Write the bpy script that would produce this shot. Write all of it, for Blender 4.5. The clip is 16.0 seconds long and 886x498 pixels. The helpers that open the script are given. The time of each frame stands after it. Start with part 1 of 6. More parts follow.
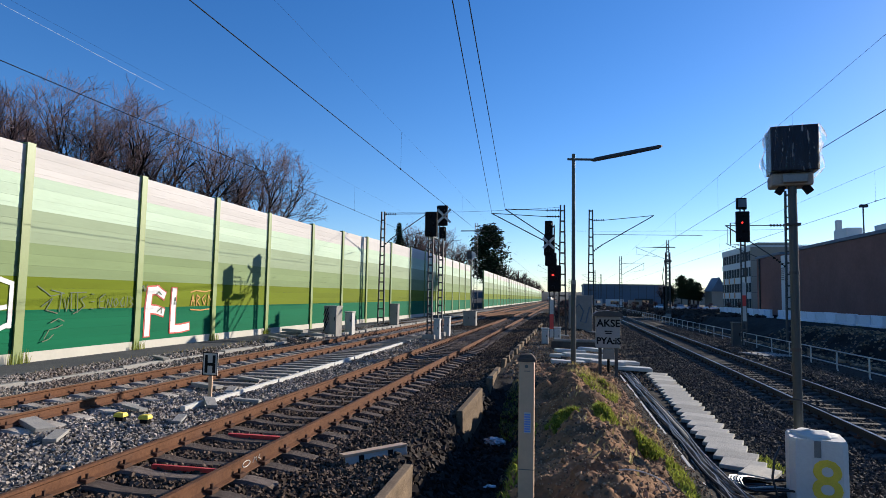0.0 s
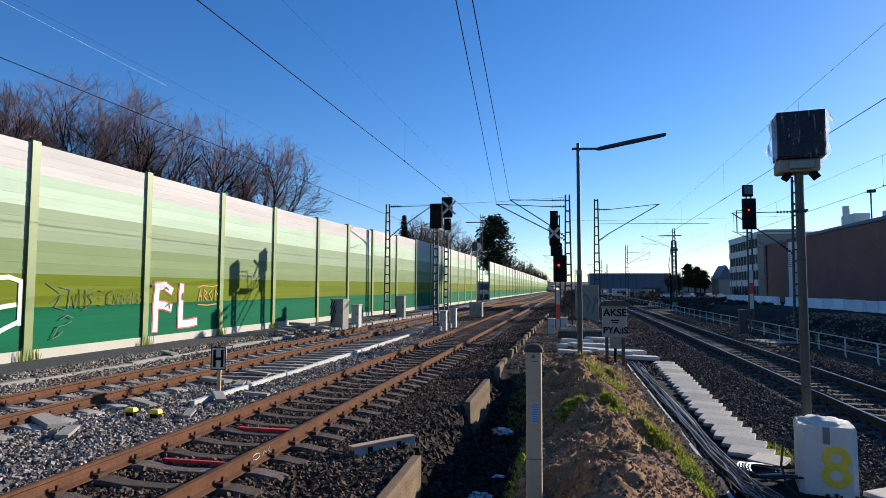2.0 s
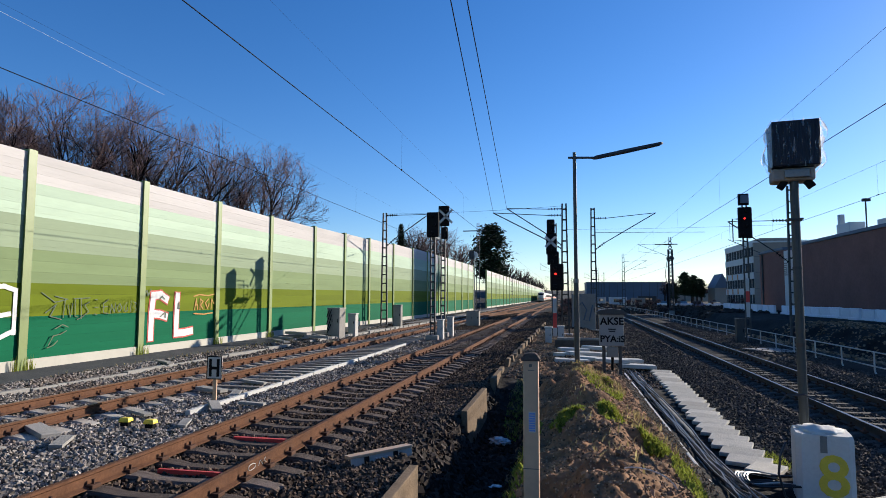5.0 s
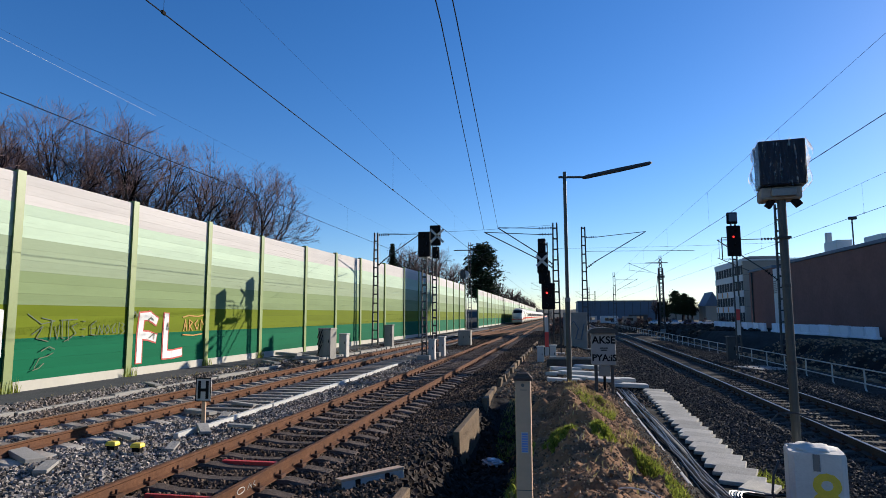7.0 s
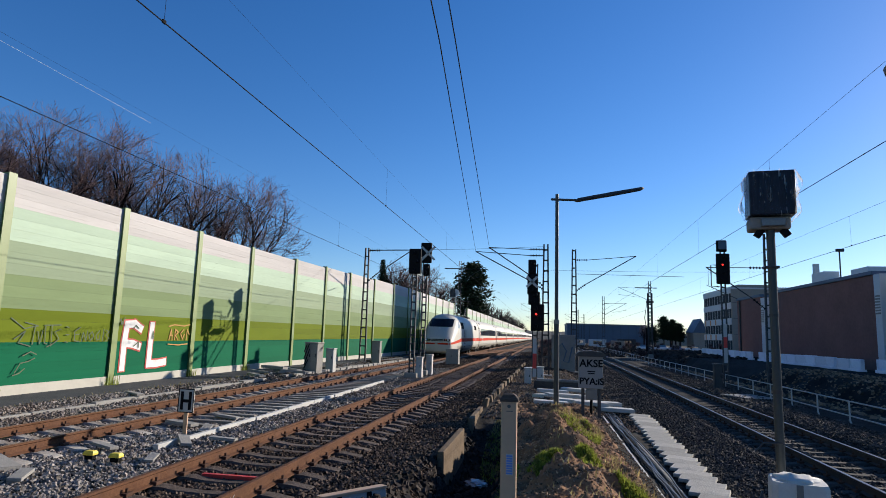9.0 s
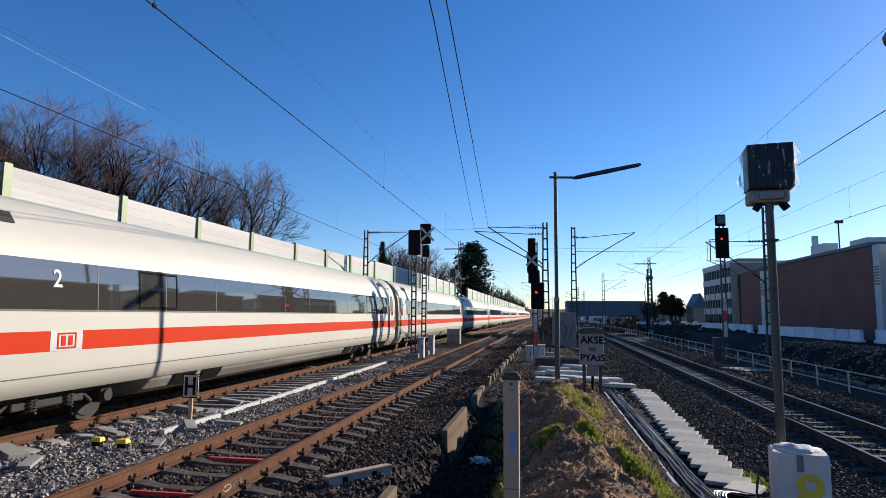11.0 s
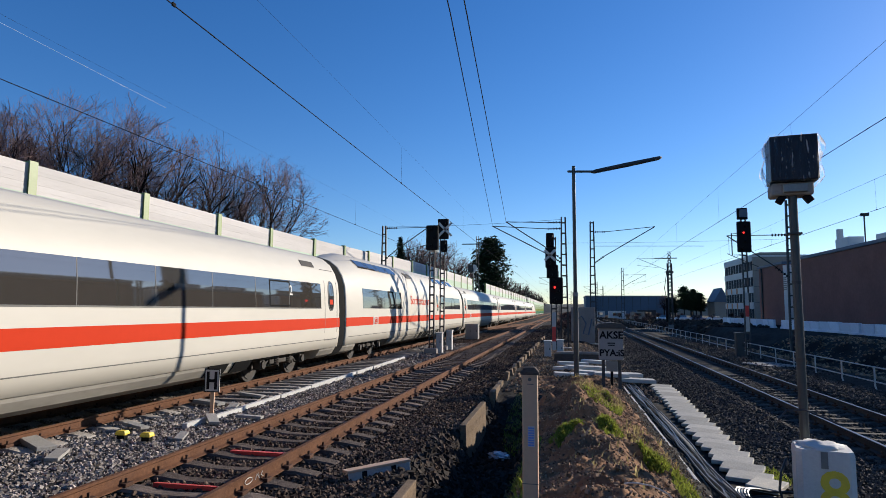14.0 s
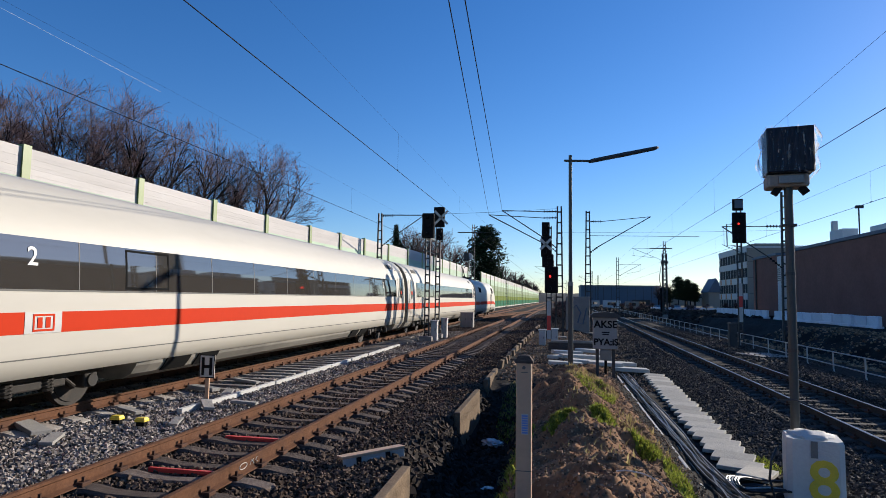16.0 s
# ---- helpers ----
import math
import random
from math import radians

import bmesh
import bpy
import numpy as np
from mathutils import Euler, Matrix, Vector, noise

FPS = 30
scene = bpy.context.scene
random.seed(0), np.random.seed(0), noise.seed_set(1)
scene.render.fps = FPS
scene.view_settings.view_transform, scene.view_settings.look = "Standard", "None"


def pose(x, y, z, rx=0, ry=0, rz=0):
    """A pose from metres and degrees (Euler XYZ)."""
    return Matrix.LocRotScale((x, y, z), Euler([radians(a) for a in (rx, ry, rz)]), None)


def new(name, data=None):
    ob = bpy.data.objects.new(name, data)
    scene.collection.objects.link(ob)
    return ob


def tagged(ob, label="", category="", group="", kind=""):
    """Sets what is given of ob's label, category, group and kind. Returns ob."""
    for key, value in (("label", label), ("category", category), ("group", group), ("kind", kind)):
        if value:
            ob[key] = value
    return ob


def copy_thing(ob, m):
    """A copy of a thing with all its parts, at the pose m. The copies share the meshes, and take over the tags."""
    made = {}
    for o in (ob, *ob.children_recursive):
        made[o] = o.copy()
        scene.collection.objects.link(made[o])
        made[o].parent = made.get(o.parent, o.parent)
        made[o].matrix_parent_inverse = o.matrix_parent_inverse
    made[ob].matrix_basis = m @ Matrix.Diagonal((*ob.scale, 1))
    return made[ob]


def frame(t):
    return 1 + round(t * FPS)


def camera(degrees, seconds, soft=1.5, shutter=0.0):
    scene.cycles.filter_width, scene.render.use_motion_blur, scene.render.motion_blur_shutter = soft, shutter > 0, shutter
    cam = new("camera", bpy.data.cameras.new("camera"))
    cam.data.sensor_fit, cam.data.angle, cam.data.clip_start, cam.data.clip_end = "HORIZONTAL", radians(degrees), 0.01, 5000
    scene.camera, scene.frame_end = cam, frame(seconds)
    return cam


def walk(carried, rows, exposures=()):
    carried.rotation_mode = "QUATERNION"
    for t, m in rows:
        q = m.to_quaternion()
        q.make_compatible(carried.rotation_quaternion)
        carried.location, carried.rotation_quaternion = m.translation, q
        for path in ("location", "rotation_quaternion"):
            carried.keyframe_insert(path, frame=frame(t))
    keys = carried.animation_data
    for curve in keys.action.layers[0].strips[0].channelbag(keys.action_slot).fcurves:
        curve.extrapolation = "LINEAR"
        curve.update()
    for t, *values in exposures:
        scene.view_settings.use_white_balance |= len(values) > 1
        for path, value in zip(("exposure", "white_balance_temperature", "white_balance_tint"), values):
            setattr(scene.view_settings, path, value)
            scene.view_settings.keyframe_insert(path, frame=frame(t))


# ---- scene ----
# The camera: hand-held at one spot beside the tracks; y runs along the tracks, z = 0 is the rail top.
cam = camera(72.0, 16.0, soft=0.75)
EYE = (0.0, 0.0, 1.965)
TURNS = [(0.0, 11.0, 4.8, -1.0), (0.5, 10.89, 5.04, -0.98), (1.0, 11.1, 4.7, -0.55), (1.5, 11.19, 4.38, -0.42),
         (2.0, 11.56, 4.02, -0.2), (2.5, 11.6, 4.24, -0.14), (3.0, 11.62, 4.56, -0.03), (3.5, 11.49, 4.28, -0.07),
         (4.0, 11.52, 4.44, 0.0), (6.5, 10.91, 5.69, -0.51), (7.0, 10.48, 6.66, 0.15), (7.1, 7.12, 6.89, -0.1),
         (7.2, 7.75, 6.84, -0.68), (7.3, 8.55, 6.93, -1.39), (7.4, 7.9, 7.45, -1.49), (7.5, 7.8, 8.47, -1.16),
         (8.0, 9.09, 8.63, -1.48), (8.5, 9.3, 8.49, -1.51), (9.0, 9.4, 8.35, -1.75), (9.5, 8.69, 8.06, -1.23),
         (10.0, 9.27, 6.87, -0.52), (12.5, 10.0, 6.4, -0.73), (13.0, 10.54, 6.87, -0.63), (13.5, 11.04, 6.5, -0.4),
         (14.0, 11.18, 6.06, -0.37), (14.5, 11.02, 5.85, -0.43), (15.0, 10.99, 5.78, -0.49), (15.5, 10.91, 5.38, -0.41),
         (16.0, 10.74, 4.95, -0.87)]
walk(cam, [(t, pose(*EYE, 89.63 + p, r, y)) for t, y, p, r in TURNS],
     exposures=[(0.0, 0.70), (6.5, 0.64), (7.2, 0.56), (8.5, 0.52), (9.6, 0.49), (10.0, 0.60), (12.4, 0.58), (13.5, 0.53), (16.0, 0.54)])

# ---- light: low winter sun ahead on the right, clear sky ----
SUN_WAY = Vector((-1.0, -1.0, -0.462)).normalized()
world = bpy.data.worlds.new("sky")
scene.world = world
world.use_nodes = True
wn = world.node_tree.nodes
sky = wn.new("ShaderNodeTexSky")
sky.sky_type = "NISHITA"
sky.sun_disc = False
sky.sun_elevation = math.asin(-SUN_WAY.z)
sky.sun_rotation = math.atan2(-SUN_WAY.x, -SUN_WAY.y)
sky.air_density, sky.dust_density, sky.ozone_density, sky.altitude = 1.0, 0.20, 4.0, 300
deep = wn.new("ShaderNodeHueSaturation")
deep.inputs["Hue"].default_value, deep.inputs["Saturation"].default_value, deep.inputs["Value"].default_value = 0.505, 1.22, 1.28
world.node_tree.links.new(sky.outputs[0], deep.inputs["Color"])
tint = wn.new("ShaderNodeMix")
tint.data_type, tint.blend_type = "RGBA", "MULTIPLY"
tint.inputs["Factor"].default_value = 1.0
tint.inputs["B"].default_value = (0.97, 0.96, 1.05, 1.0)
world.node_tree.links.new(deep.outputs[0], tint.inputs["A"])
world.node_tree.links.new(tint.outputs["Result"], wn["Background"].inputs[0])
wn["Background"].inputs[1].default_value = 0.079
sun = new("sun", bpy.data.lights.new("sun", "SUN"))
sun.data.energy, sun.data.angle, sun.data.color = 5.0, radians(0.4), (1.0, 0.915, 0.80)
sun.rotation_euler = SUN_WAY.to_track_quat("-Z", "Y").to_euler()


# ---- materials ----
def mat(name, color, rough=0.6, metal=0.0, var=0.15, scale=3.0, bump=0.0, bscale=40.0, island=0.0, rand=0.0, dirt=None, dscale=0.8,
        damount=0.5, spec=0.5, coords="Object", stretch=(1, 1, 1)):
    """A surface with grain at two scales, optional dirt and per-piece variation."""
    m = bpy.data.materials.new(name)
    m.use_nodes = True
    nt = m.node_tree
    n, l = nt.nodes, nt.links
    b = n["Principled BSDF"]
    b.inputs["Roughness"].default_value = rough
    b.inputs["Metallic"].default_value = metal
    b.inputs["Specular IOR Level"].default_value = spec if rough < 0.8 else 0.1
    tc = n.new("ShaderNodeTexCoord")
    mp = n.new("ShaderNodeMapping")
    mp.inputs["Scale"].default_value = stretch
    src = n.new("ShaderNodeNewGeometry").outputs["Position"] if coords == "World" else tc.outputs[coords]
    l.new(src, mp.inputs[0])

    def noisy(s, detail=5):
        t = n.new("ShaderNodeTexNoise")
        t.inputs["Scale"].default_value, t.inputs["Detail"].default_value = s, detail
        l.new(mp.outputs[0], t.inputs["Vector"])
        return t.outputs["Fac"]

    hsv = n.new("ShaderNodeHueSaturation")
    hsv.inputs["Color"].default_value = (*color, 1)
    add = n.new("ShaderNodeMath")
    add.operation = "ADD"
    l.new(noisy(scale), add.inputs[0])
    l.new(noisy(scale * 9), add.inputs[1])
    rng = n.new("ShaderNodeMapRange")
    rng.inputs["From Min"].default_value, rng.inputs["From Max"].default_value = 0.6, 1.4
    rng.inputs["To Min"].default_value, rng.inputs["To Max"].default_value = 1 - var, 1 + var
    l.new(add.outputs[0], rng.inputs["Value"])
    value = rng.outputs[0]
    for amount, node, out in ((island, "ShaderNodeNewGeometry", "Random Per Island"), (rand, "ShaderNodeObjectInfo", "Random")):
        if amount:
            r = n.new("ShaderNodeMapRange")
            r.inputs["To Min"].default_value, r.inputs["To Max"].default_value = 1 - amount, 1 + amount
            l.new(n.new(node).outputs[out], r.inputs["Value"])
            mul = n.new("ShaderNodeMath")
            mul.operation = "MULTIPLY"
            l.new(value, mul.inputs[0])
            l.new(r.outputs[0], mul.inputs[1])
            value = mul.outputs[0]
    l.new(value, hsv.inputs["Value"])
    col = hsv.outputs[0]
    if dirt:
        mix = n.new("ShaderNodeMix")
        mix.data_type = "RGBA"
        mix.inputs["B"].default_value = (*dirt, 1)
        dr = n.new("ShaderNodeMapRange")
        dr.inputs["From Min"].default_value, dr.inputs["From Max"].default_value = 0.48, 0.72
        dr.inputs["To Max"].default_value = damount
        l.new(noisy(dscale, 8), dr.inputs["Value"])
        l.new(dr.outputs[0], mix.inputs["Factor"])
        l.new(col, mix.inputs["A"])
        col = mix.outputs["Result"]
    l.new(col, b.inputs["Base Color"])
    if bump:
        bp = n.new("ShaderNodeBump")
        bp.inputs["Strength"].default_value, bp.inputs["Distance"].default_value = min(1.0, bump * 10), 0.02
        l.new(noisy(bscale, 6), bp.inputs["Height"])
        l.new(bp.outputs[0], b.inputs["Normal"])
    return m


def glow(name, color, strength):
    m = bpy.data.materials.new(name)
    m.use_nodes = True
    b = m.node_tree.nodes["Principled BSDF"]
    b.inputs["Base Color"].default_value = (*color, 1)
    b.inputs["Emission Color"].default_value = (*color, 1)
    b.inputs["Emission Strength"].default_value = strength
    return m


def clear_film(name, stretch=(1, 1, 1), low=0.42, most=0.9):
    """Thin creased film: partly see-through, glowing where light comes from behind."""
    m = bpy.data.materials.new(name)
    m.use_nodes = True
    n, l = m.node_tree.nodes, m.node_tree.links
    b = n["Principled BSDF"]
    b.inputs["Base Color"].default_value = (0.8, 0.8, 0.8, 1)
    b.inputs["Roughness"].default_value = 0.15
    back = n.new("ShaderNodeBsdfTranslucent")
    back.inputs["Color"].default_value = (0.85, 0.84, 0.82, 1)
    see = n.new("ShaderNodeBsdfTransparent")
    one, two = n.new("ShaderNodeMixShader"), n.new("ShaderNodeMixShader")
    crease = n.new("ShaderNodeTexNoise")
    crease.inputs["Scale"].default_value = 9
    place, lie = n.new("ShaderNodeTexCoord"), n.new("ShaderNodeMapping")
    lie.inputs["Scale"].default_value = stretch
    l.new(place.outputs["Object"], lie.inputs[0])
    l.new(lie.outputs[0], crease.inputs["Vector"])
    thin = n.new("ShaderNodeMapRange")
    thin.inputs["From Min"].default_value, thin.inputs["From Max"].default_value, thin.inputs["To Max"].default_value = low, 0.75, most
    one.inputs[0].default_value = 0.7
    l.new(crease.outputs["Fac"], thin.inputs["Value"])
    l.new(thin.outputs[0], two.inputs[0])
    l.new(b.outputs[0], one.inputs[1])
    l.new(back.outputs[0], one.inputs[2])
    l.new(see.outputs[0], two.inputs[1])
    l.new(one.outputs[0], two.inputs[2])
    l.new(two.outputs[0], n["Material Output"].inputs[0])
    return m


def leaf(name, color):
    """Thin blades that let light through from behind."""
    m = mat(name, color, 0.8, var=0.35, scale=3, island=0.45)
    n, l = m.node_tree.nodes, m.node_tree.links
    b = n["Principled BSDF"]
    back, both = n.new("ShaderNodeBsdfTranslucent"), n.new("ShaderNodeMixShader")
    l.new(b.inputs["Base Color"].links[0].from_socket, back.inputs["Color"])
    both.inputs[0].default_value = 0.5
    l.new(b.outputs[0], both.inputs[1])
    l.new(back.outputs[0], both.inputs[2])
    l.new(both.outputs[0], n["Material Output"].inputs[0])
    return m


M = {
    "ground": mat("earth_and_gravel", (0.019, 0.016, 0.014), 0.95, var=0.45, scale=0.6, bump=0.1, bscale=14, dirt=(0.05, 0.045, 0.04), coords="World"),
    "stone": mat("ballast_stone", (0.225, 0.196, 0.172), 0.9, var=0.3, scale=2, island=0.72, dirt=(0.10, 0.055, 0.035), dscale=0.5, damount=0.6, coords="World"),
    # ballast copy for the right-hand track, darkened in place of shade
    "shadestone": mat("shade_toned_ballast_stone", (0.069, 0.059, 0.053), 0.9, var=0.3, scale=2, island=0.7, dirt=(0.06, 0.045, 0.035), dscale=0.5, damount=0.6, coords="World"),
    "brownstone": mat("rust_stained_ballast", (0.088, 0.062, 0.046), 0.9, var=0.35, scale=2, island=0.75, dirt=(0.05, 0.03, 0.02), dscale=0.6, damount=0.7, coords="World"),
    # rubble darkened to stand in for the mound's shadow in the trench
    "rubble": mat("shade_toned_rubble", (0.040, 0.032, 0.027), 0.9, var=0.35, scale=2, island=0.6, coords="World"),
    "asphalt": mat("asphalt_path", (0.075, 0.075, 0.079), 0.9, var=0.2, scale=1.5, bump=0.05, bscale=60, coords="World"),
    "rail": mat("rusty_rail", (0.118, 0.056, 0.031), 0.85, 0.0, var=0.3, scale=2.5, bump=0.03, bscale=90, dirt=(0.10, 0.055, 0.04), dscale=3),
    "steel": mat("worn_rail_head", (0.22, 0.115, 0.068), 0.6, 0.15, var=0.2, scale=6),
    "polished": mat("dull_polished_rail_head", (0.13, 0.125, 0.12), 0.35, 0.8, var=0.2, scale=6),
    "sleeper": mat("concrete_sleeper", (0.312, 0.281, 0.246), 0.9, var=0.3, scale=4, bump=0.04, rand=0.2, dirt=(0.13, 0.08, 0.055), dscale=1.6, damount=0.7),
    # same concrete, darkened to stand in for shade on the right-hand track
    "shadesleeper": mat("shade_toned_concrete_sleeper", (0.060, 0.055, 0.050), 0.9, var=0.3, scale=4, bump=0.04, rand=0.25, dirt=(0.07, 0.055, 0.045), dscale=1.6, damount=0.7),
    "darksleeper": mat("brown_weathered_sleeper", (0.130, 0.102, 0.085), 0.9, var=0.4, scale=5, bump=0.06, rand=0.3, stretch=(1, 6, 6), dirt=(0.06, 0.036, 0.024), dscale=2.0),
    "fastener": mat("rusty_fastener", (0.09, 0.05, 0.035), 0.8, 0.3, rand=0.2),
    "tubing": mat("bright_galvanised_tube", (0.400, 0.400, 0.384), 0.45, 0.3, var=0.15, scale=4, rand=0.1),
    "polegrey": mat("grey_painted_pole", (0.053, 0.058, 0.055), 0.55, 0.2, var=0.15, scale=3),
    "navycase": mat("navy_black_case", (0.010, 0.013, 0.024), 0.32, var=0.5, scale=9, bump=0.09, bscale=7, spec=0.16, stretch=(3, 3, 0.8)),
    "concrete": mat("weathered_concrete", (0.275, 0.260, 0.238), 0.9, var=0.16, scale=2.2, bump=0.04, rand=0.08, dirt=(0.22, 0.21, 0.19), dscale=1.5, damount=0.5),
    "whiteconc": mat("pale_concrete", (0.464, 0.452, 0.424), 0.85, var=0.1, scale=3, bump=0.03, rand=0.06, dirt=(0.40, 0.39, 0.36), dscale=2.2, damount=0.35),
    "plinth": mat("cream_concrete_plinth", (0.448, 0.422, 0.358), 0.8, var=0.06, scale=1.2, rand=0.03, dirt=(0.55, 0.53, 0.45), dscale=0.9, damount=0.35),
    "postgreen": mat("green_painted_post", (0.154, 0.205, 0.051), 0.5, 0.0, var=0.12, scale=2, rand=0.06, dirt=(0.20, 0.24, 0.10), dscale=1.2),
    "galv": mat("galvanised_steel", (0.176, 0.180, 0.176), 0.5, 0.5, var=0.15, scale=4, rand=0.08),
    "mast": mat("grey_lattice_steel", (0.048, 0.050, 0.050), 0.65, 0.3, var=0.2, scale=3, dirt=(0.12, 0.08, 0.06), dscale=2),
    "black": mat("matt_black_paint", (0.008, 0.008, 0.009), 0.7, var=0.2, scale=4, spec=0.1),
    "wire": mat("overhead_copper_wire", (0.012, 0.011, 0.011), 0.9, 0.0, var=0.1),
    "white": mat("white_enamel", (0.422, 0.414, 0.394), 0.45, var=0.06, scale=5, dirt=(0.5, 0.48, 0.44), dscale=4, damount=0.3),
    "red": mat("red_paint", (0.55, 0.04, 0.03), 0.5, var=0.1),
    "yellow": mat("yellow_paint", (0.72, 0.52, 0.04), 0.55, var=0.12, scale=7, dirt=(0.35, 0.25, 0.05), dscale=6),
    "beige": mat("beige_plastic", (0.50, 0.325, 0.205), 0.5, var=0.08, scale=3, dirt=(0.33, 0.26, 0.18), dscale=3),
    "blue": mat("blue_sticker", (0.10, 0.22, 0.55), 0.4, var=0.05),
    "trainwhite": mat("train_white_paint", (0.478, 0.445, 0.381), 0.5, spec=0.25, var=0.035, scale=0.7, dirt=(0.60, 0.56, 0.48), dscale=0.7, damount=0.22, stretch=(1, 0.3, 1)),
    "trainred": mat("train_red_stripe", (0.482, 0.036, 0.010), 0.8, var=0.04, scale=1.0),
    "trainskirt": mat("train_grimy_skirt", (0.25, 0.23, 0.195), 0.5, var=0.15, scale=1.2, dirt=(0.085, 0.078, 0.066), dscale=0.9, damount=0.75, stretch=(1, 0.4, 1)),
    "glass": mat("dark_tinted_glass", (0.045, 0.040, 0.034), 0.03, var=0.1, spec=0.6),
    "screen": mat("black_windscreen", (0.006, 0.006, 0.008), 0.12, var=0.2, spec=0.2),
    "cabglass": mat("pale_cab_glass", (0.28, 0.29, 0.31), 0.1, var=0.25, scale=3),
    "undercar": mat("dark_running_gear", (0.020, 0.016, 0.013), 0.75, 0.2, var=0.4, scale=5, dirt=(0.07, 0.045, 0.03), dscale=3),
    "rubber": mat("black_rubber", (0.008, 0.008, 0.008), 0.95, var=0.2, spec=0.1),
    "seam": mat("dark_seam", (0.10, 0.095, 0.085), 0.7, var=0.1),
    "bark": mat("bare_branches", (0.029, 0.021, 0.020), 0.9, var=0.3, scale=2, island=0.25),
    "twigs": mat("fine_winter_twigs", (0.150, 0.100, 0.095), 0.9, var=0.3, scale=2, island=0.3),
    "needles": mat("dark_needles", (0.022, 0.036, 0.016), 0.8, var=0.4, scale=2, island=0.45),
    "grass": leaf("spring_grass", (0.23, 0.26, 0.045)),
    "drygrass": leaf("dry_grass", (0.30, 0.24, 0.11)),
    "mound": mat("dug_earth", (0.239, 0.129, 0.069), 0.95, var=0.45, scale=1.6, bump=0.1, bscale=18, dirt=(0.07, 0.05, 0.035), dscale=2.2, damount=0.8, coords="World"),
    "clod": mat("earth_clod", (0.227, 0.152, 0.098), 0.95, var=0.4, scale=3, island=0.65, coords="World"),
    "brickwall": mat("brown_brick", (0.215, 0.108, 0.088), 0.85, var=0.16, scale=0.5, bump=0.02, bscale=8, rand=0.03),
    "officewhite": mat("office_cladding", (0.549, 0.549, 0.530), 0.6, var=0.06, scale=0.5),
    "officebeige": mat("office_beige_render", (0.299, 0.258, 0.211), 0.8, var=0.08, scale=0.4),
    "orange": mat("orange_panel", (0.50, 0.20, 0.07), 0.6, var=0.1),
    "bluehall": mat("blue_grey_cladding", (0.072, 0.101, 0.145), 0.6, var=0.1, scale=0.05),
    "film": mat("cling_film", (0.375, 0.385, 0.400), 0.18, var=0.1, spec=0.9),
    "cable": mat("black_cable", (0.02, 0.02, 0.022), 0.45, var=0.2, island=0.4),
    "clearfilm": clear_film("clear_wrapping_film"),
    "creasedfilm": clear_film("creased_wrapping_film", (3.0, 1.0, 0.45), 0.5, 0.5),
    "paintwhite": mat("white_painted_concrete", (0.584, 0.557, 0.511), 0.8, var=0.08, scale=3, bump=0.03, dirt=(0.55, 0.53, 0.49), dscale=3, damount=0.5),
    "signgrey": mat("dull_white_sheet", (0.239, 0.239, 0.235), 0.6, var=0.12, scale=4, dirt=(0.25, 0.24, 0.23), dscale=3),
    "slabgrey": mat("worn_slab_concrete", (0.462, 0.426, 0.356), 0.9, var=0.22, scale=3, bump=0.04, rand=0.2, dirt=(0.22, 0.21, 0.19), dscale=2.5, damount=0.55),
    "lampred": glow("red_signal_lamp", (1.0, 0.03, 0.02), 1.6),
    "dirtyconc": mat("dirty_edging_concrete", (0.162, 0.117, 0.078), 0.95, var=0.3, scale=3, bump=0.05, rand=0.15, dirt=(0.10, 0.08, 0.06), dscale=2.5, damount=0.7),
    # right-hand rail sides: their backlit shade is put into the colour
    "shaderail": mat("shade_toned_rail", (0.035, 0.028, 0.025), 0.6, 0.3, var=0.3, scale=3),
    "officeglass": mat("dull_office_glass", (0.02, 0.023, 0.03), 0.6, var=0.2, spec=0.1),
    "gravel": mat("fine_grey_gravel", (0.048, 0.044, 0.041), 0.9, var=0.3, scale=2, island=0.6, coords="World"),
    "headlamp": mat("headlamp_glass", (0.75, 0.76, 0.74), 0.1, var=0.05),
}


M["glass"].node_tree.nodes["Principled BSDF"].inputs["IOR"].default_value = 2.2  # coated panes


# ---- mesh helpers ----
def to_mesh(name, bm, material, smooth=False):
    me = bpy.data.meshes.new(name)
    bm.normal_update()
    bm.to_mesh(me)
    bm.free()
    for m in (material if isinstance(material, (list, tuple)) else [material]):
        me.materials.append(m)
    if smooth:
        me.shade_smooth()
    return me


def part(name, bm, material, parent=None, label="", smooth=False, kind=""):
    """One mesh object from a bmesh, under a thing or part."""
    ob = new(name, to_mesh(name, bm, material, smooth))
    ob.parent = parent
    return tagged(ob, label, kind=kind)


def share(name, me, m, parent=None):
    """One more object on a shared mesh."""
    ob = new(name, me)
    ob.parent = parent
    ob.matrix_basis = m
    return ob


def thing(name, label, category, m=None, group="", kind=""):
    ob = new(name)
    ob.empty_display_size = 0.2
    if m is not None:
        ob.matrix_basis = m
    return tagged(ob, label, category, group, kind)


def box(lo, hi, bm=None, bevel=0.0, m=None):
    bm = bm or bmesh.new()
    c = [(a + b) / 2 for a, b in zip(lo, hi)]
    s = [abs(b - a) for a, b in zip(lo, hi)]
    t = Matrix.Translation(c) @ Matrix.Diagonal((*s, 1))
    if m is not None:
        t = m @ t
    made = bmesh.ops.create_cube(bm, size=1, matrix=t)
    if bevel:
        edges = list({e for v in made["verts"] for e in v.link_edges})
        bmesh.ops.bevel(bm, geom=edges, offset=bevel, segments=2, affect="EDGES", profile=0.5)
    return bm


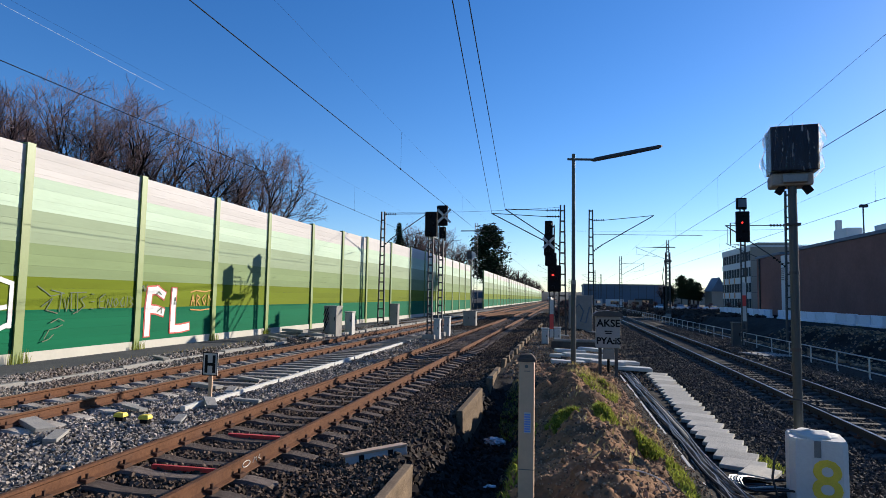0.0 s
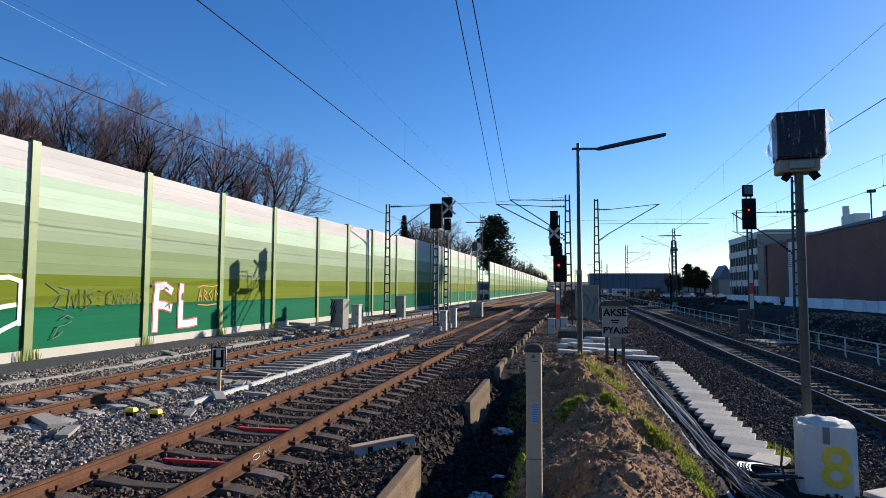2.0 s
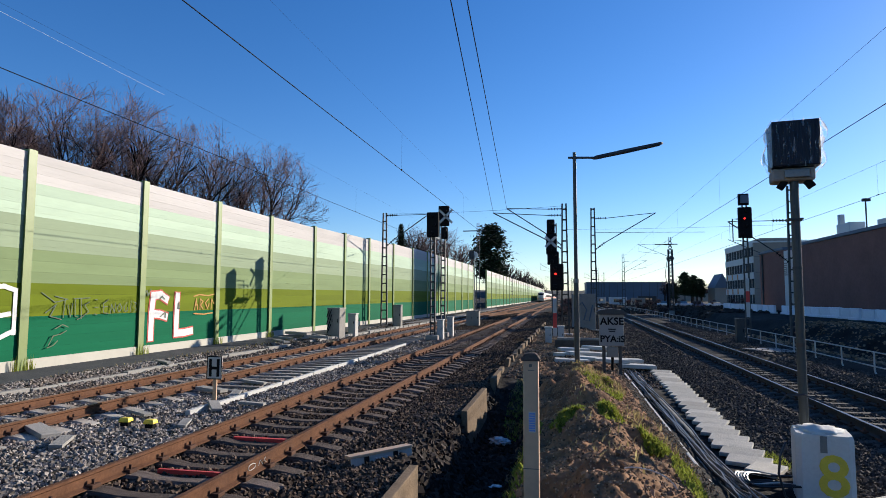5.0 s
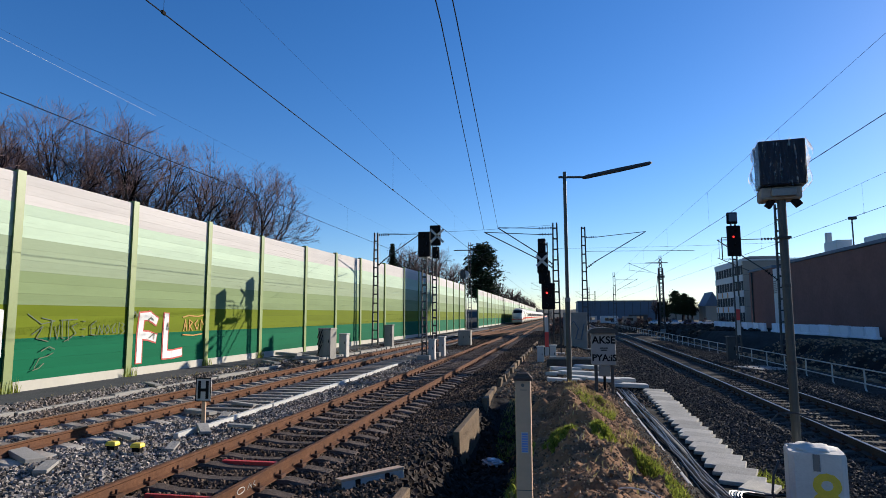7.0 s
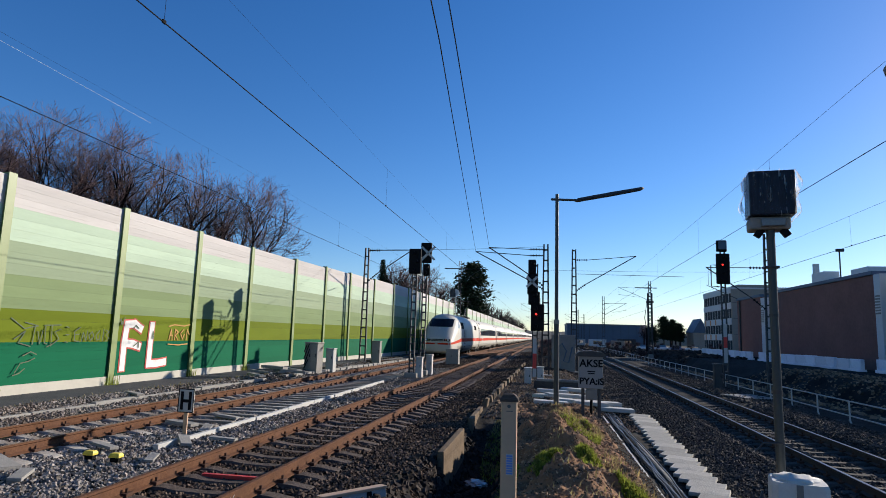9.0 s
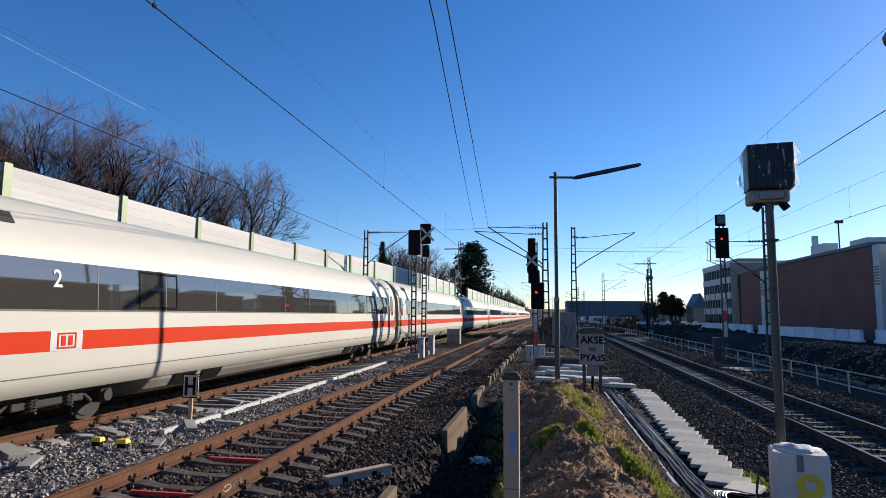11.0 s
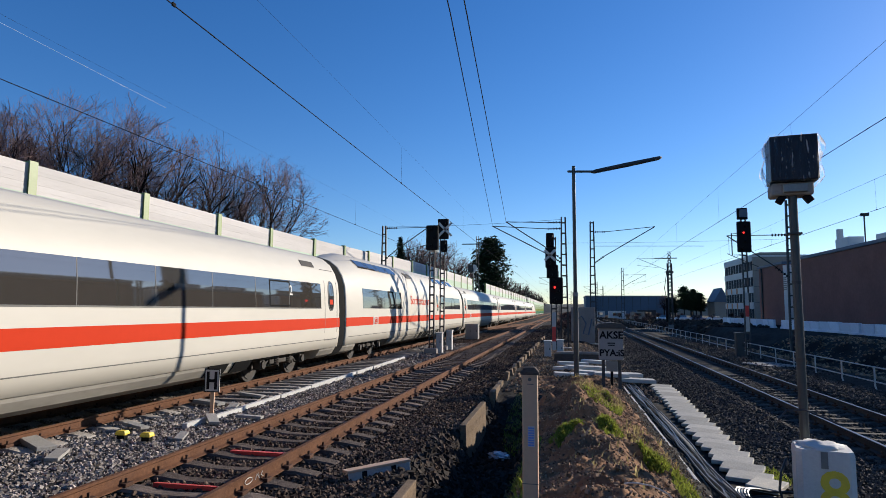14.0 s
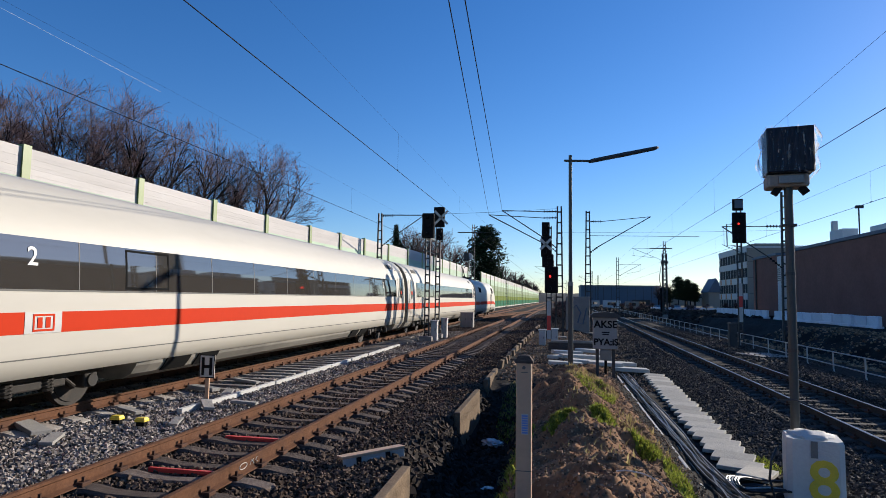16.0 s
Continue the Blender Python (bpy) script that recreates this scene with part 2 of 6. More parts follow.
def rod(a, b, r0, r1=None, n=8, bm=None):
    """A tapered round bar from a to b."""
    bm = bm or bmesh.new()
    a, b = Vector(a), Vector(b)
    d = b - a
    m = Matrix.Translation((a + b) / 2) @ d.to_track_quat("Z", "Y").to_matrix().to_4x4()
    bmesh.ops.create_cone(bm, cap_ends=True, segments=n, radius1=r0, radius2=r0 if r1 is None else r1, depth=d.length, matrix=m)
    return bm


def tube(points, r, n=6, bm=None):
    """One swept round bar along a polyline."""
    bm = bm or bmesh.new()
    pts = [Vector(p) for p in points]
    side = None
    prev = None
    for i, p in enumerate(pts):
        d = (pts[min(i + 1, len(pts) - 1)] - pts[max(i - 1, 0)])
        d = d.normalized() if d.length > 1e-9 else Vector((0, 0, 1))
        side = d.orthogonal().normalized() if side is None else (side - d * side.dot(d)).normalized()
        up = d.cross(side)
        cur = [bm.verts.new(p + (side * math.cos(2 * math.pi * k / n) + up * math.sin(2 * math.pi * k / n)) * r) for k in range(n)]
        if prev:
            for k in range(n):
                j = (k + 1) % n
                bm.faces.new((prev[k], prev[j], cur[j], cur[k]))
        else:
            bm.faces.new(cur[::-1])
        prev = cur
    bm.faces.new(prev)
    return bm


def loft(rings, bm=None, caps=True, closed=True):
    """Skin a list of rings of equal point counts."""
    bm = bm or bmesh.new()
    vs = [[bm.verts.new(p) for p in ring] for ring in rings]
    n = len(rings[0])
    for a, b in zip(vs[:-1], vs[1:]):
        for i in range(n if closed else n - 1):
            j = (i + 1) % n
            try:
                bm.faces.new((a[i], a[j], b[j], b[i]))
            except ValueError:
                pass
    if caps and closed:
        bm.faces.new(vs[0][::-1])
        bm.faces.new(vs[-1])
    bmesh.ops.recalc_face_normals(bm, faces=bm.faces)
    return bm


def raw(name, verts, faces, material, parent=None, label="", category="", kind="", smooth=False):
    me = bpy.data.meshes.new(name)
    me.from_pydata(verts, [], faces)
    me.materials.append(material)
    if smooth:
        me.shade_smooth()
    me.update()
    ob = new(name, me)
    ob.parent = parent
    return tagged(ob, label, category, kind=kind)


CUBE = np.array([[-1, -1, -1], [1, -1, -1], [1, 1, -1], [-1, 1, -1], [-1, -1, 1], [1, -1, 1], [1, 1, 1], [-1, 1, 1]], float)
CUBEF = np.array([[0, 3, 2, 1], [4, 5, 6, 7], [0, 1, 5, 4], [1, 2, 6, 5], [2, 3, 7, 6], [3, 0, 4, 7]])


def stones(name, centres, size, rng, material, label, category, flat=0.75):
    """Many angular stones in one mesh."""
    n = len(centres)
    v = CUBE[None] * rng.uniform(0.55, 1.0, (n, 8, 3)) * size[:, None, None] * np.array([1, 1, flat])
    q = rng.normal(size=(n, 4))
    q /= np.linalg.norm(q, axis=1, keepdims=True)
    w, x, y, z = q.T
    r = np.stack([np.stack([1 - 2 * (y * y + z * z), 2 * (x * y - w * z), 2 * (x * z + w * y)], -1),
                  np.stack([2 * (x * y + w * z), 1 - 2 * (x * x + z * z), 2 * (y * z - w * x)], -1),
                  np.stack([2 * (x * z - w * y), 2 * (y * z + w * x), 1 - 2 * (x * x + y * y)], -1)], 1)
    v = np.einsum("nij,nkj->nki", r, v) + centres[:, None]
    f = (CUBEF[None] + 8 * np.arange(n)[:, None, None]).reshape(-1, 4)
    return raw(name, v.reshape(-1, 3).tolist(), f.tolist(), material, label=label, category=category, kind="stuff")


# ---- ground ----
def smooth01(a, b, x):
    t = np.clip((x - a) / (b - a), 0, 1)
    return t * t * (3 - 2 * t)


def bell(x, c, w):
    return np.exp(-((x - c) / w) ** 2)


def lumps(x, y):
    return 0.5 * (np.sin(2.1 * x + 1.3 * y) * np.sin(1.7 * y - 0.8 * x + 1) + 0.6 * np.sin(5.3 * x - 2.9 * y) * np.sin(4.1 * y + 3.3 * x))


def grit(x, y, size, seed):
    """Smooth value noise between -1 and 1 with lumps of the given size."""
    u, v = np.asarray(x, float) / size + 31.7 * seed, np.asarray(y, float) / size + 17.3 * seed
    iu, iv = np.floor(u), np.floor(v)
    fu, fv = u - iu, v - iv
    fu, fv = fu * fu * (3 - 2 * fu), fv * fv * (3 - 2 * fv)

    def corner(a, b):
        h = np.sin(a * 127.1 + b * 311.7 + seed * 74.7) * 43758.5453
        return 2 * (h - np.floor(h)) - 1

    return (corner(iu, iv) * (1 - fu) + corner(iu + 1, iv) * fu) * (1 - fv) + (corner(iu, iv + 1) * (1 - fu) + corner(iu + 1, iv + 1) * fu) * fv


def right_x(y):
    """Centre line of the right-hand track."""
    return 5.86 + 0.020 * y


def ground_z(x, y):
    """Height of the ground sheet."""
    x, y = np.asarray(x, float), np.asarray(y, float)
    z = np.full(np.broadcast(x, y).shape, -0.20) + 0.015 * lumps(x * 2, y * 2)
    z = z - 0.05 * smooth01(-11.2, -10.6, x) * smooth01(-2.2, -2.8, x) + 0.22 * smooth01(-11.1, -11.9, x)
    near = smooth01(26, 19, y)
    # a kerb wall holds the ballast in stretches, between them it slides down
    walled = np.maximum(smooth01(7.8, 7.3, y), np.maximum(smooth01(10.8, 11.3, y) * smooth01(14.4, 13.9, y), smooth01(14.9, 15.4, y)))
    trench = (x + 2.2 - 0.28 * walled) / (0.85 - 0.62 * walled)
    # ballast shoulder, the trench, the dug mound and the low strip with the cable duct
    z = z - 0.75 * smooth01(0, 1, trench) * smooth01(-0.45, -0.95, x) * smooth01(17.5, 13.5, y) * smooth01(2, 6, y)
    z = z + near * 0.62 * bell(x, 0.35, 0.75 + 0.0 * y) * smooth01(19.5, 13, y) * (0.75 + 0.4 * smooth01(12, 5, y)) * (1 + 0.25 * lumps(x, y))
    z = z - 0.22 * smooth01(1.2, 2.0, x)
    z = z + near * bell(x, 0.2, 1.3) * (0.14 * grit(x, y, 0.75, 1) + 0.13 * grit(x, y, 0.36, 2) + 0.075 * grit(x, y, 0.16, 3) + 0.035 * grit(x, y, 0.08, 4))
    z = z - 0.11 * smooth01(1.7, 1.35, np.abs(x - right_x(y)))
    # the cutting on the right rises to street level
    fx = right_x(y) + 4.6
    z = z - 0.25 * smooth01(0, 1.5, x - fx) + (1.5 * smooth01(5.5, 8.6, x - fx + 0.8 * lumps(0.3 * x, 0.35 * y)) - 1.0 * smooth01(1.2, 4.0, x - fx)) * smooth01(190, 130, y) + (0.14 * lumps(x, y) + 0.07 * lumps(2.2 * x + 1, 2.0 * y)) * smooth01(1.5, 5, x - fx) * smooth01(90, 45, y)
    return z


def steps(*spans):
    out = []
    for a, b, n in spans:
        out += list(np.linspace(a, b, n, endpoint=False))
    return np.array(out + [spans[-1][1]])


GX = steps((-1800, -60, 12), (-60, -15, 14), (-15, -3, 50), (-3, -1.6, 16), (-1.6, 1.9, 100), (1.9, 4, 24), (4, 26, 66), (26, 80, 18), (80, 1800, 12))
GY = steps((-300, -16, 12), (-16, -6, 14), (-6, 3, 40), (3, 14, 300), (14, 24, 130), (24, 60, 70), (60, 200, 50), (200, 700, 18), (700, 2600, 8))
gx, gy = np.meshgrid(GX, GY)
gz = ground_z(gx, gy)
nx = len(GX)
gi = (np.arange(len(GY) - 1)[:, None] * nx + np.arange(nx - 1)[None]).ravel()
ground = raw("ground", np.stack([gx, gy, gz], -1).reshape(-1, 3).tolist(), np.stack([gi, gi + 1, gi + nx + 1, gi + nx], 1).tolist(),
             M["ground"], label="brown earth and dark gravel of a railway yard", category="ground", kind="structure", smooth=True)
# dug earth on the mound, by stretch of the plan
ground.data.materials.append(M["mound"])
mid = np.stack([gx, gy], -1)[:-1, :-1].reshape(-1, 2)
inside = (mid[:, 0] > -1.0) & (mid[:, 0] < 1.45) & (mid[:, 1] > -14) & (mid[:, 1] < 20)
ground.data.polygons.foreach_set("material_index", inside.astype(np.int32))


# ---- tracks ----
RAIL = [(-0.075, -0.172), (-0.075, -0.16), (-0.012, -0.14), (-0.012, -0.045), (-0.036, -0.03), (-0.036, -0.004), (-0.028, 0.0),
        (0.028, 0.0), (0.036, -0.004), (0.036, -0.03), (0.012, -0.045), (0.012, -0.14), (0.075, -0.16), (0.075, -0.172)]


def line_rail(parent, points, head, web=None):
    """A rail along a list of (x, y, z) points."""
    bm = loft([[(x + px, y, z + pz) for px, pz in RAIL] for x, y, z in points])
    bm.faces.ensure_lookup_table()
    for f in bm.faces:
        if f.normal.z > 0.9 and f.calc_center_median().z > points[0][2] - 0.003:
            f.material_index = 1
    return part("rail", bm, [web or M["rail"], head], parent)


def sleeper_form():
    """A sleeper with raised rail seats, a dipped middle and falling ends."""
    rings = []
    for x, top, half in ((-1.3, -0.235, 0.115), (-1.27, -0.215, 0.13), (-0.98, -0.172, 0.13), (-0.55, -0.172, 0.13), (-0.3, -0.205, 0.115), (0.0, -0.212, 0.11),
                         (0.3, -0.205, 0.115), (0.55, -0.172, 0.13), (0.98, -0.172, 0.13), (1.27, -0.215, 0.13), (1.3, -0.235, 0.115)):
        rings.append([(x, -half, -0.38), (x, -half, top - 0.03), (x, -half + 0.028, top), (x, half - 0.028, top), (x, half, top - 0.03), (x, half, -0.38)])
    return loft(rings)


SL_MESH = to_mesh("sleeper", sleeper_form(), M["sleeper"])
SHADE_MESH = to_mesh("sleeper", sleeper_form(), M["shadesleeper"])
SD_MESH = to_mesh("sleeper", sleeper_form(), M["darksleeper"])
bmf = bmesh.new()
for sx in (-0.84, -0.68, 0.68, 0.84):
    box((sx - 0.05, -0.07, -0.172), (sx + 0.05, 0.07, -0.125), bmf, bevel=0.008)
    rod((sx, 0, -0.13), (sx, 0, -0.075), 0.018, n=6, bm=bmf)
F_MESH = to_mesh("fasteners", bmf, M["fastener"])


def lay_track(label, path, y0, y1, z, head, sleeper, near_end, pitch=0.6, seed=1, web=None):
    """A track: two rails, sleepers one by one near the camera and joined beyond."""
    rnd = random.Random(seed)
    tr = thing("railway_track", label, "railway track", kind="structure")
    ys = list(np.arange(y0, 60, 6.0)) + list(np.arange(60, y1 + 1, 60.0))
    for side in (-0.7535, 0.7535):
        line_rail(tr, [(path(y) + side, y, z) for y in ys], head, web)
    y = y0 + 0.3
    far = bmesh.new()
    while y < 260:
        turn = rnd.uniform(-0.6, 0.6)
        m = pose(path(y) + rnd.uniform(-0.02, 0.02), y, z + rnd.uniform(-0.008, 0.004), 0, 0, turn)
        if y < near_end:
            share("sleeper", sleeper, m, tr)
            share("fastener", F_MESH, m, tr)
        elif y < 150:
            far.from_mesh(sleeper)
            far.verts.ensure_lookup_table()
            bmesh.ops.transform(far, matrix=m, verts=far.verts[-len(sleeper.vertices):])
        y += pitch
    # far sleepers take the dark tones to stand in for backlit shade
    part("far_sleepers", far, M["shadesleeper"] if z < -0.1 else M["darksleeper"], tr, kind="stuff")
    return tr


NEAR_X, FAR_X = -4.5, -9.2
lay_track("rusty railway track on dark weathered sleepers in ballast", lambda y: NEAR_X, -23.0, 700, 0.0, M["rail"], SD_MESH, 46, seed=2)
lay_track("rusty railway track on pale concrete sleepers in ballast", lambda y: FAR_X, -21.0, 900, 0.0, M["steel"], SL_MESH, 70, seed=3)
lay_track("shaded railway track on concrete sleepers beside the cutting", right_x, -22.0, 500, -0.30, M["polished"], SHADE_MESH, 60, seed=4, web=M["shaderail"])

# long turnout sleepers that reach towards the trough
long_me = to_mesh("sleeper", box((-0.55, -0.085, -0.37), (0.6, 0.085, -0.165), bevel=0.015), M["sleeper"])
turnout = thing("turnout_sleepers", "row of pale concrete sleeper ends beside the rail", "sleepers", kind="structure")
for i in range(32):
    share("sleeper", long_me, pose(-7.72 + 0.02 * ((i * 7) % 5), 12.9 + 0.6 * i, 0.01 * ((i * 3) % 3), 0, 0, ((i * 5) % 7) - 3), turnout)

# crossover that joins the two lines beyond the signals
cross_over = thing("railway_track", "rusty crossover rails between two tracks", "railway track", kind="structure")
for y0, x0, x1 in ((58.0, FAR_X, NEAR_X), (112.0, NEAR_X, NEAR_X + 4.4)):
    for side in (-0.7535, 0.7535):
        line_rail(cross_over, [(x0 + (x1 - x0) * float(smooth01(0, 1, k / 16)) + side, y0 + 3.0 * k, 0.004) for k in range(17)], M["rail"])

# ---- noise barrier ----
POST_Y = [-9.0, -4.5, 0.0, 4.5, 9.0, 13.5, 18.0, 22.5, 27.0, 32.0, 36.4, 40.8, 46.2, 51.7, 57.0, 62.4, 67.2, 72.0, 77.0, 82.0, 86.7]
POST_Y2 = [102.0 + 7.2 * i for i in range(14)] + [206.0 + 12.0 * i for i in range(17)]


def wall_x(y):
    return -13.9 + 0.95 * float(smooth01(24, 60, y))


def wall_top(y):
    return float(np.interp(y, [-10, 27, 36, 55, 90, 102, 230], [5.76, 5.76, 5.90, 6.22, 6.42, 6.45, 6.65]))


BANDS = [(0.30, 1.42, (0.004, 0.110, 0.050)), (1.42, 2.31, (0.120, 0.155, 0.010)), (2.31, 3.21, (0.195, 0.255, 0.125)), (3.21, 4.10, (0.270, 0.330, 0.215)),
         (4.10, 5.0, (0.430, 0.530, 0.400)), (5.0, 5.8, (0.510, 0.480, 0.455))]
BAND_MATS = [mat("barrier_panel_tone", c, 0.8, var=0.05, scale=0.6, rand=0.07, bump=0.01, bscale=30, stretch=(0.6, 0.6, 4),
                 dirt=tuple(v * 0.62 for v in c), dscale=0.5, damount=0.22) for _, _, c in BANDS]


def barrier(y_posts, label):
    wall = thing("noise_barrier", label, "noise barrier", kind="structure")
    cache = {}
    for y0, y1 in zip(y_posts[:-1], y_posts[1:]):
        x0, x1 = wall_x(y0), wall_x(y1)
        top = wall_top((y0 + y1) / 2)
        k = (top - 0.3) / 5.5
        length = math.hypot(x1 - x0, y1 - y0)
        turn = math.degrees(math.atan2(-(x1 - x0), y1 - y0))
        m = pose(x0, y0, 0, 0, 0, turn)
        part("plinth", box((-0.08, 0.12, -0.5), (0.085, length - 0.12, 0.30), bevel=0.01, m=m), M["plinth"], wall)
        for (a, b, _), bmat in zip(BANDS, BAND_MATS):
            za, zb = 0.3 + (a - 0.3) * k, 0.3 + (b - 0.3) * k
            n = max(2, round((zb - za) / 0.3))
            for i in range(n):
                lo, hi = za + (zb - za) * i / n, za + (zb - za) * (i + 1) / n
                bm = box((-0.06, 0.0, lo + 0.0012), (0.05 + 0.002 * (i % 3), length, hi - 0.0012))
                ridge = (lo + hi) / 2
                box((0.05, 0.0, ridge - 0.04), (0.056, length, ridge + 0.04), bm)
                bmesh.ops.transform(bm, matrix=m, verts=bm.verts)
                part("panel", bm, bmat, wall)
    for y in y_posts:
        x, top = wall_x(y), wall_top(y)
        bm = box((x - 0.12, y - 0.10, -0.4), (x + 0.11, y + 0.10, top + 0.06))
        box((x + 0.11, y - 0.13, -0.4), (x + 0.13, y + 0.13, top + 0.06), bm)
        part("post", bm, M["postgreen"], wall)
    return wall


barrier(POST_Y, "noise barrier of horizontal panels shading from dark green to white")
barrier(POST_Y2, "distant noise barrier of green panels beyond the gap")

# asphalt path along the barrier and concrete edging
ys = np.arange(-10, 105, 2.5)
raw("path", [(wall_x(y) + dx, y, dz) for y in ys for dx, dz in ((0.05, 0.035), (1.15, 0.035), (1.75, 0.03), (1.8, -0.3))],
    [(4 * i + j, 4 * i + j + 1, 4 * i + j + 5, 4 * i + j + 4) for i in range(len(ys) - 1) for j in range(3)], M["asphalt"],
    label="dark asphalt service path along the noise barrier", category="path", kind="structure")

# ---- train ----
PROFILE = [(0.0, 0.32), (1.10, 0.32), (1.30, 0.45), (1.45, 0.70), (1.508, 1.05), (1.514, 1.45), (1.505, 1.95), (1.478, 2.45), (1.440, 2.80),
           (1.325, 3.16), (1.12, 3.49), (0.82, 3.72), (0.43, 3.85), (0.0, 3.89)]


UPPER = [(0.0, 0.68), (1.452, 0.68)] + PROFILE[4:]
SKIRT = [(0.0, 0.34), (1.08, 0.34), (1.29, 0.44), (1.40, 0.60), (1.442, 0.78)]


def skirt_span(parent, y0, y1, material):
    """A solid lower fairing between the bogies."""
    rings = []
    for y, s in ((y0, 0.97), (y0 + 0.35, 1.0), (y1 - 0.35, 1.0), (y1, 0.97)):
        r = [(x * s, y, z) for x, z in SKIRT]
        rings.append(r + [(-x, yy, z) for x, yy, z in r[:0:-1]])
    return part("skirt", loft(rings), material, parent, "grimy rounded lower fairing")


def prof_x(z, pr=PROFILE):
    zs = [p[1] for p in pr[1:]]
    return float(np.interp(z, zs, [p[0] for p in pr[1:]]))


def ring(y, pr=PROFILE, sx=1.0, top=1.0):
    right = [(x * sx, y, z if z < 2.0 else 2.0 + (z - 2.0) * top) for x, z in pr]
    return right + [(-x, yy, z) for x, yy, z in right[-2:0:-1]]


def skin(y0, y1, z0, z1, out=0.006, pr=PROFILE, side=1, bm=None, rows=6, slant=0.0):
    """A thin curved plate that lies on the body's side."""
    bm = bm or bmesh.new()
    zs = np.linspace(z0, z1, rows)
    grid = []
    for z in zs:
        x = (prof_x(z, pr) + out) * side
        s = slant * (z - z0)
        grid.append((bm.verts.new((x, y0 + s, z)), bm.verts.new((x, y1 + s, z)), bm.verts.new((x - 0.03 * side, y0 + s, z)), bm.verts.new((x - 0.03 * side, y1 + s, z))))
    for a, b in zip(grid[:-1], grid[1:]):
        bm.faces.new((a[0], a[1], b[1], b[0]))
        bm.faces.new((a[2], b[2], b[3], a[3]))
        bm.faces.new((a[0], b[0], b[2], a[2]))
        bm.faces.new((a[1], a[3], b[3], b[1]))
    a, b = grid[0], grid[-1]
    bm.faces.new((a[0], a[2], a[3], a[1]))
    bm.faces.new((b[0], b[1], b[3], b[2]))
    bmesh.ops.recalc_face_normals(bm, faces=bm.faces)
    return bm


def oval_window(y, z, ry, rz, side, out):
    bm = bmesh.new()
    rim = []
    n = 24
    for i in range(n):
        a = 2 * math.pi * i / n
        c, s = math.cos(a), math.sin(a)
        zz = z + rz * math.copysign(abs(s) ** 0.75, s)
        rim.append(((prof_x(zz) + out) * side, y + ry * math.copysign(abs(c) ** 0.85, c), zz))
    vs = [bm.verts.new(p) for p in rim]
    back = [bm.verts.new((p[0] - 0.03 * side, p[1], p[2])) for p in rim]
    mid = bm.verts.new(((prof_x(z) + out) * side, y, z))
    for i in range(n):
        j = (i + 1) % n
        bm.faces.new((vs[i], vs[j], mid))
        bm.faces.new((vs[i], back[i], back[j], vs[j]))
    bmesh.ops.recalc_face_normals(bm, faces=bm.faces)
    return bm


def frame_lines(y0, y1, z0, z1, side, w=0.035, out=0.009):
    bm = skin(y0, y0 + w, z0, z1, out, side=side)
    skin(y1 - w, y1, z0, z1, out, side=side, bm=bm)
    skin(y0 + w, y1 - w, z0, z0 + w, out, side=side, bm=bm, rows=2)
    skin(y0 + w, y1 - w, z1 - w, z1, out, side=side, bm=bm, rows=2)
    return bm


def bogie(parent, y):
    """Side frames, axle boxes, coil springs, dampers and two wheelsets."""
    bm = box((-0.55, y - 0.5, 0.45), (0.55, y + 0.5, 0.78), bevel=0.05)
    for s in (-1.10, 1.10):
        box((s - 0.07, y - 1.6, 0.56), (s + 0.07, y + 1.6, 0.68), bm, bevel=0.03)
        box((s - 0.07, y - 0.75, 0.42), (s + 0.07, y + 0.75, 0.57), bm, bevel=0.03)
        for dy in (-1.25, 1.25):
            box((s - 0.10, y + dy - 0.15, 0.33), (s + 0.12, y + dy + 0.15, 0.60), bm, bevel=0.04)
            rod((s + 0.1, y + dy, 0.46), (s + 0.16 * (1 if s > 0 else -1), y + dy, 0.46), 0.11, n=14, bm=bm)
        rod((s, y - 1.0, 0.38), (s, y - 0.55, 0.70), 0.035, n=8, bm=bm)
        rod((s, y + 1.0, 0.38), (s, y + 0.55, 0.70), 0.035, n=8, bm=bm)
    bg = part("bogie", bm, M["undercar"], parent)
    for s in (-1.14, 1.14):
        for dy in (-0.38, 0.38):
            coil = [(s + 0.095 * math.cos(a), y + dy + 0.095 * math.sin(a), 0.36 + 0.0085 * a) for a in np.linspace(0, 12 * math.pi, 61)]
            part("spring", tube(coil, 0.02, 5), M["undercar"], bg)
    for dy in (-1.25, 1.25):
        w = bmesh.new()
        for s in (-0.75, 0.75):
            rod((s - 0.065, y + dy, 0.46), (s + 0.065, y + dy, 0.46), 0.46, n=32, bm=w)
            out = 1 if s > 0 else -1
            rod((s + 0.06 * out, y + dy, 0.46), (s + 0.085 * out, y + dy, 0.46), 0.385, n=28, bm=w)
            rod((s + 0.08 * out, y + dy, 0.46), (s + 0.14 * out, y + dy, 0.46), 0.17, n=16, bm=w)
        rod((-0.8, y + dy, 0.46), (0.8, y + dy, 0.46), 0.09, n=10, bm=w)
        part("wheelset", w, M["undercar"], bg, "dark steel wheelset")


def marks(parent, y, side):
    """A square operator mark as plain red and white shapes."""
    p = part("emblem", skin(y, y + 0.68, 1.34, 1.66, 0.010, side=side), M["white"], parent, "white panel in the stripe")
    part("emblem_frame", frame_lines(y + 0.14, y + 0.54, 1.37, 1.63, side, 0.03, 0.016), M["trainred"], p)
    bm = skin(y + 0.22, y + 0.31, 1.42, 1.58, 0.017, side=side)
    skin(y + 0.37, y + 0.46, 1.42, 1.58, 0.017, side=side, bm=bm)
    part("emblem_bars", bm, M["trainred"], p)


CAR = 26.4


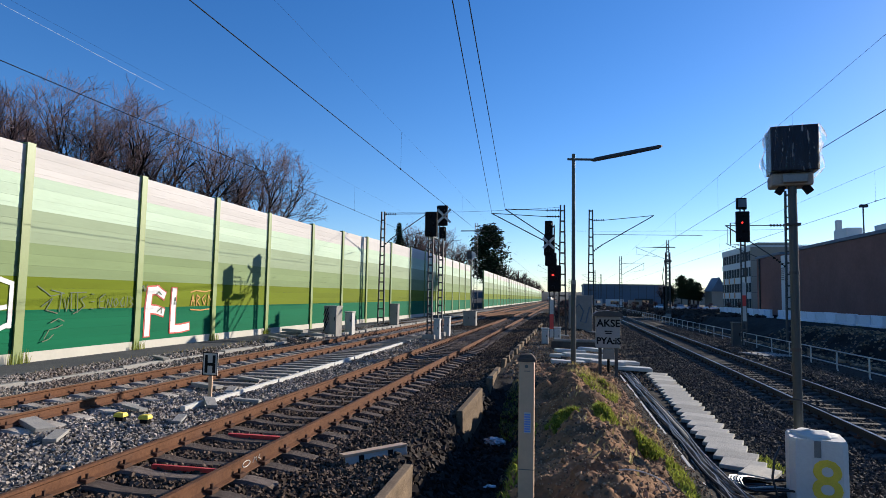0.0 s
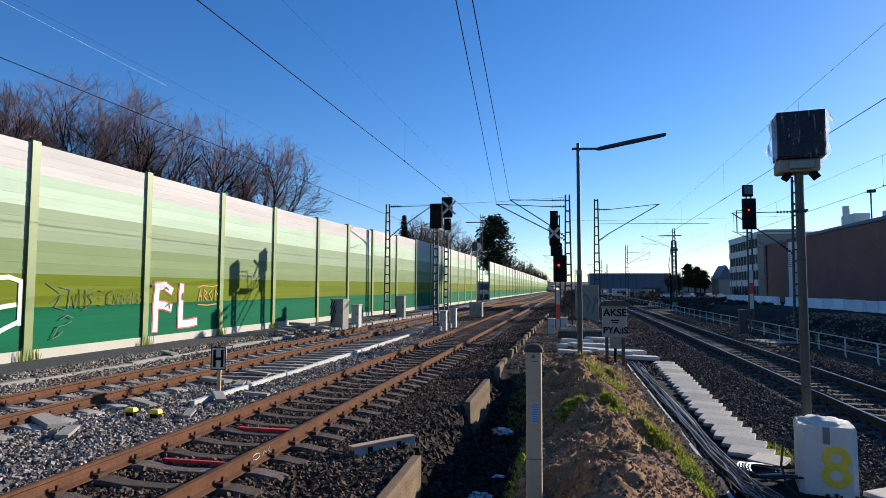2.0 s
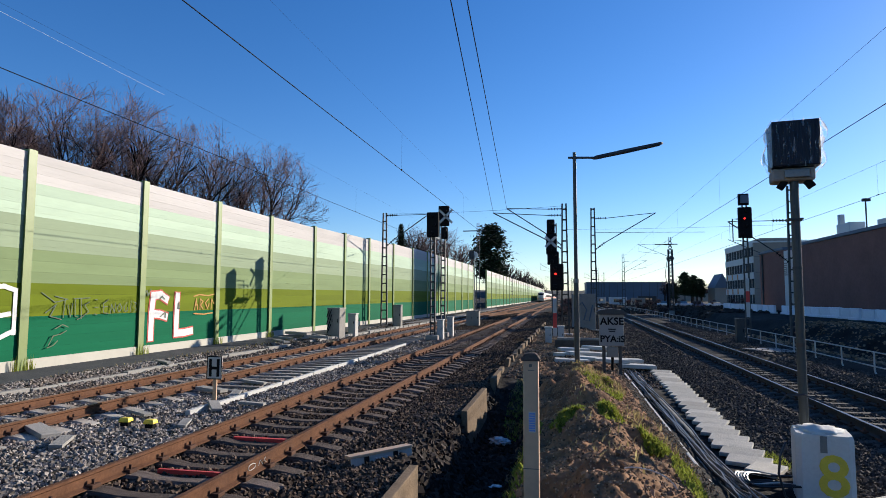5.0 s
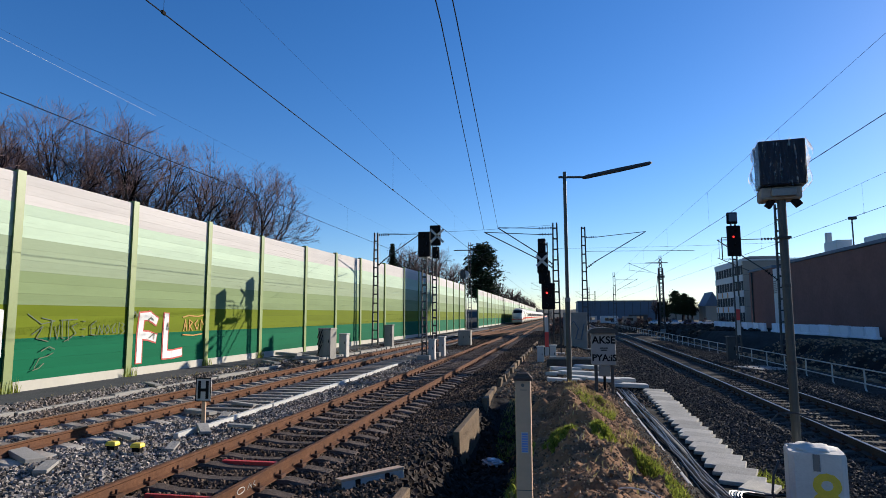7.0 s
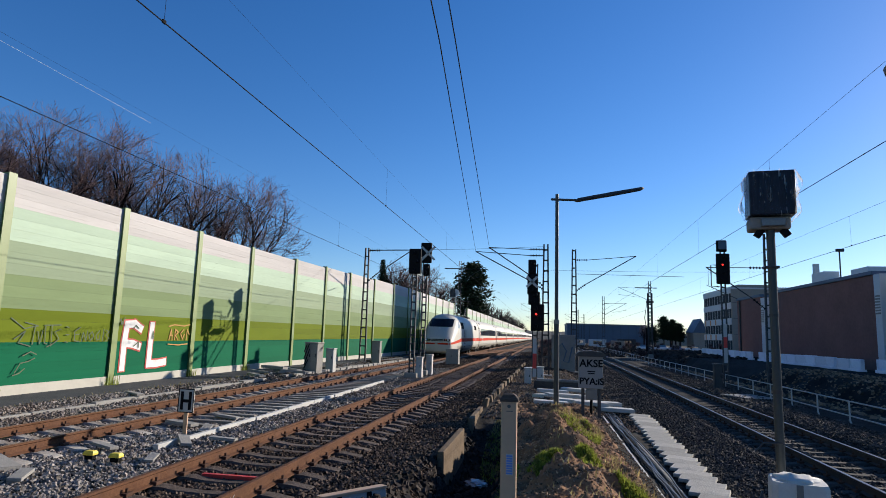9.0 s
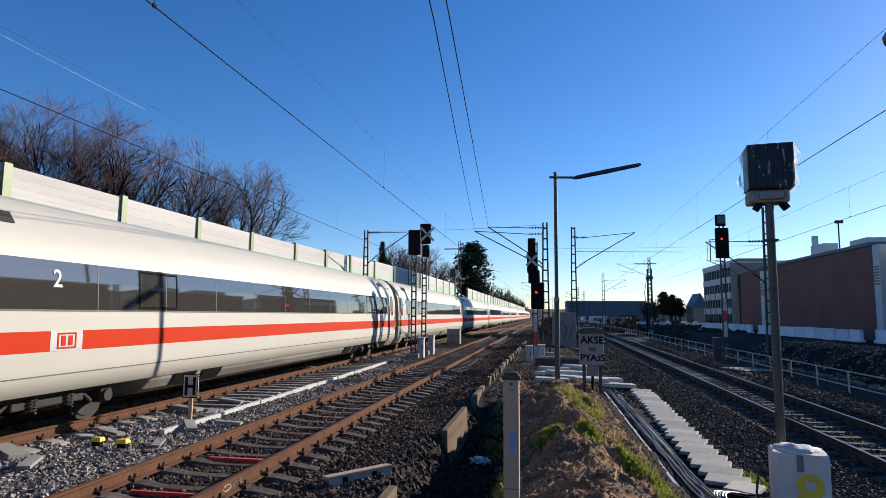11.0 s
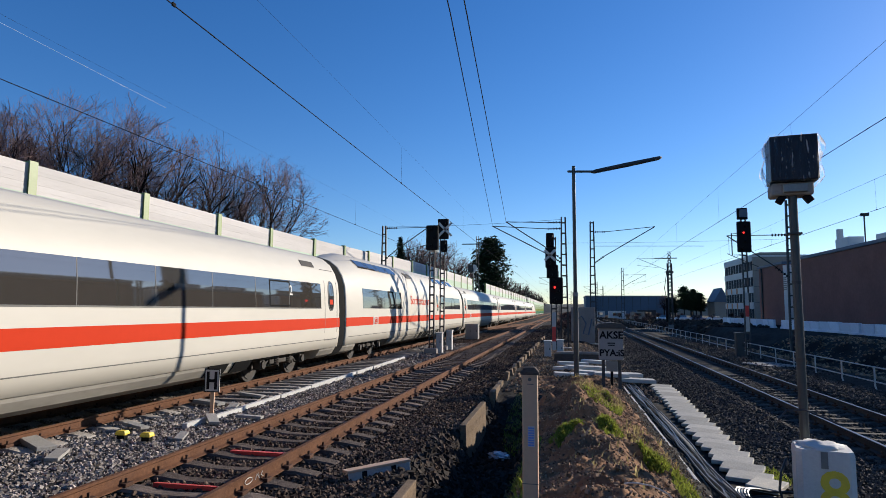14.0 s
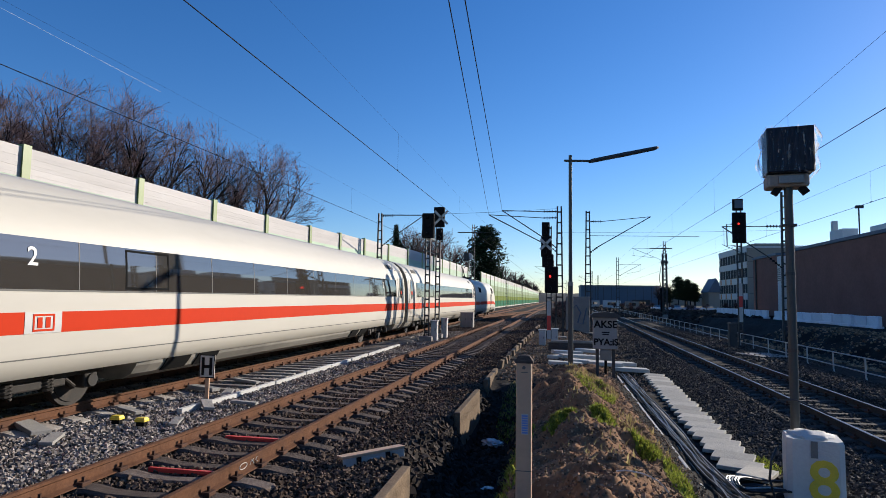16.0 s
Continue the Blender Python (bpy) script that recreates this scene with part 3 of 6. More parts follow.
def car_shell(car, high=False):
    half = CAR / 2 - 0.32
    lift = lambda pr: [(x, z if z < 2.9 else 2.9 + (z - 2.9) * 1.32) for x, z in pr]
    tall = lift(PROFILE) if high else PROFILE
    rings = [ring(-half, UPPER, 0.985), ring(-half + 0.12, UPPER)]
    if high:
        rings += [ring(-half + 0.9, UPPER), ring(-half + 2.2, lift(UPPER)), ring(half - 2.2, lift(UPPER)), ring(half - 0.9, UPPER)]
    rings += [ring(half - 0.12, UPPER), ring(half, UPPER, 0.985)]
    part("body", loft(rings), M["trainwhite"], car, smooth=True)
    for y0, y1 in ((-half + 0.05, -11.45), (-7.0, 7.0), (11.45, half - 0.05)):
        skirt_span(car, y0, y1, M["trainskirt"])
    part("gangway", loft([ring(half - 0.02, PROFILE, 0.972), ring(half + 0.66, PROFILE, 0.972)]), M["rubber"], car, "black rubber gangway bellows")
    for y in (-9.2, 9.2):
        part("underframe", box((-0.62, y - 2.3, 0.62), (0.62, y + 2.3, 0.88), bevel=0.05), M["rubber"], car)
        bogie(car, y)
    return half, tall


def side_door(car, y, s):
    d = part("door", frame_lines(y - 0.55, y + 0.55, 0.94, 3.28, s, 0.024, 0.008), M["seam"], car)
    w = part("door_window", oval_window(y, 2.40, 0.225, 0.47, s, 0.012), M["glass"], d)
    part("window_rim", ring_rim(y, 2.40, 0.23, 0.475, s), M["seam"], d)
    part("notice", skin(y - 0.13, y + 0.13, 2.12, 2.28, 0.022, side=s, rows=3), M["trainred"], d, "small red notice on the glass")


def ring_rim(y, z, ry, rz, side, w=0.03, out=0.016):
    bm = bmesh.new()
    n = 28
    loops = []
    for k in (0.0, w):
        loop = []
        for i in range(n):
            a = 2 * math.pi * i / n
            c, s = math.cos(a), math.sin(a)
            zz = z + (rz + k) * math.copysign(abs(s) ** 0.75, s)
            loop.append(bm.verts.new(((prof_x(zz) + out) * side, y + (ry + k) * math.copysign(abs(c) ** 0.85, c), zz)))
        loops.append(loop)
    for i in range(n):
        j = (i + 1) % n
        bm.faces.new((loops[0][i], loops[0][j], loops[1][j], loops[1][i]))
    r = bmesh.ops.extrude_face_region(bm, geom=bm.faces[:])
    bmesh.ops.translate(bm, vec=(-0.02 * side, 0, 0), verts=[v for v in r["geom"] if isinstance(v, bmesh.types.BMVert)])
    bmesh.ops.recalc_face_normals(bm, faces=bm.faces)
    return bm


def lettering(word, size, material, parent, m, depth=0.004, bold=0.0, width=0.0):
    """Raised letters from the built-in font, turned into a mesh."""
    cu = bpy.data.curves.new("lettering", "FONT")
    cu.body, cu.size, cu.extrude, cu.resolution_u, cu.offset = word, size, depth, 3, bold
    tmp = bpy.data.objects.new("lettering", cu)
    scene.collection.objects.link(tmp)
    bpy.context.view_layer.update()
    me = bpy.data.meshes.new_from_object(tmp.evaluated_get(bpy.context.evaluated_depsgraph_get()))
    bpy.data.objects.remove(tmp)
    me.materials.clear()
    me.materials.append(material)
    ob = new("lettering", me)
    ob.parent = parent
    if width:
        xs = [v.co.x for v in me.vertices]
        me.transform(Matrix.Diagonal((width / (max(xs) - min(xs)), 1, 1, 1)))
    ob.matrix_basis = m
    return ob


def coach():
    car = thing("railway_coach", "white high-speed railway coach with red stripe and dark window band", "train coach", group="coaches of the passing train")
    half, _ = car_shell(car)
    for s in (-1, 1):
        # stripe in three lengths about the mark
        em = -half + 3.2
        part("stripe", skin(-half + 0.02, em, 1.34, 1.66, 0.005, side=s), M["trainred"], car)
        part("stripe", skin(em + 0.68, half - 0.02, 1.34, 1.66, 0.005, side=s), M["trainred"], car)
        marks(car, em, s)
        band = part("window_band", skin(-half + 1.9, half - 1.67, 2.0, 2.78, 0.006, side=s), M["glass"], car, "continuous dark tinted window band")
        for y in np.arange(-half + 4.2, half - 3.0, 1.95):
            part("window_joint", skin(y, y + 0.018, 2.0, 2.78, 0.009, side=s), M["seam"], band)
        for y in (-half + 5.3, half - 5.2):
            part("emergency_window", frame_lines(y, y + 1.25, 2.03, 2.75, s, 0.04, 0.012), M["rubber"], band)
        part("band_edge", skin(-half + 1.87, half - 1.64, 1.97, 1.998, 0.008, side=s, rows=2), M["seam"], band)
        for y in (-half + 0.80, half - 0.80):
            side_door(car, y, s)
        for y in (-half + 3.2, half - 4.0):
            at = y if s > 0 else -y
            lettering("2", 0.40, M["white"], band, Matrix(((0, -0.09 * s, s, (prof_x(2.36) + 0.014) * s), (s, 0, 0, at), (0, 1, 0.09, 2.36), (0, 0, 0, 1))), 0.002, 0.004)
        for y in (-half + 1.7, half - 2.7):
            part("destination_display", skin(y, y + 0.95, 3.30, 3.48, 0.02, side=s, rows=8), M["undercar"], car)
        for y in (-6.2, -5.1, 5.0, 6.1):
            part("equipment_grille", skin(y, y + 0.8, 0.42, 0.68, 0.045, side=s, rows=3), M["rubber"], car)
        part("lower_seam", skin(-half + 0.3, half - 0.3, 0.955, 0.975, 0.004, side=s, rows=2), M["seam"], car)
    return car


def restaurant():
    car = thing("restaurant_coach", "white restaurant coach with raised roof and roof windows", "train coach", group="coaches of the passing train")
    half, tall = car_shell(car, True)
    for s in (-1, 1):
        em = -half + 3.2
        part("stripe", skin(-half + 0.02, em, 1.34, 1.66, 0.005, side=s), M["trainred"], car)
        part("stripe", skin(em + 0.68, half - 0.02, 1.34, 1.66, 0.005, side=s), M["trainred"], car)
        marks(car, em, s)
        for y0, y1 in ((-half + 1.9, -5.17), (4.58, 11.7)):
            band = part("window_band", skin(y0, y1, 2.0, 2.78, 0.006, side=s), M["glass"], car)
            part("emergency_window", frame_lines(y0 + 3.6, y0 + 4.8, 2.03, 2.75, s, 0.04, 0.012), M["rubber"], band)
        side_door(car, 3.41, s)
        for k in range(4):
            for y in (-10.7 + 1.4 * k, 3.5 + 1.75 * k):
                part("roof_window", skin(y, y + 1.25, 3.62, 3.92, 0.03, pr=tall, side=s, rows=12, slant=-0.5), M["glass"], car)
        for y in (-3.3,):
            part("destination_display", skin(y, y + 1.2, 3.58, 3.84, 0.03, pr=tall, side=s, rows=12, slant=-0.6), M["undercar"], car)
        for k in range(6):
            part("equipment_grille", skin(-1.3 + 0.9 * k, -0.75 + 0.9 * k, 0.40, 0.76, 0.045, side=s, rows=4, slant=0.5), M["rubber"], car)
        part("lower_seam", skin(-half + 0.3, half - 0.3, 0.955, 0.975, 0.004, side=s, rows=2), M["seam"], car)
    turn = Matrix(((0, -0.062, 1, 1.494), (1, 0, 0, -3.37), (0, 1, 0.062, 2.24), (0, 0, 0, 1)))
    lettering("Bordrestaurant", 0.62, M["trainred"], car, turn, 0.002, 0.006, 4.58)
    return car


def power_car(label):
    """A wedge-nosed power car; the nose points to -y, its tip at y = 0."""
    car = thing("power_car", label, "locomotive", group="power cars of the passing train")
    L = 20.3
    spec = [(0.30, 0.66, 0.62, 1.20), (0.34, 0.73, 0.50, 1.42), (0.46, 0.80, 0.42, 1.66), (0.74, 0.86, 0.36, 1.92), (1.25, 0.905, 0.33, 2.28), (1.85, 0.94, 0.32, 2.74), (2.45, 0.965, 0.32, 3.20),
            (2.95, 0.985, 0.32, 3.56), (3.4, 0.99, 0.32, 3.76), (4.0, 1.0, 0.32, 3.86), (5.0, 1.0, 0.32, 3.88), (7.0, 1.0, 0.32, 3.89)]

    def hull(y):
        """Right half of the section at y, from keel to crown."""
        ys_ = [q[0] for q in spec]
        sx, z0, z1 = (float(np.interp(y, ys_, [q[k] for q in spec])) for k in (1, 2, 3))
        f1 = (z1 - z0) / 3.57
        return [(x * sx, z0 + (z - 0.32) * (f1 if z1 < 3.88 else 1.0)) for x, z in PROFILE]

    def hull_x(y, z):
        h_ = hull(y)[1:]
        return float(np.interp(z, [q[1] for q in h_], [q[0] for q in h_]))

    rings = []
    for y, *_ in spec:
        r = [(x, y, z) for x, z in hull(y)]
        rings.append(r + [(-x, yy, z) for x, yy, z in r[-2:0:-1]])
    cut = 2.9
    lead_rings = [r for r in rings if r[0][1] < cut]
    joint = [(x, cut, z) for x, z in hull(cut)]
    lead_rings.append(joint + [(-x, yy, z) for x, yy, z in joint[-2:0:-1]])

    def upper(y):
        r = [(x, y, z) for x, z in [(0.0, 0.68), (1.44, 0.68)] + [q for q in hull(y)[4:]]]
        return r + [(-x, yy, z) for x, yy, z in r[-2:0:-1]]

    def open_end(bm):
        """Take out the hidden end face where nose and body meet."""
        ends = [f for f in bm.faces if len(f.verts) > 8 and abs(f.calc_center_median().y - cut) < 0.01]
        bmesh.ops.delete(bm, geom=ends, context="FACES_ONLY")
        return bm

    part("nose", open_end(loft(lead_rings)), M["trainwhite"], car, "white wedge-shaped nose", smooth=True)
    rear = [upper(y) for y in [cut + 0.002] + [q[0] for q in spec if q[0] > cut + 0.05]]
    rings = rear + [ring(L - 0.15, UPPER), ring(L, UPPER, 0.985)]
    part("body", open_end(loft(rings)), M["trainwhite"], car, smooth=True)
    # windscreen: a dark trapezoid plate with level edges that follows the nose slope
    bm = bmesh.new()
    rows = []

    def hood_z(x, y):
        h_ = hull(y)[5:]
        return float(np.interp(-x, [-q[0] for q in h_], [q[1] for q in h_]))

    for z in np.linspace(2.66, 3.36, 9):
        half_w = 1.06 + 0.02 * (z - 2.66)
        row = []
        for k in np.linspace(-1, 1, 13):
            near_y, far_y = 0.4, 4.0
            for _ in range(24):
                mid = (near_y + far_y) / 2
                near_y, far_y = (mid, far_y) if hood_z(abs(k) * half_w, mid) < z else (near_y, mid)
            row.append(bm.verts.new((k * half_w, near_y - 0.04, z + 0.024)))
        rows.append(row)
    for a_, b_ in zip(rows[:-1], rows[1:]):
        for i in range(12):
            bm.faces.new((a_[i], a_[i + 1], b_[i + 1], b_[i]))
    g = bmesh.ops.extrude_face_region(bm, geom=bm.faces[:])
    bmesh.ops.translate(bm, vec=(0, 0.03, -0.05), verts=[v for v in g["geom"] if isinstance(v, bmesh.types.BMVert)])
    bmesh.ops.recalc_face_normals(bm, faces=bm.faces)
    ws_ob = part("windscreen", bm, M["screen"], car, "wide raked dark windscreen")
    part("wiper", tube([(0.05, 1.9, hull(1.9)[-1][1] + 0.05), (0.34, 2.6, hull(2.6)[-1][1] + 0.02)], 0.018), M["rubber"], ws_ob)
    part("top_lamp", rod((0, 1.68, 2.52), (0, 1.52, 2.53), 0.06, n=12), M["headlamp"], car)
    # grille and headlamps across the nose
    for i in range(3):
        part("nose_grille", box((-0.52, 0.30, 1.40 + 0.065 * i), (0.52, 0.7, 1.435 + 0.065 * i), bevel=0.008), M["undercar"], car)
    for s in (-1, 1):
        hp_ = part("lamp_pod", box((s * 0.86 - 0.27, 0.33, 1.39), (s * 0.86 + 0.27, 0.8, 1.58), bevel=0.05), M["undercar"], car)
        part("headlamp", rod((s * 0.95, 0.30, 1.49), (s * 0.95, 0.5, 1.49), 0.075, n=14), M["headlamp"], hp_)
        part("lamp_bezel", rod((s * 0.74, 0.315, 1.49), (s * 0.74, 0.5, 1.49), 0.06, n=14), M["glass"], hp_)
    part("nose_stripe", box((-0.98, 0.285, 1.10), (0.98, 0.6, 1.24), bevel=0.02), M["trainred"], car)
    part("number_plate", box((-0.17, 0.275, 1.11), (0.05, 0.29, 1.23), bevel=0.004), M["whiteconc"], car)
    part("coupler_seam", box((-0.8, 0.31, 0.76), (0.8, 0.36, 0.775)), M["seam"], car)
    for s in (-1, 1):
        # the stripe sweeps down towards the nose
        bm = bmesh.new()
        prev = None
        for y in (0.33, 0.4, 0.5, 0.7, 1.0, 1.4, 2.0, 2.7, 3.4, 4.2, 5.0):
            k = min(1.0, (y - 0.3) / 4.7)
            zl, zh = 1.10 + 0.24 * k ** 0.8, 1.24 + 0.42 * k ** 0.8
            cur = [bm.verts.new(((hull_x(y, z) + 0.008) * s, y - 0.006, z)) for z in (zl, (zl + zh) / 2, zh)] + [bm.verts.new(((hull_x(y, z) - 0.03) * s, y, z)) for z in (zh, zl)]
            if prev:
                for i in range(5):
                    j = (i + 1) % 5
                    bm.faces.new((prev[i], prev[j], cur[j], cur[i]))
            prev = cur
        bmesh.ops.recalc_face_normals(bm, faces=bm.faces)
        part("stripe", bm, M["trainred"], car)
        part("stripe", skin(5.0, 16.75, 1.34, 1.66, 0.005, side=s), M["trainred"], car)
        part("stripe", skin(17.43, L - 0.05, 1.34, 1.66, 0.005, side=s), M["trainred"], car)
        marks(car, 16.75, s)
        bm = bmesh.new()
        prev = None
        for z in np.linspace(2.56, 3.12, 9):
            k = (z - 2.56) / 0.56
            cur = [bm.verts.new(((hull_x(y, z) + 0.016) * s, y, z)) for y in np.linspace(2.98 + 0.85 * k, 3.98, 6)]
            if prev:
                for a_, b_, c_, d_ in zip(prev[:-1], prev[1:], cur[1:], cur[:-1]):
                    bm.faces.new((a_, b_, c_, d_))
            prev = cur
        g = bmesh.ops.extrude_face_region(bm, geom=bm.faces[:])
        bmesh.ops.translate(bm, vec=(-0.03 * s, 0, 0), verts=[v for v in g["geom"] if isinstance(v, bmesh.types.BMVert)])
        bmesh.ops.recalc_face_normals(bm, faces=bm.faces)
        part("cab_window", bm, M["cabglass"], car, "triangular cab side window")
        for y0_, y1_, z0_, z1_ in ((5.1, 6.8, 2.55, 3.16), (15.9, 16.85, 2.55, 3.05), (16.92, 17.8, 2.55, 3.05)):
            gr = part("grille", skin(y0_, y1_, z0_, z1_, 0.010, side=s), M["undercar"], car, "dark louvred grille")
            for yy in np.arange(y0_ + 0.08, y1_ - 0.04, 0.11):
                part("slat", skin(yy, yy + 0.03, z0_ + 0.03, z1_ - 0.03, 0.018, side=s, rows=3), M["rubber"], gr)
        d = part("cab_door", frame_lines(7.05, 7.85, 1.0, 3.1, s, 0.022, 0.008), M["seam"], car)
        for y in (6.98, 7.92):
            part("handrail", tube([((prof_x(1.25) + 0.06) * s, y, 1.25), ((prof_x(2.45) + 0.06) * s, y, 2.45)], 0.022), M["galv"], d)
        part("door_handle", skin(7.28, 7.38, 1.95, 2.15, 0.02, side=s, rows=3), M["seam"], d)
        for z in (0.80, 1.12):
            part("step", skin(7.22, 7.68, z, z + 0.14, 0.010, side=s, rows=2), M["rubber"], car)
        part("lower_seam", skin(2.8, L - 0.4, 0.90, 0.92, 0.004, side=s, rows=2), M["seam"], car)
    for y in (5.2, 16.0):
        part("underframe", box((-0.62, y - 2.3, 0.62), (0.62, y + 2.3, 0.88), bevel=0.05), M["rubber"], car)
        bogie(car, y)
    skirt_span(car, 7.7, 13.7, M["trainskirt"])
    skirt_span(car, 18.3, L - 0.05, M["trainskirt"])
    # pantograph, raised
    arms = tube([(0, 17.6, 4.05), (0, 18.9, 4.85)], 0.045)
    for s in (-1, 1):
        tube([(0.1 * s, 18.9, 4.85), (0.5 * s, 17.6, 5.75)], 0.022, bm=arms)
    tube([(0.12, 17.9, 4.05), (0.06, 18.8, 4.72)], 0.018, bm=arms)
    p = part("pantograph", arms, M["mast"], car, "raised dark pantograph")
    bm = tube([(-0.8, 17.4, 5.74), (-0.55, 17.4, 5.84), (0.55, 17.4, 5.84), (0.8, 17.4, 5.74)], 0.025)
    tube([(-0.8, 17.8, 5.74), (-0.55, 17.8, 5.84), (0.55, 17.8, 5.84), (0.8, 17.8, 5.74)], 0.025, bm=bm)
    part("contact_strip", bm, M["mast"], p)
    bm = box((-0.6, 16.9, 3.84), (0.6, 18.4, 4.0), bevel=0.03)
    for y in (17.0, 18.2):
        rod((0, y, 3.9), (0, y, 4.1), 0.08, n=10, bm=bm)
    part("pantograph_base", bm, M["undercar"], p)
    part("gangway", loft([ring(L - 0.02, PROFILE, 0.972), ring(L + 0.56, PROFILE, 0.972)]), M["rubber"], car, "black rubber gangway bellows")
    return car


TRAIN = []
lead = power_car("white wedge-nosed leading power car with red stripe")
TRAIN.append((lead, 0.0, 0))
first = coach()
rest = restaurant()
for k in range(12):
    at = 20.56 + CAR * (k + 0.5)
    car = rest if k == 7 else (first if k == 0 else copy_thing(first, pose(FAR_X, at, 0)))
    TRAIN.append((car, at, 0))
tail = power_car("white wedge-nosed trailing power car with red stripe")
TRAIN.append((tail, 20.56 * 2 + CAR * 12, 180))


# ---- masts, signals and lamps ----
def lattice(name, label, category, x, y, z0, z1, w0=0.42, w1=0.22, group="", step=0.62):
    """A tapered mast of two channels with rungs between them."""
    m = thing(name, label, category, pose(x, y, z0), group)
    h = z1 - z0
    part("foundation", box((-0.4, -0.4, -0.6), (0.4, 0.4, 0.12), bevel=0.03), M["concrete"], m)
    for s in (-1, 1):
        bm = loft([[(s * w / 2 + a * 0.045, b * 0.07, z) for a, b in ((-1, -1), (1, -1), (1, 1), (-1, 1))] for w, z in ((w0, 0.0), (w1, h))])
        part("upright", bm, M["mast"], m)
    z = 0.5
    bm = bmesh.new()
    while z < h:
        w = w0 + (w1 - w0) * z / h
        for yy in (-0.06, 0.06):
            box((-w / 2, yy - 0.01, z - 0.04), (w / 2, yy + 0.01, z + 0.04), bm)
        z += step
    part("lattice", bm, M["mast"], m, kind="stuff")
    return m


def insulator(a, b, parent, discs=5):
    a, b = Vector(a), Vector(b)
    bm = rod(a, b, 0.025)
    for i in range(discs):
        c = a.lerp(b, (i + 0.5) / discs)
        d = (b - a).normalized() * 0.02
        rod(c - d, c + d, 0.075, n=10, bm=bm)
    return part("insulator", bm, M["rubber"], parent)


def cantilever(mast, z_tie, z_root, reach, z_end, drop=0.0):
    """Tie rod, sloping tube and insulators on a mast; reach is signed along x."""
    s = math.copysign(1, reach)
    insulator((s * 0.15, 0, z_tie), (s * 0.95, 0, z_tie), mast)
    part("tie_rod", tube([(s * 0.95, 0, z_tie), (reach, 0, z_end)], 0.022), M["mast"], mast)
    insulator((s * 0.15, 0, z_root), (s * 0.8, 0, z_root + (z_end - z_root) * 0.8 / abs(reach)), mast)
    part("bracket_tube", tube([(s * 0.8, 0, z_root + (z_end - z_root) * 0.8 / abs(reach)), (reach, 0, z_end)], 0.032), M["mast"], mast)
    if drop:
        part("registration_arm", tube([(s * 1.6, 0, z_root + 0.55), (reach, 0, z_end - drop)], 0.02), M["mast"], mast)
        part("steady_wire", tube([(reach * 0.97, 0, z_end), (reach * 0.97, 0, z_end - drop)], 0.01), M["mast"], mast)


G_MAST = "overhead line masts"
left_mast = lattice("catenary_mast", "grey lattice overhead line mast beside the noise barrier", "mast", -12.35, 41.0, -0.1, 7.82, group=G_MAST)
cantilever(left_mast, 7.75, 5.6, 3.15, 7.75, 1.2)
right_mast = lattice("catenary_mast", "grey lattice overhead line mast with double bracket", "mast", 0.02, 36.0, -0.25, 7.4, group=G_MAST)
cantilever(right_mast, 7.35, 5.2, -3.35, 7.45)
cantilever(right_mast, 6.98, 5.0, -4.15, 7.2)
mast_b = lattice("catenary_mast", "grey lattice overhead line mast carrying a long bracket", "mast", 2.0, 44.0, -0.4, 8.25, group=G_MAST)
cantilever(mast_b, 7.9, 5.7, 4.25, 8.2)
part("anchor_wire", tube([(0.1, 0, 6.9), (7.4, 0.0, 6.8)], 0.015), M["wire"], mast_b)
mast_c = lattice("catenary_mast", "dark lattice overhead line mast behind the fence", "mast", 12.1, 36.0, -0.75, 8.05, group=G_MAST)
cantilever(mast_c, 6.9, 4.6, -3.2, 6.9, 1.0)
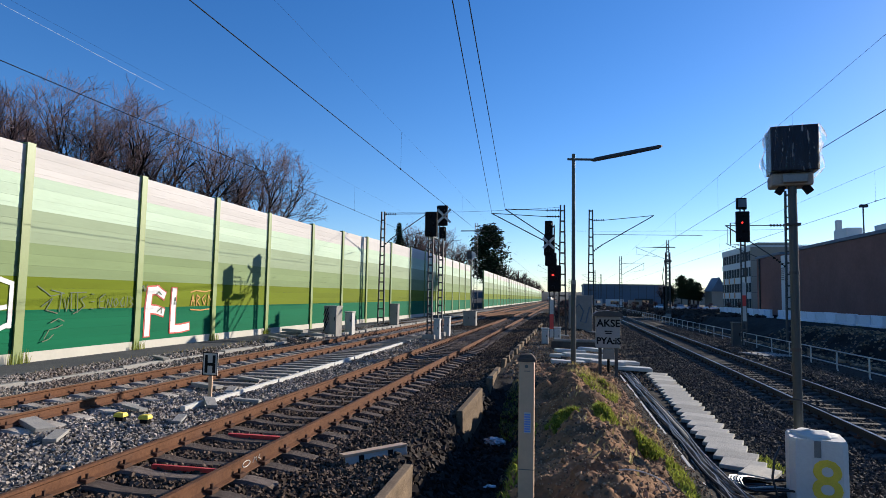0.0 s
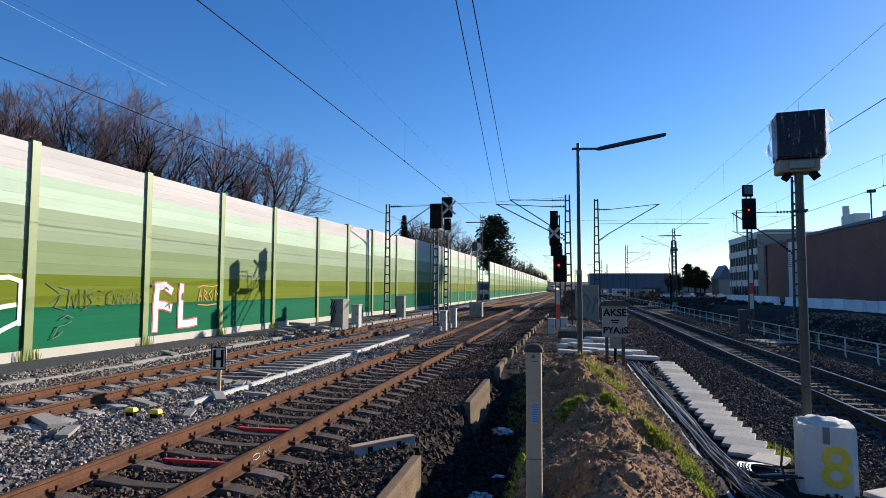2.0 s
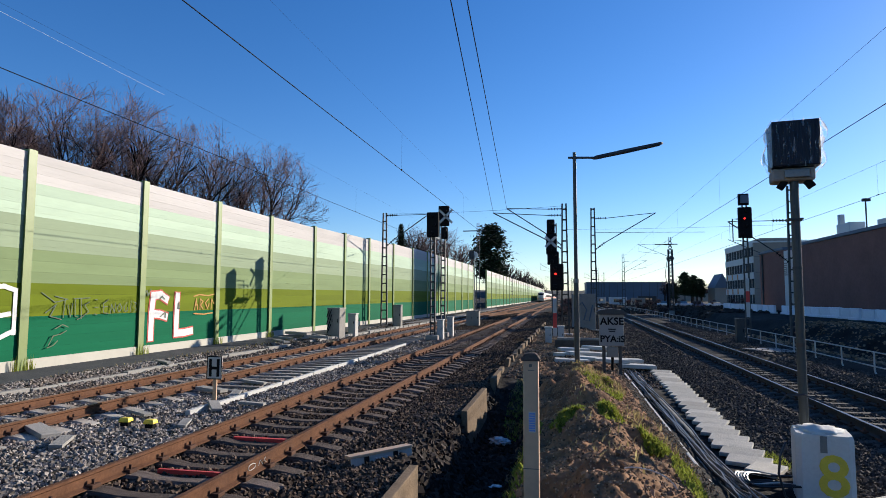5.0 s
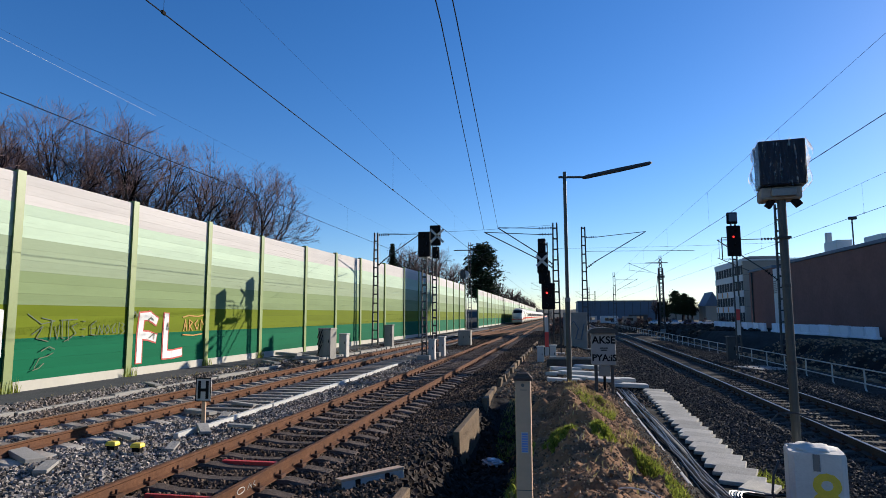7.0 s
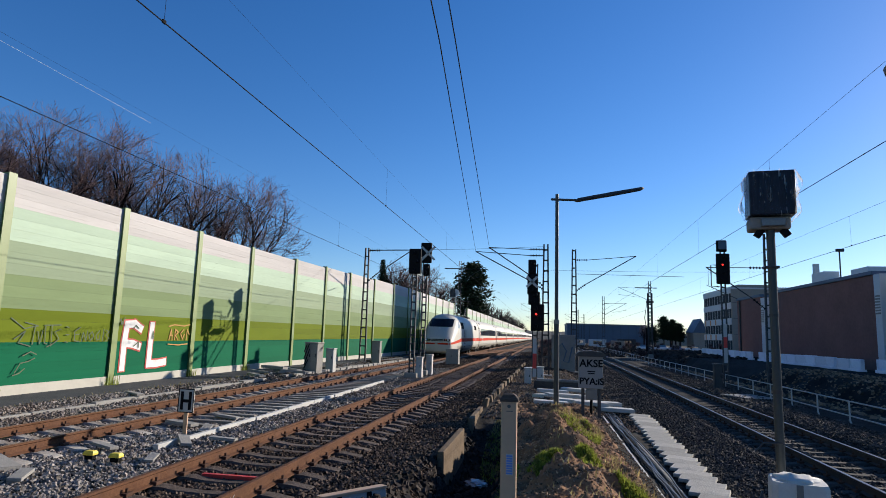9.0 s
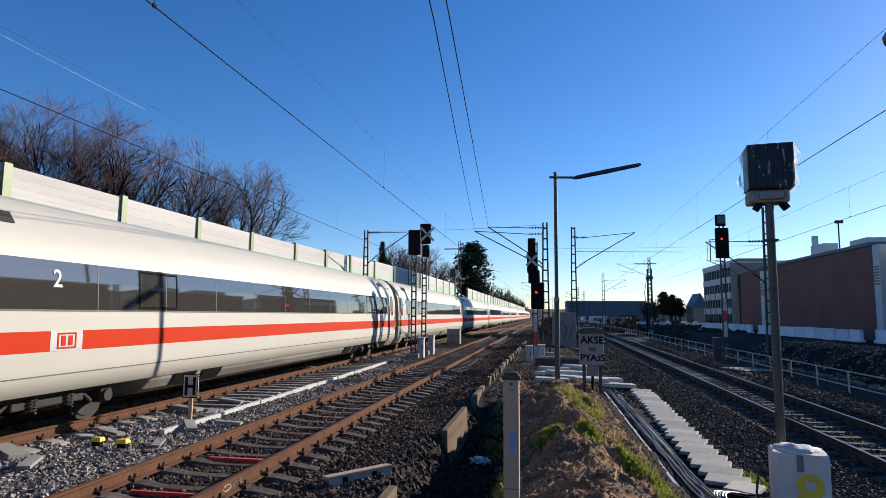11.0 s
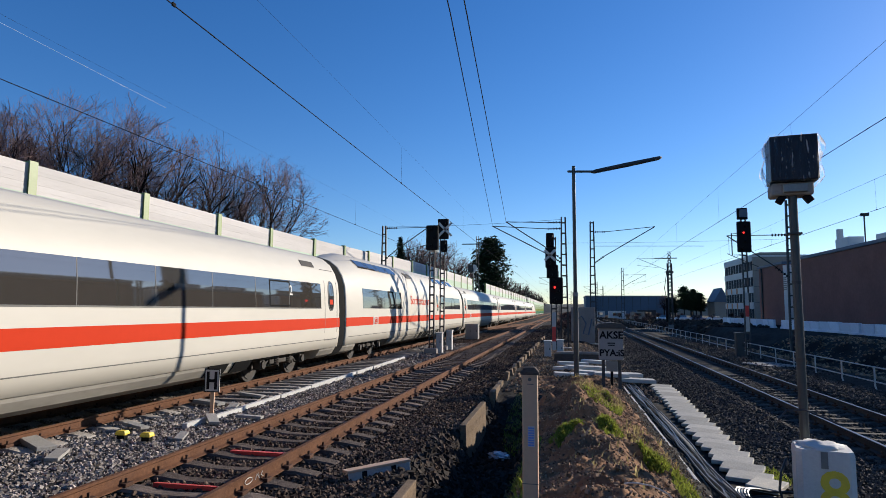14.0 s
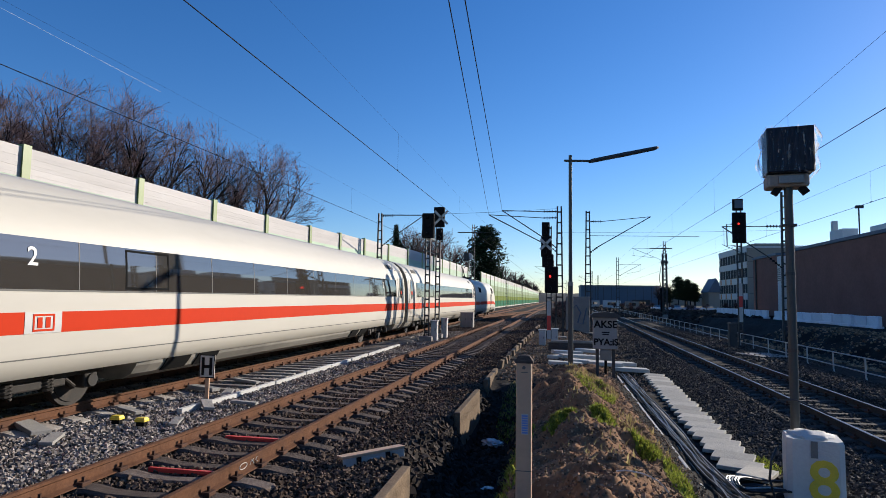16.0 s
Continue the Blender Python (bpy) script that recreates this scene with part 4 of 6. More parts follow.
for x, y, top, reach, label in ((17.5, 108.0, 12.1, -5.2, "dark tall overhead line mast with cross arm"), (10.2, 112.0, 9.6, 4.0, "distant lattice overhead line mast"),
                                (-13.1, 93.5, 13.4, 3.4, "tall overhead line mast in the barrier gap"), (-1.2, 128.0, 10.0, -3.8, "distant lattice overhead line mast"),
                                (8.5, 165.0, 9.5, -3.4, "distant lattice overhead line mast"), (-2.0, 190.0, 9.5, -3.8, "distant lattice overhead line mast"), (14.0, 230.0, 11.0, -5.0, "distant lattice overhead line mast"),
                                (-12.7, 150.0, 9.8, 3.2, "distant lattice overhead line mast"), (-12.7, 215.0, 9.8, 3.2, "distant lattice overhead line mast"), (3.0, 260.0, 10.0, -3.5, "distant lattice overhead line mast")):
    far_mast = lattice("catenary_mast", label, "mast", x, y, -0.4, top, 0.55, 0.3, G_MAST, 0.8)
    if top == 12.1:
        bm = bmesh.new()
        for k in range(18):
            z = 0.4 + 0.65 * k
            for side in (-1, 1):
                rod((-0.3 * side, -0.1, z), (0.3 * side, -0.1, z + 0.6), 0.05, n=5, bm=bm)
        part("cross_bracing", bm, M["mast"], far_mast)
        for side in (-0.34, 0.34):
            part("stiffener", box((side - 0.1, -0.14, 0.0), (side + 0.1, 0.14, 10.4), bevel=0.02), M["mast"], far_mast)
        part("weight_stack", rod((-0.62, -0.1, 0.6), (-0.62, -0.1, 4.6), 0.17, n=12), M["black"], far_mast, "dark round tensioning weights")
        part("tension_cable", tube([(-0.62, -0.1, 4.6), (-0.9, -0.1, 6.2), (-0.5, -0.1, 8.8)], 0.05), M["black"], far_mast)
        part("collar", box((-0.6, -0.25, 8.7), (0.6, 0.25, 9.1), bevel=0.04), M["mast"], far_mast)
    cantilever(far_mast, top - 0.9, top - 3.0, reach, top - 0.8, 1.2)
    if top > 12:
        part("cross_arm", box((-2.4, -0.05, top - 0.9), (1.2, 0.05, top - 0.75)), M["mast"], far_mast)


def signal_post(name, label, x, y, z0, heads, group="railway signals", cross=None, boards=(), lit=None):
    """A lattice signal post with its head boxes; heads are (dx, z0, z1, width)."""
    sg = thing(name, label, "railway signal", pose(x, y, z0), group)
    top = max(b for _, _, b, _ in heads) - z0 - 0.2
    part("foundation", box((-0.32, -0.3, -0.5), (0.32, 0.3, 0.1), bevel=0.03), M["concrete"], sg)
    for s in (-0.11, 0.11):
        part("upright", box((s - 0.03, -0.06, 0.0), (s + 0.03, 0.06, top)), M["mast"], sg)
    bm = bmesh.new()
    z = 0.3
    while z < top:
        box((-0.09, -0.05, z - 0.04), (0.09, 0.05, z + 0.04), bm)
        z += 0.42
    part("lattice", bm, M["mast"], sg, kind="stuff")
    for dx, a, b, w in heads:
        hd = part("signal_head", box((dx - w / 2, -0.12, a - z0), (dx + w / 2, 0.02, b - z0), bevel=0.05), M["black"], sg, "black signal head")
        part("head_case", box((dx - w / 2 + 0.06, 0.02, a - z0 + 0.08), (dx + w / 2 - 0.06, 0.17, b - z0 - 0.08), bevel=0.04), M["black"], hd)
        k = max(2, int((b - a) / 0.42))
        for i in range(k):
            zz = a - z0 + (i + 0.5) * (b - a) / k
            lens_x = dx + (0.12 if i % 2 else -0.12) * w
            hood = rod((lens_x, -0.26, zz), (lens_x, -0.12, zz), 0.085, 0.095, n=12)
            part("hood", hood, M["black"], hd)
        if lit == (dx, a, b, w):
            lx, lz = dx - 0.1 * w, a - z0 + 0.62 * (b - a)
            part("red_light", rod((lx, -0.285, lz), (lx, -0.13, lz), 0.05, n=14), M["lampred"], hd, "glowing red signal light")
    if cross:
        cx, cz, r = cross
        bm = bmesh.new()
        for a in (45, -45):
            box((-r, -0.012, -0.06), (r, 0.012, 0.06), bm, m=Matrix.Translation((cx, -0.31, cz - z0)) @ Matrix.Rotation(radians(a), 4, "Y"))
        part("cross_board", bm, M["white"], sg, "white diagonal cross board")
    for a, b, material in boards:
        part("mast_board", box((-0.09, -0.085, a - z0), (0.09, -0.065, b - z0)), M[material], sg)
    return sg


WR = ((0.9, 1.7, "white"), (1.7, 2.3, "red"), (2.3, 3.0, "white"))
s1 = signal_post("railway_signal", "black light signal on a grey lattice post between the tracks", -6.66, 30.75, -0.1, [(0.0, 5.03, 6.33, 0.64)])
cage = tube([(0.1, 0.2, 5.2), (0.1, 1.15, 5.2), (0.1, 1.15, 6.1), (0.1, 0.2, 6.1)], 0.028)
tube([(-0.25, 0.2, 5.2), (-0.25, 1.15, 5.2), (-0.25, 1.15, 5.75), (-0.25, 0.2, 5.75)], 0.022, bm=cage)
tube([(0.1, 1.15, 5.2), (-0.25, 1.15, 5.2)], 0.022, bm=cage)
box((-0.28, 0.2, 5.12), (0.13, 1.15, 5.16), cage)
part("service_cage", cage, M["galv"], s1)
s2 = signal_post("railway_signal", "black light signal with white cross board between the tracks", -6.62, 33.25, -0.1, [(0.05, 5.88, 7.03, 0.62), (0.1, 5.16, 5.83, 0.36)], cross=(0.2, 6.4, 0.52))
g3 = signal_post("railway_signal", "stacked black signal heads with white cross, red light lit", -0.48, 29.8, -0.35,
                 [(-0.15, 5.0, 5.7, 0.38), (-0.12, 4.0, 5.0, 0.52), (-0.05, 3.5, 4.15, 0.55), (0.12, 2.27, 3.55, 0.64)], cross=(-0.15, 4.6, 0.36), boards=((0.0, 0.5, "white"), (0.5, 1.2, "red"), (1.2, 1.9, "white")),
                 lit=(0.12, 2.27, 3.55, 0.64))
EYE_SCALE = 1.15  # scaled about the eye: same in view, its shadow falls further along the train
g3.location = (-0.48 * EYE_SCALE, 29.8 * EYE_SCALE, 1.965 - 2.315 * EYE_SCALE)
g3.scale = (EYE_SCALE, EYE_SCALE, EYE_SCALE)
s4 = signal_post("railway_signal", "black signal with red light beside the fence", 9.72, 35.8, -0.74, [(0.0, 5.2, 6.9, 0.72), (-0.05, 7.0, 7.65, 0.56)], boards=WR, lit=(0.0, 5.2, 6.9, 0.72))
part("indicator_glass", box((-0.26, -0.290, 7.85), (0.16, -0.262, 8.29), bevel=0.004), M["bluehall"], s4)
part("side_bracket", tube([(-0.36, 0, 7.0), (-0.62, 0, 7.0), (-0.62, 0, 5.8), (-0.2, 0, 5.8)], 0.03), M["mast"], s4)
disc = thing("disc_signal", "round signal disc on a pole seen from behind", "railway signal", pose(-12.0, 82.0, 0))
part("pole", rod((0, 0, -0.3), (0, 0, 7.6), 0.07), M["galv"], disc)
part("disc", rod((0, -0.04, 7.6), (0, 0.04, 7.6), 0.5, n=24), M["white"], disc)
part("box", box((-0.75, -0.2, 7.0), (-0.05, 0.2, 8.1), bevel=0.05), M["mast"], disc)

lamp = thing("street_lamp", "tall grey lamp post with long slanted fluorescent head", "lamp", pose(0.35, 19.4, -0.34))
lamp.scale = (1.055, 1.055, 1.055)
part("pole", loft([[(r * math.cos(a), r * math.sin(a), z) for a in np.linspace(0, 2 * math.pi, 13)[:-1]] for r, z in ((0.075, -0.3), (0.075, 2.6), (0.055, 2.7), (0.05, 6.5))]), M["polegrey"], lamp)
part("collar", rod((0, 0, 2.6), (0, 0, 2.72), 0.085, n=12), M["galv"], lamp)
AX, AY = 0.846, 0.534  # arm direction fitted to the lamp's outline in view and its shadow
part("arm", tube([(-0.2 * AX, -0.2 * AY, 6.32), (0.95 * AX, 0.95 * AY, 6.42)], 0.035), M["polegrey"], lamp)
bm = loft([[((0.66 + k * 2.62) * AX - y * wy * AY, (0.66 + k * 2.62) * AY + y * wy * AX, 6.38 + 0.70 * k + z * wz) for y, z in ((-1, 0), (-0.8, -0.7), (0, -1), (0.8, -0.7), (1, 0), (0.7, 0.8), (0, 1), (-0.7, 0.8))] for k, wy, wz in ((0, 0.05, 0.03), (0.04, 0.12, 0.065), (0.5, 0.13, 0.075), (0.96, 0.12, 0.065), (1.0, 0.06, 0.03))])
hd = part("head", bm, M["mast"], lamp, "long slanted lamp head")

# wrapped box on a pole, held by a concrete block
bx = thing("wrapped_camera_box", "dark box wrapped in clear film on a tall grey pole", "equipment box", pose(3.0, 8.75, -0.42, 0, 0, -9))
part("pole", rod((0, 0, 0.0), (0, 0, 4.15), 0.056, 0.054, 16), M["polegrey"], bx)
part("pole_band", rod((0, 0, 2.75), (0, 0, 2.79), 0.060, n=16), M["mast"], bx)
part("pole_band", rod((0, 0, 1.75), (0, 0, 1.80), 0.060, n=16), M["mast"], bx)
case = part("case", box((-0.27, -0.2, 4.10), (0.29, 0.24, 4.70), bevel=0.015), M["navycase"], bx, "dark blue-black equipment case")
part("case_back", box((-0.26, -0.1, 3.92), (0.24, 0.25, 4.09), bevel=0.03), M["concrete"], case)
part("case_plate", box((-0.13, -0.16, 3.95), (0.16, -0.1, 4.06), bevel=0.01), M["galv"], case)
for s in (-0.14, 0.18):
    part("strut", box((-0.045, -0.05, -0.06), (0.045, 0.05, 0.06), bevel=0.01, m=Matrix.Translation((s, 0, 3.88)) @ Matrix.Rotation(radians(35 if s < 0 else -35), 4, "Y")), M["black"], case)
bm = bmesh.new()
rf5 = random.Random(5)
cols = [[bm.verts.new((-0.275 + 0.57 * i / 22, -0.212 - 0.012 * rf5.random() - 0.012 * (i % 2), 4.07 + 0.64 * j / 8 + 0.01 * rf5.random())) for j in range(9)] for i in range(23)]
for ca, cb_ in zip(cols[:-1], cols[1:]):
    for j in range(8):
        bm.faces.new((ca[j], cb_[j], cb_[j + 1], ca[j + 1]))
part("front_film", bm, M["creasedfilm"], case, "creased clear film over the front", smooth=True)
for s in (-1, 1):
    pts = []
    for k in np.linspace(0, 1, 9):
        bulge = 0.10 * math.sin(math.pi * k) ** 0.6
        pts.append([((0.285 if s > 0 else -0.265) * 1.0 * s * s * (1) + s * (0.012 + bulge * (0.6 + 0.4 * math.sin(9 * k + s))), y, 4.05 + 0.66 * k) for y in (-0.19, 0.0, 0.22)])
    bm = bmesh.new()
    vs = [[bm.verts.new(p) for p in r] for r in pts]
    for a, b in zip(vs[:-1], vs[1:]):
        for i in range(2):
            bm.faces.new((a[i], a[i + 1], b[i + 1], b[i]))
    g = bmesh.ops.extrude_face_region(bm, geom=bm.faces[:])
    bmesh.ops.translate(bm, vec=(-0.01 * s, 0, 0), verts=[v for v in g["geom"] if isinstance(v, bmesh.types.BMVert)])
    part("film", bm, M["clearfilm"], case, "loose clear wrapping film", smooth=True)
part("pole_clamp", box((-0.10, -0.08, 3.40), (0.08, 0.08, 3.425)), M["mast"], bx)

blk = thing("concrete_block", "white wrapped concrete block with yellow painted numeral", "block", pose(3.0, 8.22, -0.47, 0, 0, -13))
rings = []
for k, z in enumerate((0.0, 0.04, 0.45, 0.80, 0.84)):
    w = 0.30 if 0 < k < 4 else 0.285
    r = []
    for a in np.linspace(0, 2 * math.pi, 29)[:-1]:
        c, s = math.cos(a), math.sin(a)
        f = 1 / max(abs(c), abs(s))
        f = min(f, 1.408)
        wob = 1 + 0.008 * math.sin(5 * a + 3 * z)
        r.append((w * c * f * wob, 0.27 * s * f * wob, z))
    rings.append(r)
body = part("block_body", loft(rings), M["paintwhite"], blk)
lump = bmesh.new()
bmesh.ops.create_icosphere(lump, subdivisions=3, radius=1)
for v in lump.verts:
    n = noise.noise(v.co * 2.3) * 0.35
    v.co = Vector((v.co.x * 0.24 * (1 + n) - 0.02, v.co.y * 0.22 * (1 + n), 0.84 + max(-0.05, v.co.z * 0.06 * (1 + 2 * n))))
part("crumpled_wrap", lump, M["paintwhite"], blk, "crumpled white film on top", smooth=True)
lettering("8", 0.66, M["yellow"], body, Matrix.Translation((-0.09, -0.276, 0.16)) @ Matrix.Rotation(radians(90), 4, "X"), 0.003, 0.010)
part("strap", box((-0.05, -0.284, 0.64), (0.02, -0.274, 0.83)), M["galv"], blk)
hoop = thing("cable", "black cable loop hanging beside the concrete block", "cable")
part("loop", tube([(2.55, 8.05, 0.25 + 0.0), (2.47, 8.0, 0.1), (2.44, 7.98, -0.1), (2.50, 7.98, -0.35), (2.6, 7.95, -0.43)], 0.014), M["cable"], hoop)
part("loop", tube([(2.66, 8.62, 0.60), (2.75, 8.6, 0.72), (2.95, 8.55, 0.74), (3.15, 8.5, 0.66), (3.28, 8.4, 0.6)], 0.012), M["cable"], hoop)

# ---- overhead wires ----
def wire(label, pts, r=0.011, sag=0.0):
    w = thing("overhead_wire", label, "wire", group="overhead wires")
    out = []
    for a, b in zip(pts[:-1], pts[1:]):
        for k in range(8):
            f = k / 8
            p = Vector(a).lerp(Vector(b), f)
            p.z -= sag * 4 * f * (1 - f)
            out.append(tuple(p))
    out.append(pts[-1])
    part("strand", tube(out, r, 5), M["wire"], w)
    return w


def catenary(x0, x1, zc, zm, y0, y1, droppers, label, rc=0.0085, rm=0.0018):
    fx = lambda y: x0 + (x1 - x0) * (y - y0) / (y1 - y0)
    c = wire(label, [(x0, y0, zc), (x1, y1, zc)], rc)
    m = wire("thin carrying cable above a contact wire", [(x0, y0, zm), (x1, y1, zm)], rm)
    for y in droppers:
        part("dropper", tube([(fx(y), y, zc), (fx(y), y, zm)], 0.0028, 4), M["wire"], m)
        part("clamp", box((fx(y) - 0.012, y - 0.03, zc - 0.012), (fx(y) + 0.012, y + 0.03, zc + 0.03)), M["wire"], c)


catenary(NEAR_X - 0.1, NEAR_X - 0.1, 5.62, 6.72, -30, 420, (6.3, 16.9, 28, 39, 50), "taut contact wire over the middle track")
catenary(FAR_X, FAR_X, 5.76, 6.85, -30, 420, (15, 26, 37, 48, 58), "taut contact wire over the barrier side track")
catenary(right_x(-30), right_x(300), 5.7, 7.15, -30, 300, (11, 18, 27, 38, 50), "taut contact wire over the track beside the cutting", 0.009, 0.004)
catenary(right_x(-30) + 4.6, right_x(300) + 4.6, 5.6, 6.7, -30, 300, (14, 24, 36, 48), "taut contact wire beyond the fence", 0.009, 0.005)
wire("slack anchor wire sloping to a bracket", [(-0.72, -2, 5.7), (-1.5, 8, 6.07), (-4.13, 36, 7.0)], 0.009)
wire("slack anchor wire sloping to a bracket", [(-0.60, -2, 5.7), (-1.27, 8, 6.05), (-3.33, 36, 7.25)], 0.009)
wire("thin cross wire between masts", [(-12.2, 41, 7.75), (-0.1, 36.2, 7.3)], 0.008, 0.1)
wire("thin cross wire between masts", [(0.1, 36.2, 5.9), (12.0, 36.2, 5.95)], 0.006, 0.05)

# ---- cabinets, signs and small gear ----
def cabinet(label, x, y, z, w, d, h, material="whiteconc", roof=True, doors=2, turn=0):
    c = thing("trackside_cabinet", label, "cabinet", pose(x, y, z, 0, 0, turn), "trackside cabinets")
    part("body", box((-w / 2, -d / 2, -0.25), (w / 2, d / 2, h), bevel=0.02), M[material], c)
    if roof:
        part("roof", box((-w / 2 - 0.03, -d / 2 - 0.03, h - 0.01), (w / 2 + 0.03, d / 2 + 0.03, h + 0.05), bevel=0.015), M[material], c)
    for i in range(doors):
        a = -w / 2 + 0.03 + i * (w - 0.06) / doors
        dr = part("door", box((a + 0.01, -d / 2 - 0.018, 0.08), (a + (w - 0.06) / doors - 0.01, -d / 2 - 0.002, h - 0.06), bevel=0.006), M[material], c)
        part("handle", box((a + (w - 0.06) / doors - 0.07, -d / 2 - 0.04, h * 0.5), (a + (w - 0.06) / doors - 0.04, -d / 2 - 0.018, h * 0.62)), M["rubber"], dr)
    return c


cab = cabinet("pale trackside cabinet with black graffiti scrawl", -11.55, 29.9, -0.05, 0.66, 0.85, 1.38, "concrete")
cabinet("small pale cabinet beside a larger one", -11.35, 31.9, 0.0, 0.42, 0.5, 1.0, doors=1)
cabinet("pale upright cabinet at the barrier foot", -11.3, 40.8, -0.1, 0.55, 0.5, 1.45, "concrete", doors=1)
cabinet("pale low cabinet between the tracks", -6.85, 46.2, -0.2, 0.95, 0.8, 1.05, "concrete")
cabinet("small white cabinet at a signal foot", -6.32, 31.1, -0.2, 0.32, 0.4, 0.95, doors=1)
cabinet("small white cabinet at a signal foot", -6.28, 33.7, -0.2, 0.32, 0.4, 1.0, doors=1)
cabinet("white cabinet at a signal foot", -0.78, 29.6, -0.25, 0.32, 0.4, 0.75, doors=1)
cabinet("white cabinet at a signal foot", -0.2, 29.7, -0.25, 0.30, 0.4, 0.8, doors=1)
cabinet("dark grey cabinet beside a red light signal", 9.2, 35.5, -0.55, 0.4, 0.4, 1.35, "mast", doors=1)
gb = cabinet("grey concrete relay hut covered in graffiti", 1.28, 44.5, -0.3, 1.6, 1.6, 2.45, "concrete", doors=1)
bm = tube([(-0.6, -0.84, 0.8), (-0.4, -0.84, 1.6), (-0.1, -0.84, 1.9), (0.2, -0.84, 1.4), (0.0, -0.84, 0.7), (0.35, -0.84, 0.6), (0.6, -0.84, 1.7)], 0.05)
part("scrawl", bm, M["bluehall"], gb)
bm = bmesh.new()
for a, b, c, d in ((-0.33, 0.6, -0.08, 1.35), (-0.3, 0.3, -0.05, 1.1), (-0.33, 0.95, -0.2, 1.3), (-0.3, 0.15, -0.1, 0.6)):
    tube([(a, -0.5, b), (c, -0.5, d)], 0.025, 5, bm)
part("scrawl", bm, M["black"], cab)

sg = thing("sign_cabinet", "white graffitied cabinet with rounded hood on two legs", "cabinet", pose(1.32, 18.6, -0.40))
part("body", box((-0.34, -0.16, 0.95), (0.34, 0.16, 1.86), bevel=0.015), M["signgrey"], sg)
bm = loft([[(x, y, z) for x, z in ((-0.42, 1.86), (-0.42, 1.93), (-0.3, 2.0), (0, 2.03), (0.3, 2.0), (0.42, 1.93), (0.42, 1.86))] for y in (-0.26, 0.22)])
part("hood", bm, M["mast"], sg, "dark rounded rain hood")
for s in (-0.22, 0.24):
    part("leg", box((s - 0.045, -0.05, -0.3), (s + 0.045, 0.05, 0.95), bevel=0.006), M["mast"], sg)
part("terminal_box", box((-0.14, -0.11, 0.62), (0.18, 0.08, 0.92), bevel=0.02), M["galv"], sg)
part("conduit", rod((0.02, 0, -0.3), (0.02, 0, 0.62), 0.04), M["rubber"], sg)
face = Matrix.Translation((0, -0.166, 0)) @ Matrix.Rotation(radians(90), 4, "X")
lettering("AKSE", 0.29, M["black"], sg, face @ Matrix.Translation((-0.32, 1.57, 0)), 0.003, 0.008)
lettering("PYA:iS", 0.26, M["black"], sg, face @ Matrix.Translation((-0.33, 1.07, 0)), 0.003, 0.008)
part("bars", box((-0.1, -0.17, 1.42), (0.12, -0.163, 1.45), box((-0.08, -0.17, 1.36), (0.1, -0.163, 1.39))), M["black"], sg)

mk = thing("marker_post", "beige plastic cable marker post with blue sticker", "post", pose(-0.275, 5.0, 0.0))
part("shaft", box((-0.062, -0.05, -0.3), (0.062, 0.05, 1.46), bevel=0.012), M["beige"], mk)
bm = loft([[(x, y, z) for x, y in ((-w, -d), (w, -d), (w, d), (-w, d))] for w, d, z in ((0.072, 0.06, 1.455), (0.072, 0.06, 1.475), (0.045, 0.045, 1.51), (0.02, 0.02, 1.52))])
part("cap", bm, M["darksleeper"], mk, "sloped dark brown cap")
st = part("sticker", box((-0.018, -0.053, 0.90), (0.036, -0.0505, 1.06)), M["white"], mk, "white sticker with blue bars")
for i in range(8):
    part("printed_bar", box((-0.014, -0.0545, 0.908 + i * 0.0185), (0.032, -0.053, 0.920 + i * 0.0185)), M["blue"], st)
part("joint_line", box((-0.0625, -0.0515, 0.615), (0.0625, -0.0495, 0.621)), M["seam"], mk)
part("printed_bar", box((-0.02, -0.0515, 1.38), (0.03, -0.0495, 1.386)), M["seam"], mk)
part("round_mark", rod((0, -0.052, 1.42), (0, -0.049, 1.42), 0.014, n=12), M["seam"], mk)

hs = thing("stop_board", "grey board with black letter H on a post", "sign", pose(-6.94, 11.3, -0.18))
part("board", box((-0.165, -0.012, 0.48), (0.165, 0.012, 0.93), bevel=0.006), M["white"], hs)
part("post", box((-0.04, 0.014, -0.3), (0.04, 0.05, 0.75), bevel=0.005), M["beige"], hs)
part("letter", box((-0.075, -0.02, 0.67), (0.075, -0.013, 0.73), box((-0.115, -0.02, 0.53), (-0.055, -0.013, 0.88), box((0.055, -0.02, 0.53), (0.115, -0.013, 0.88)))), M["black"], hs)
part("rim", box((-0.168, -0.016, 0.475), (0.168, -0.0125, 0.493), box((-0.168, -0.016, 0.917), (0.168, -0.0125, 0.935), box((-0.168, -0.016, 0.495), (-0.15, -0.0125, 0.915), box((0.15, -0.016, 0.495), (0.168, -0.0125, 0.915))))), M["black"], hs)

for x, y in ((-7.22, 9.15), (-6.72, 9.10)):
    ym = thing("track_magnet", "yellow trackside magnet housing on a grey foot", "track magnet", pose(x, y, -0.14, 0, 0, 4), "yellow magnets beside the rail")
    bm = loft([[(sx * w, sy * d, z) for sx, sy in ((-1, -1), (1, -1), (1, 1), (-1, 1))] for w, d, z in ((0.15, 0.12, 0.02), (0.15, 0.12, 0.07), (0.12, 0.09, 0.13), (0.05, 0.04, 0.14))])
    part("housing", bm, M["yellow"], ym)
    part("foot", box((-0.12, -0.09, -0.1), (0.12, 0.09, 0.02), bevel=0.01), M["rubber"], ym)
    ym.scale = (0.58, 0.58, 0.58)
    part("stem", rod((0.0, 0.05, -0.2), (0.0, 0.05, 0.0), 0.025), M["galv"], ym)

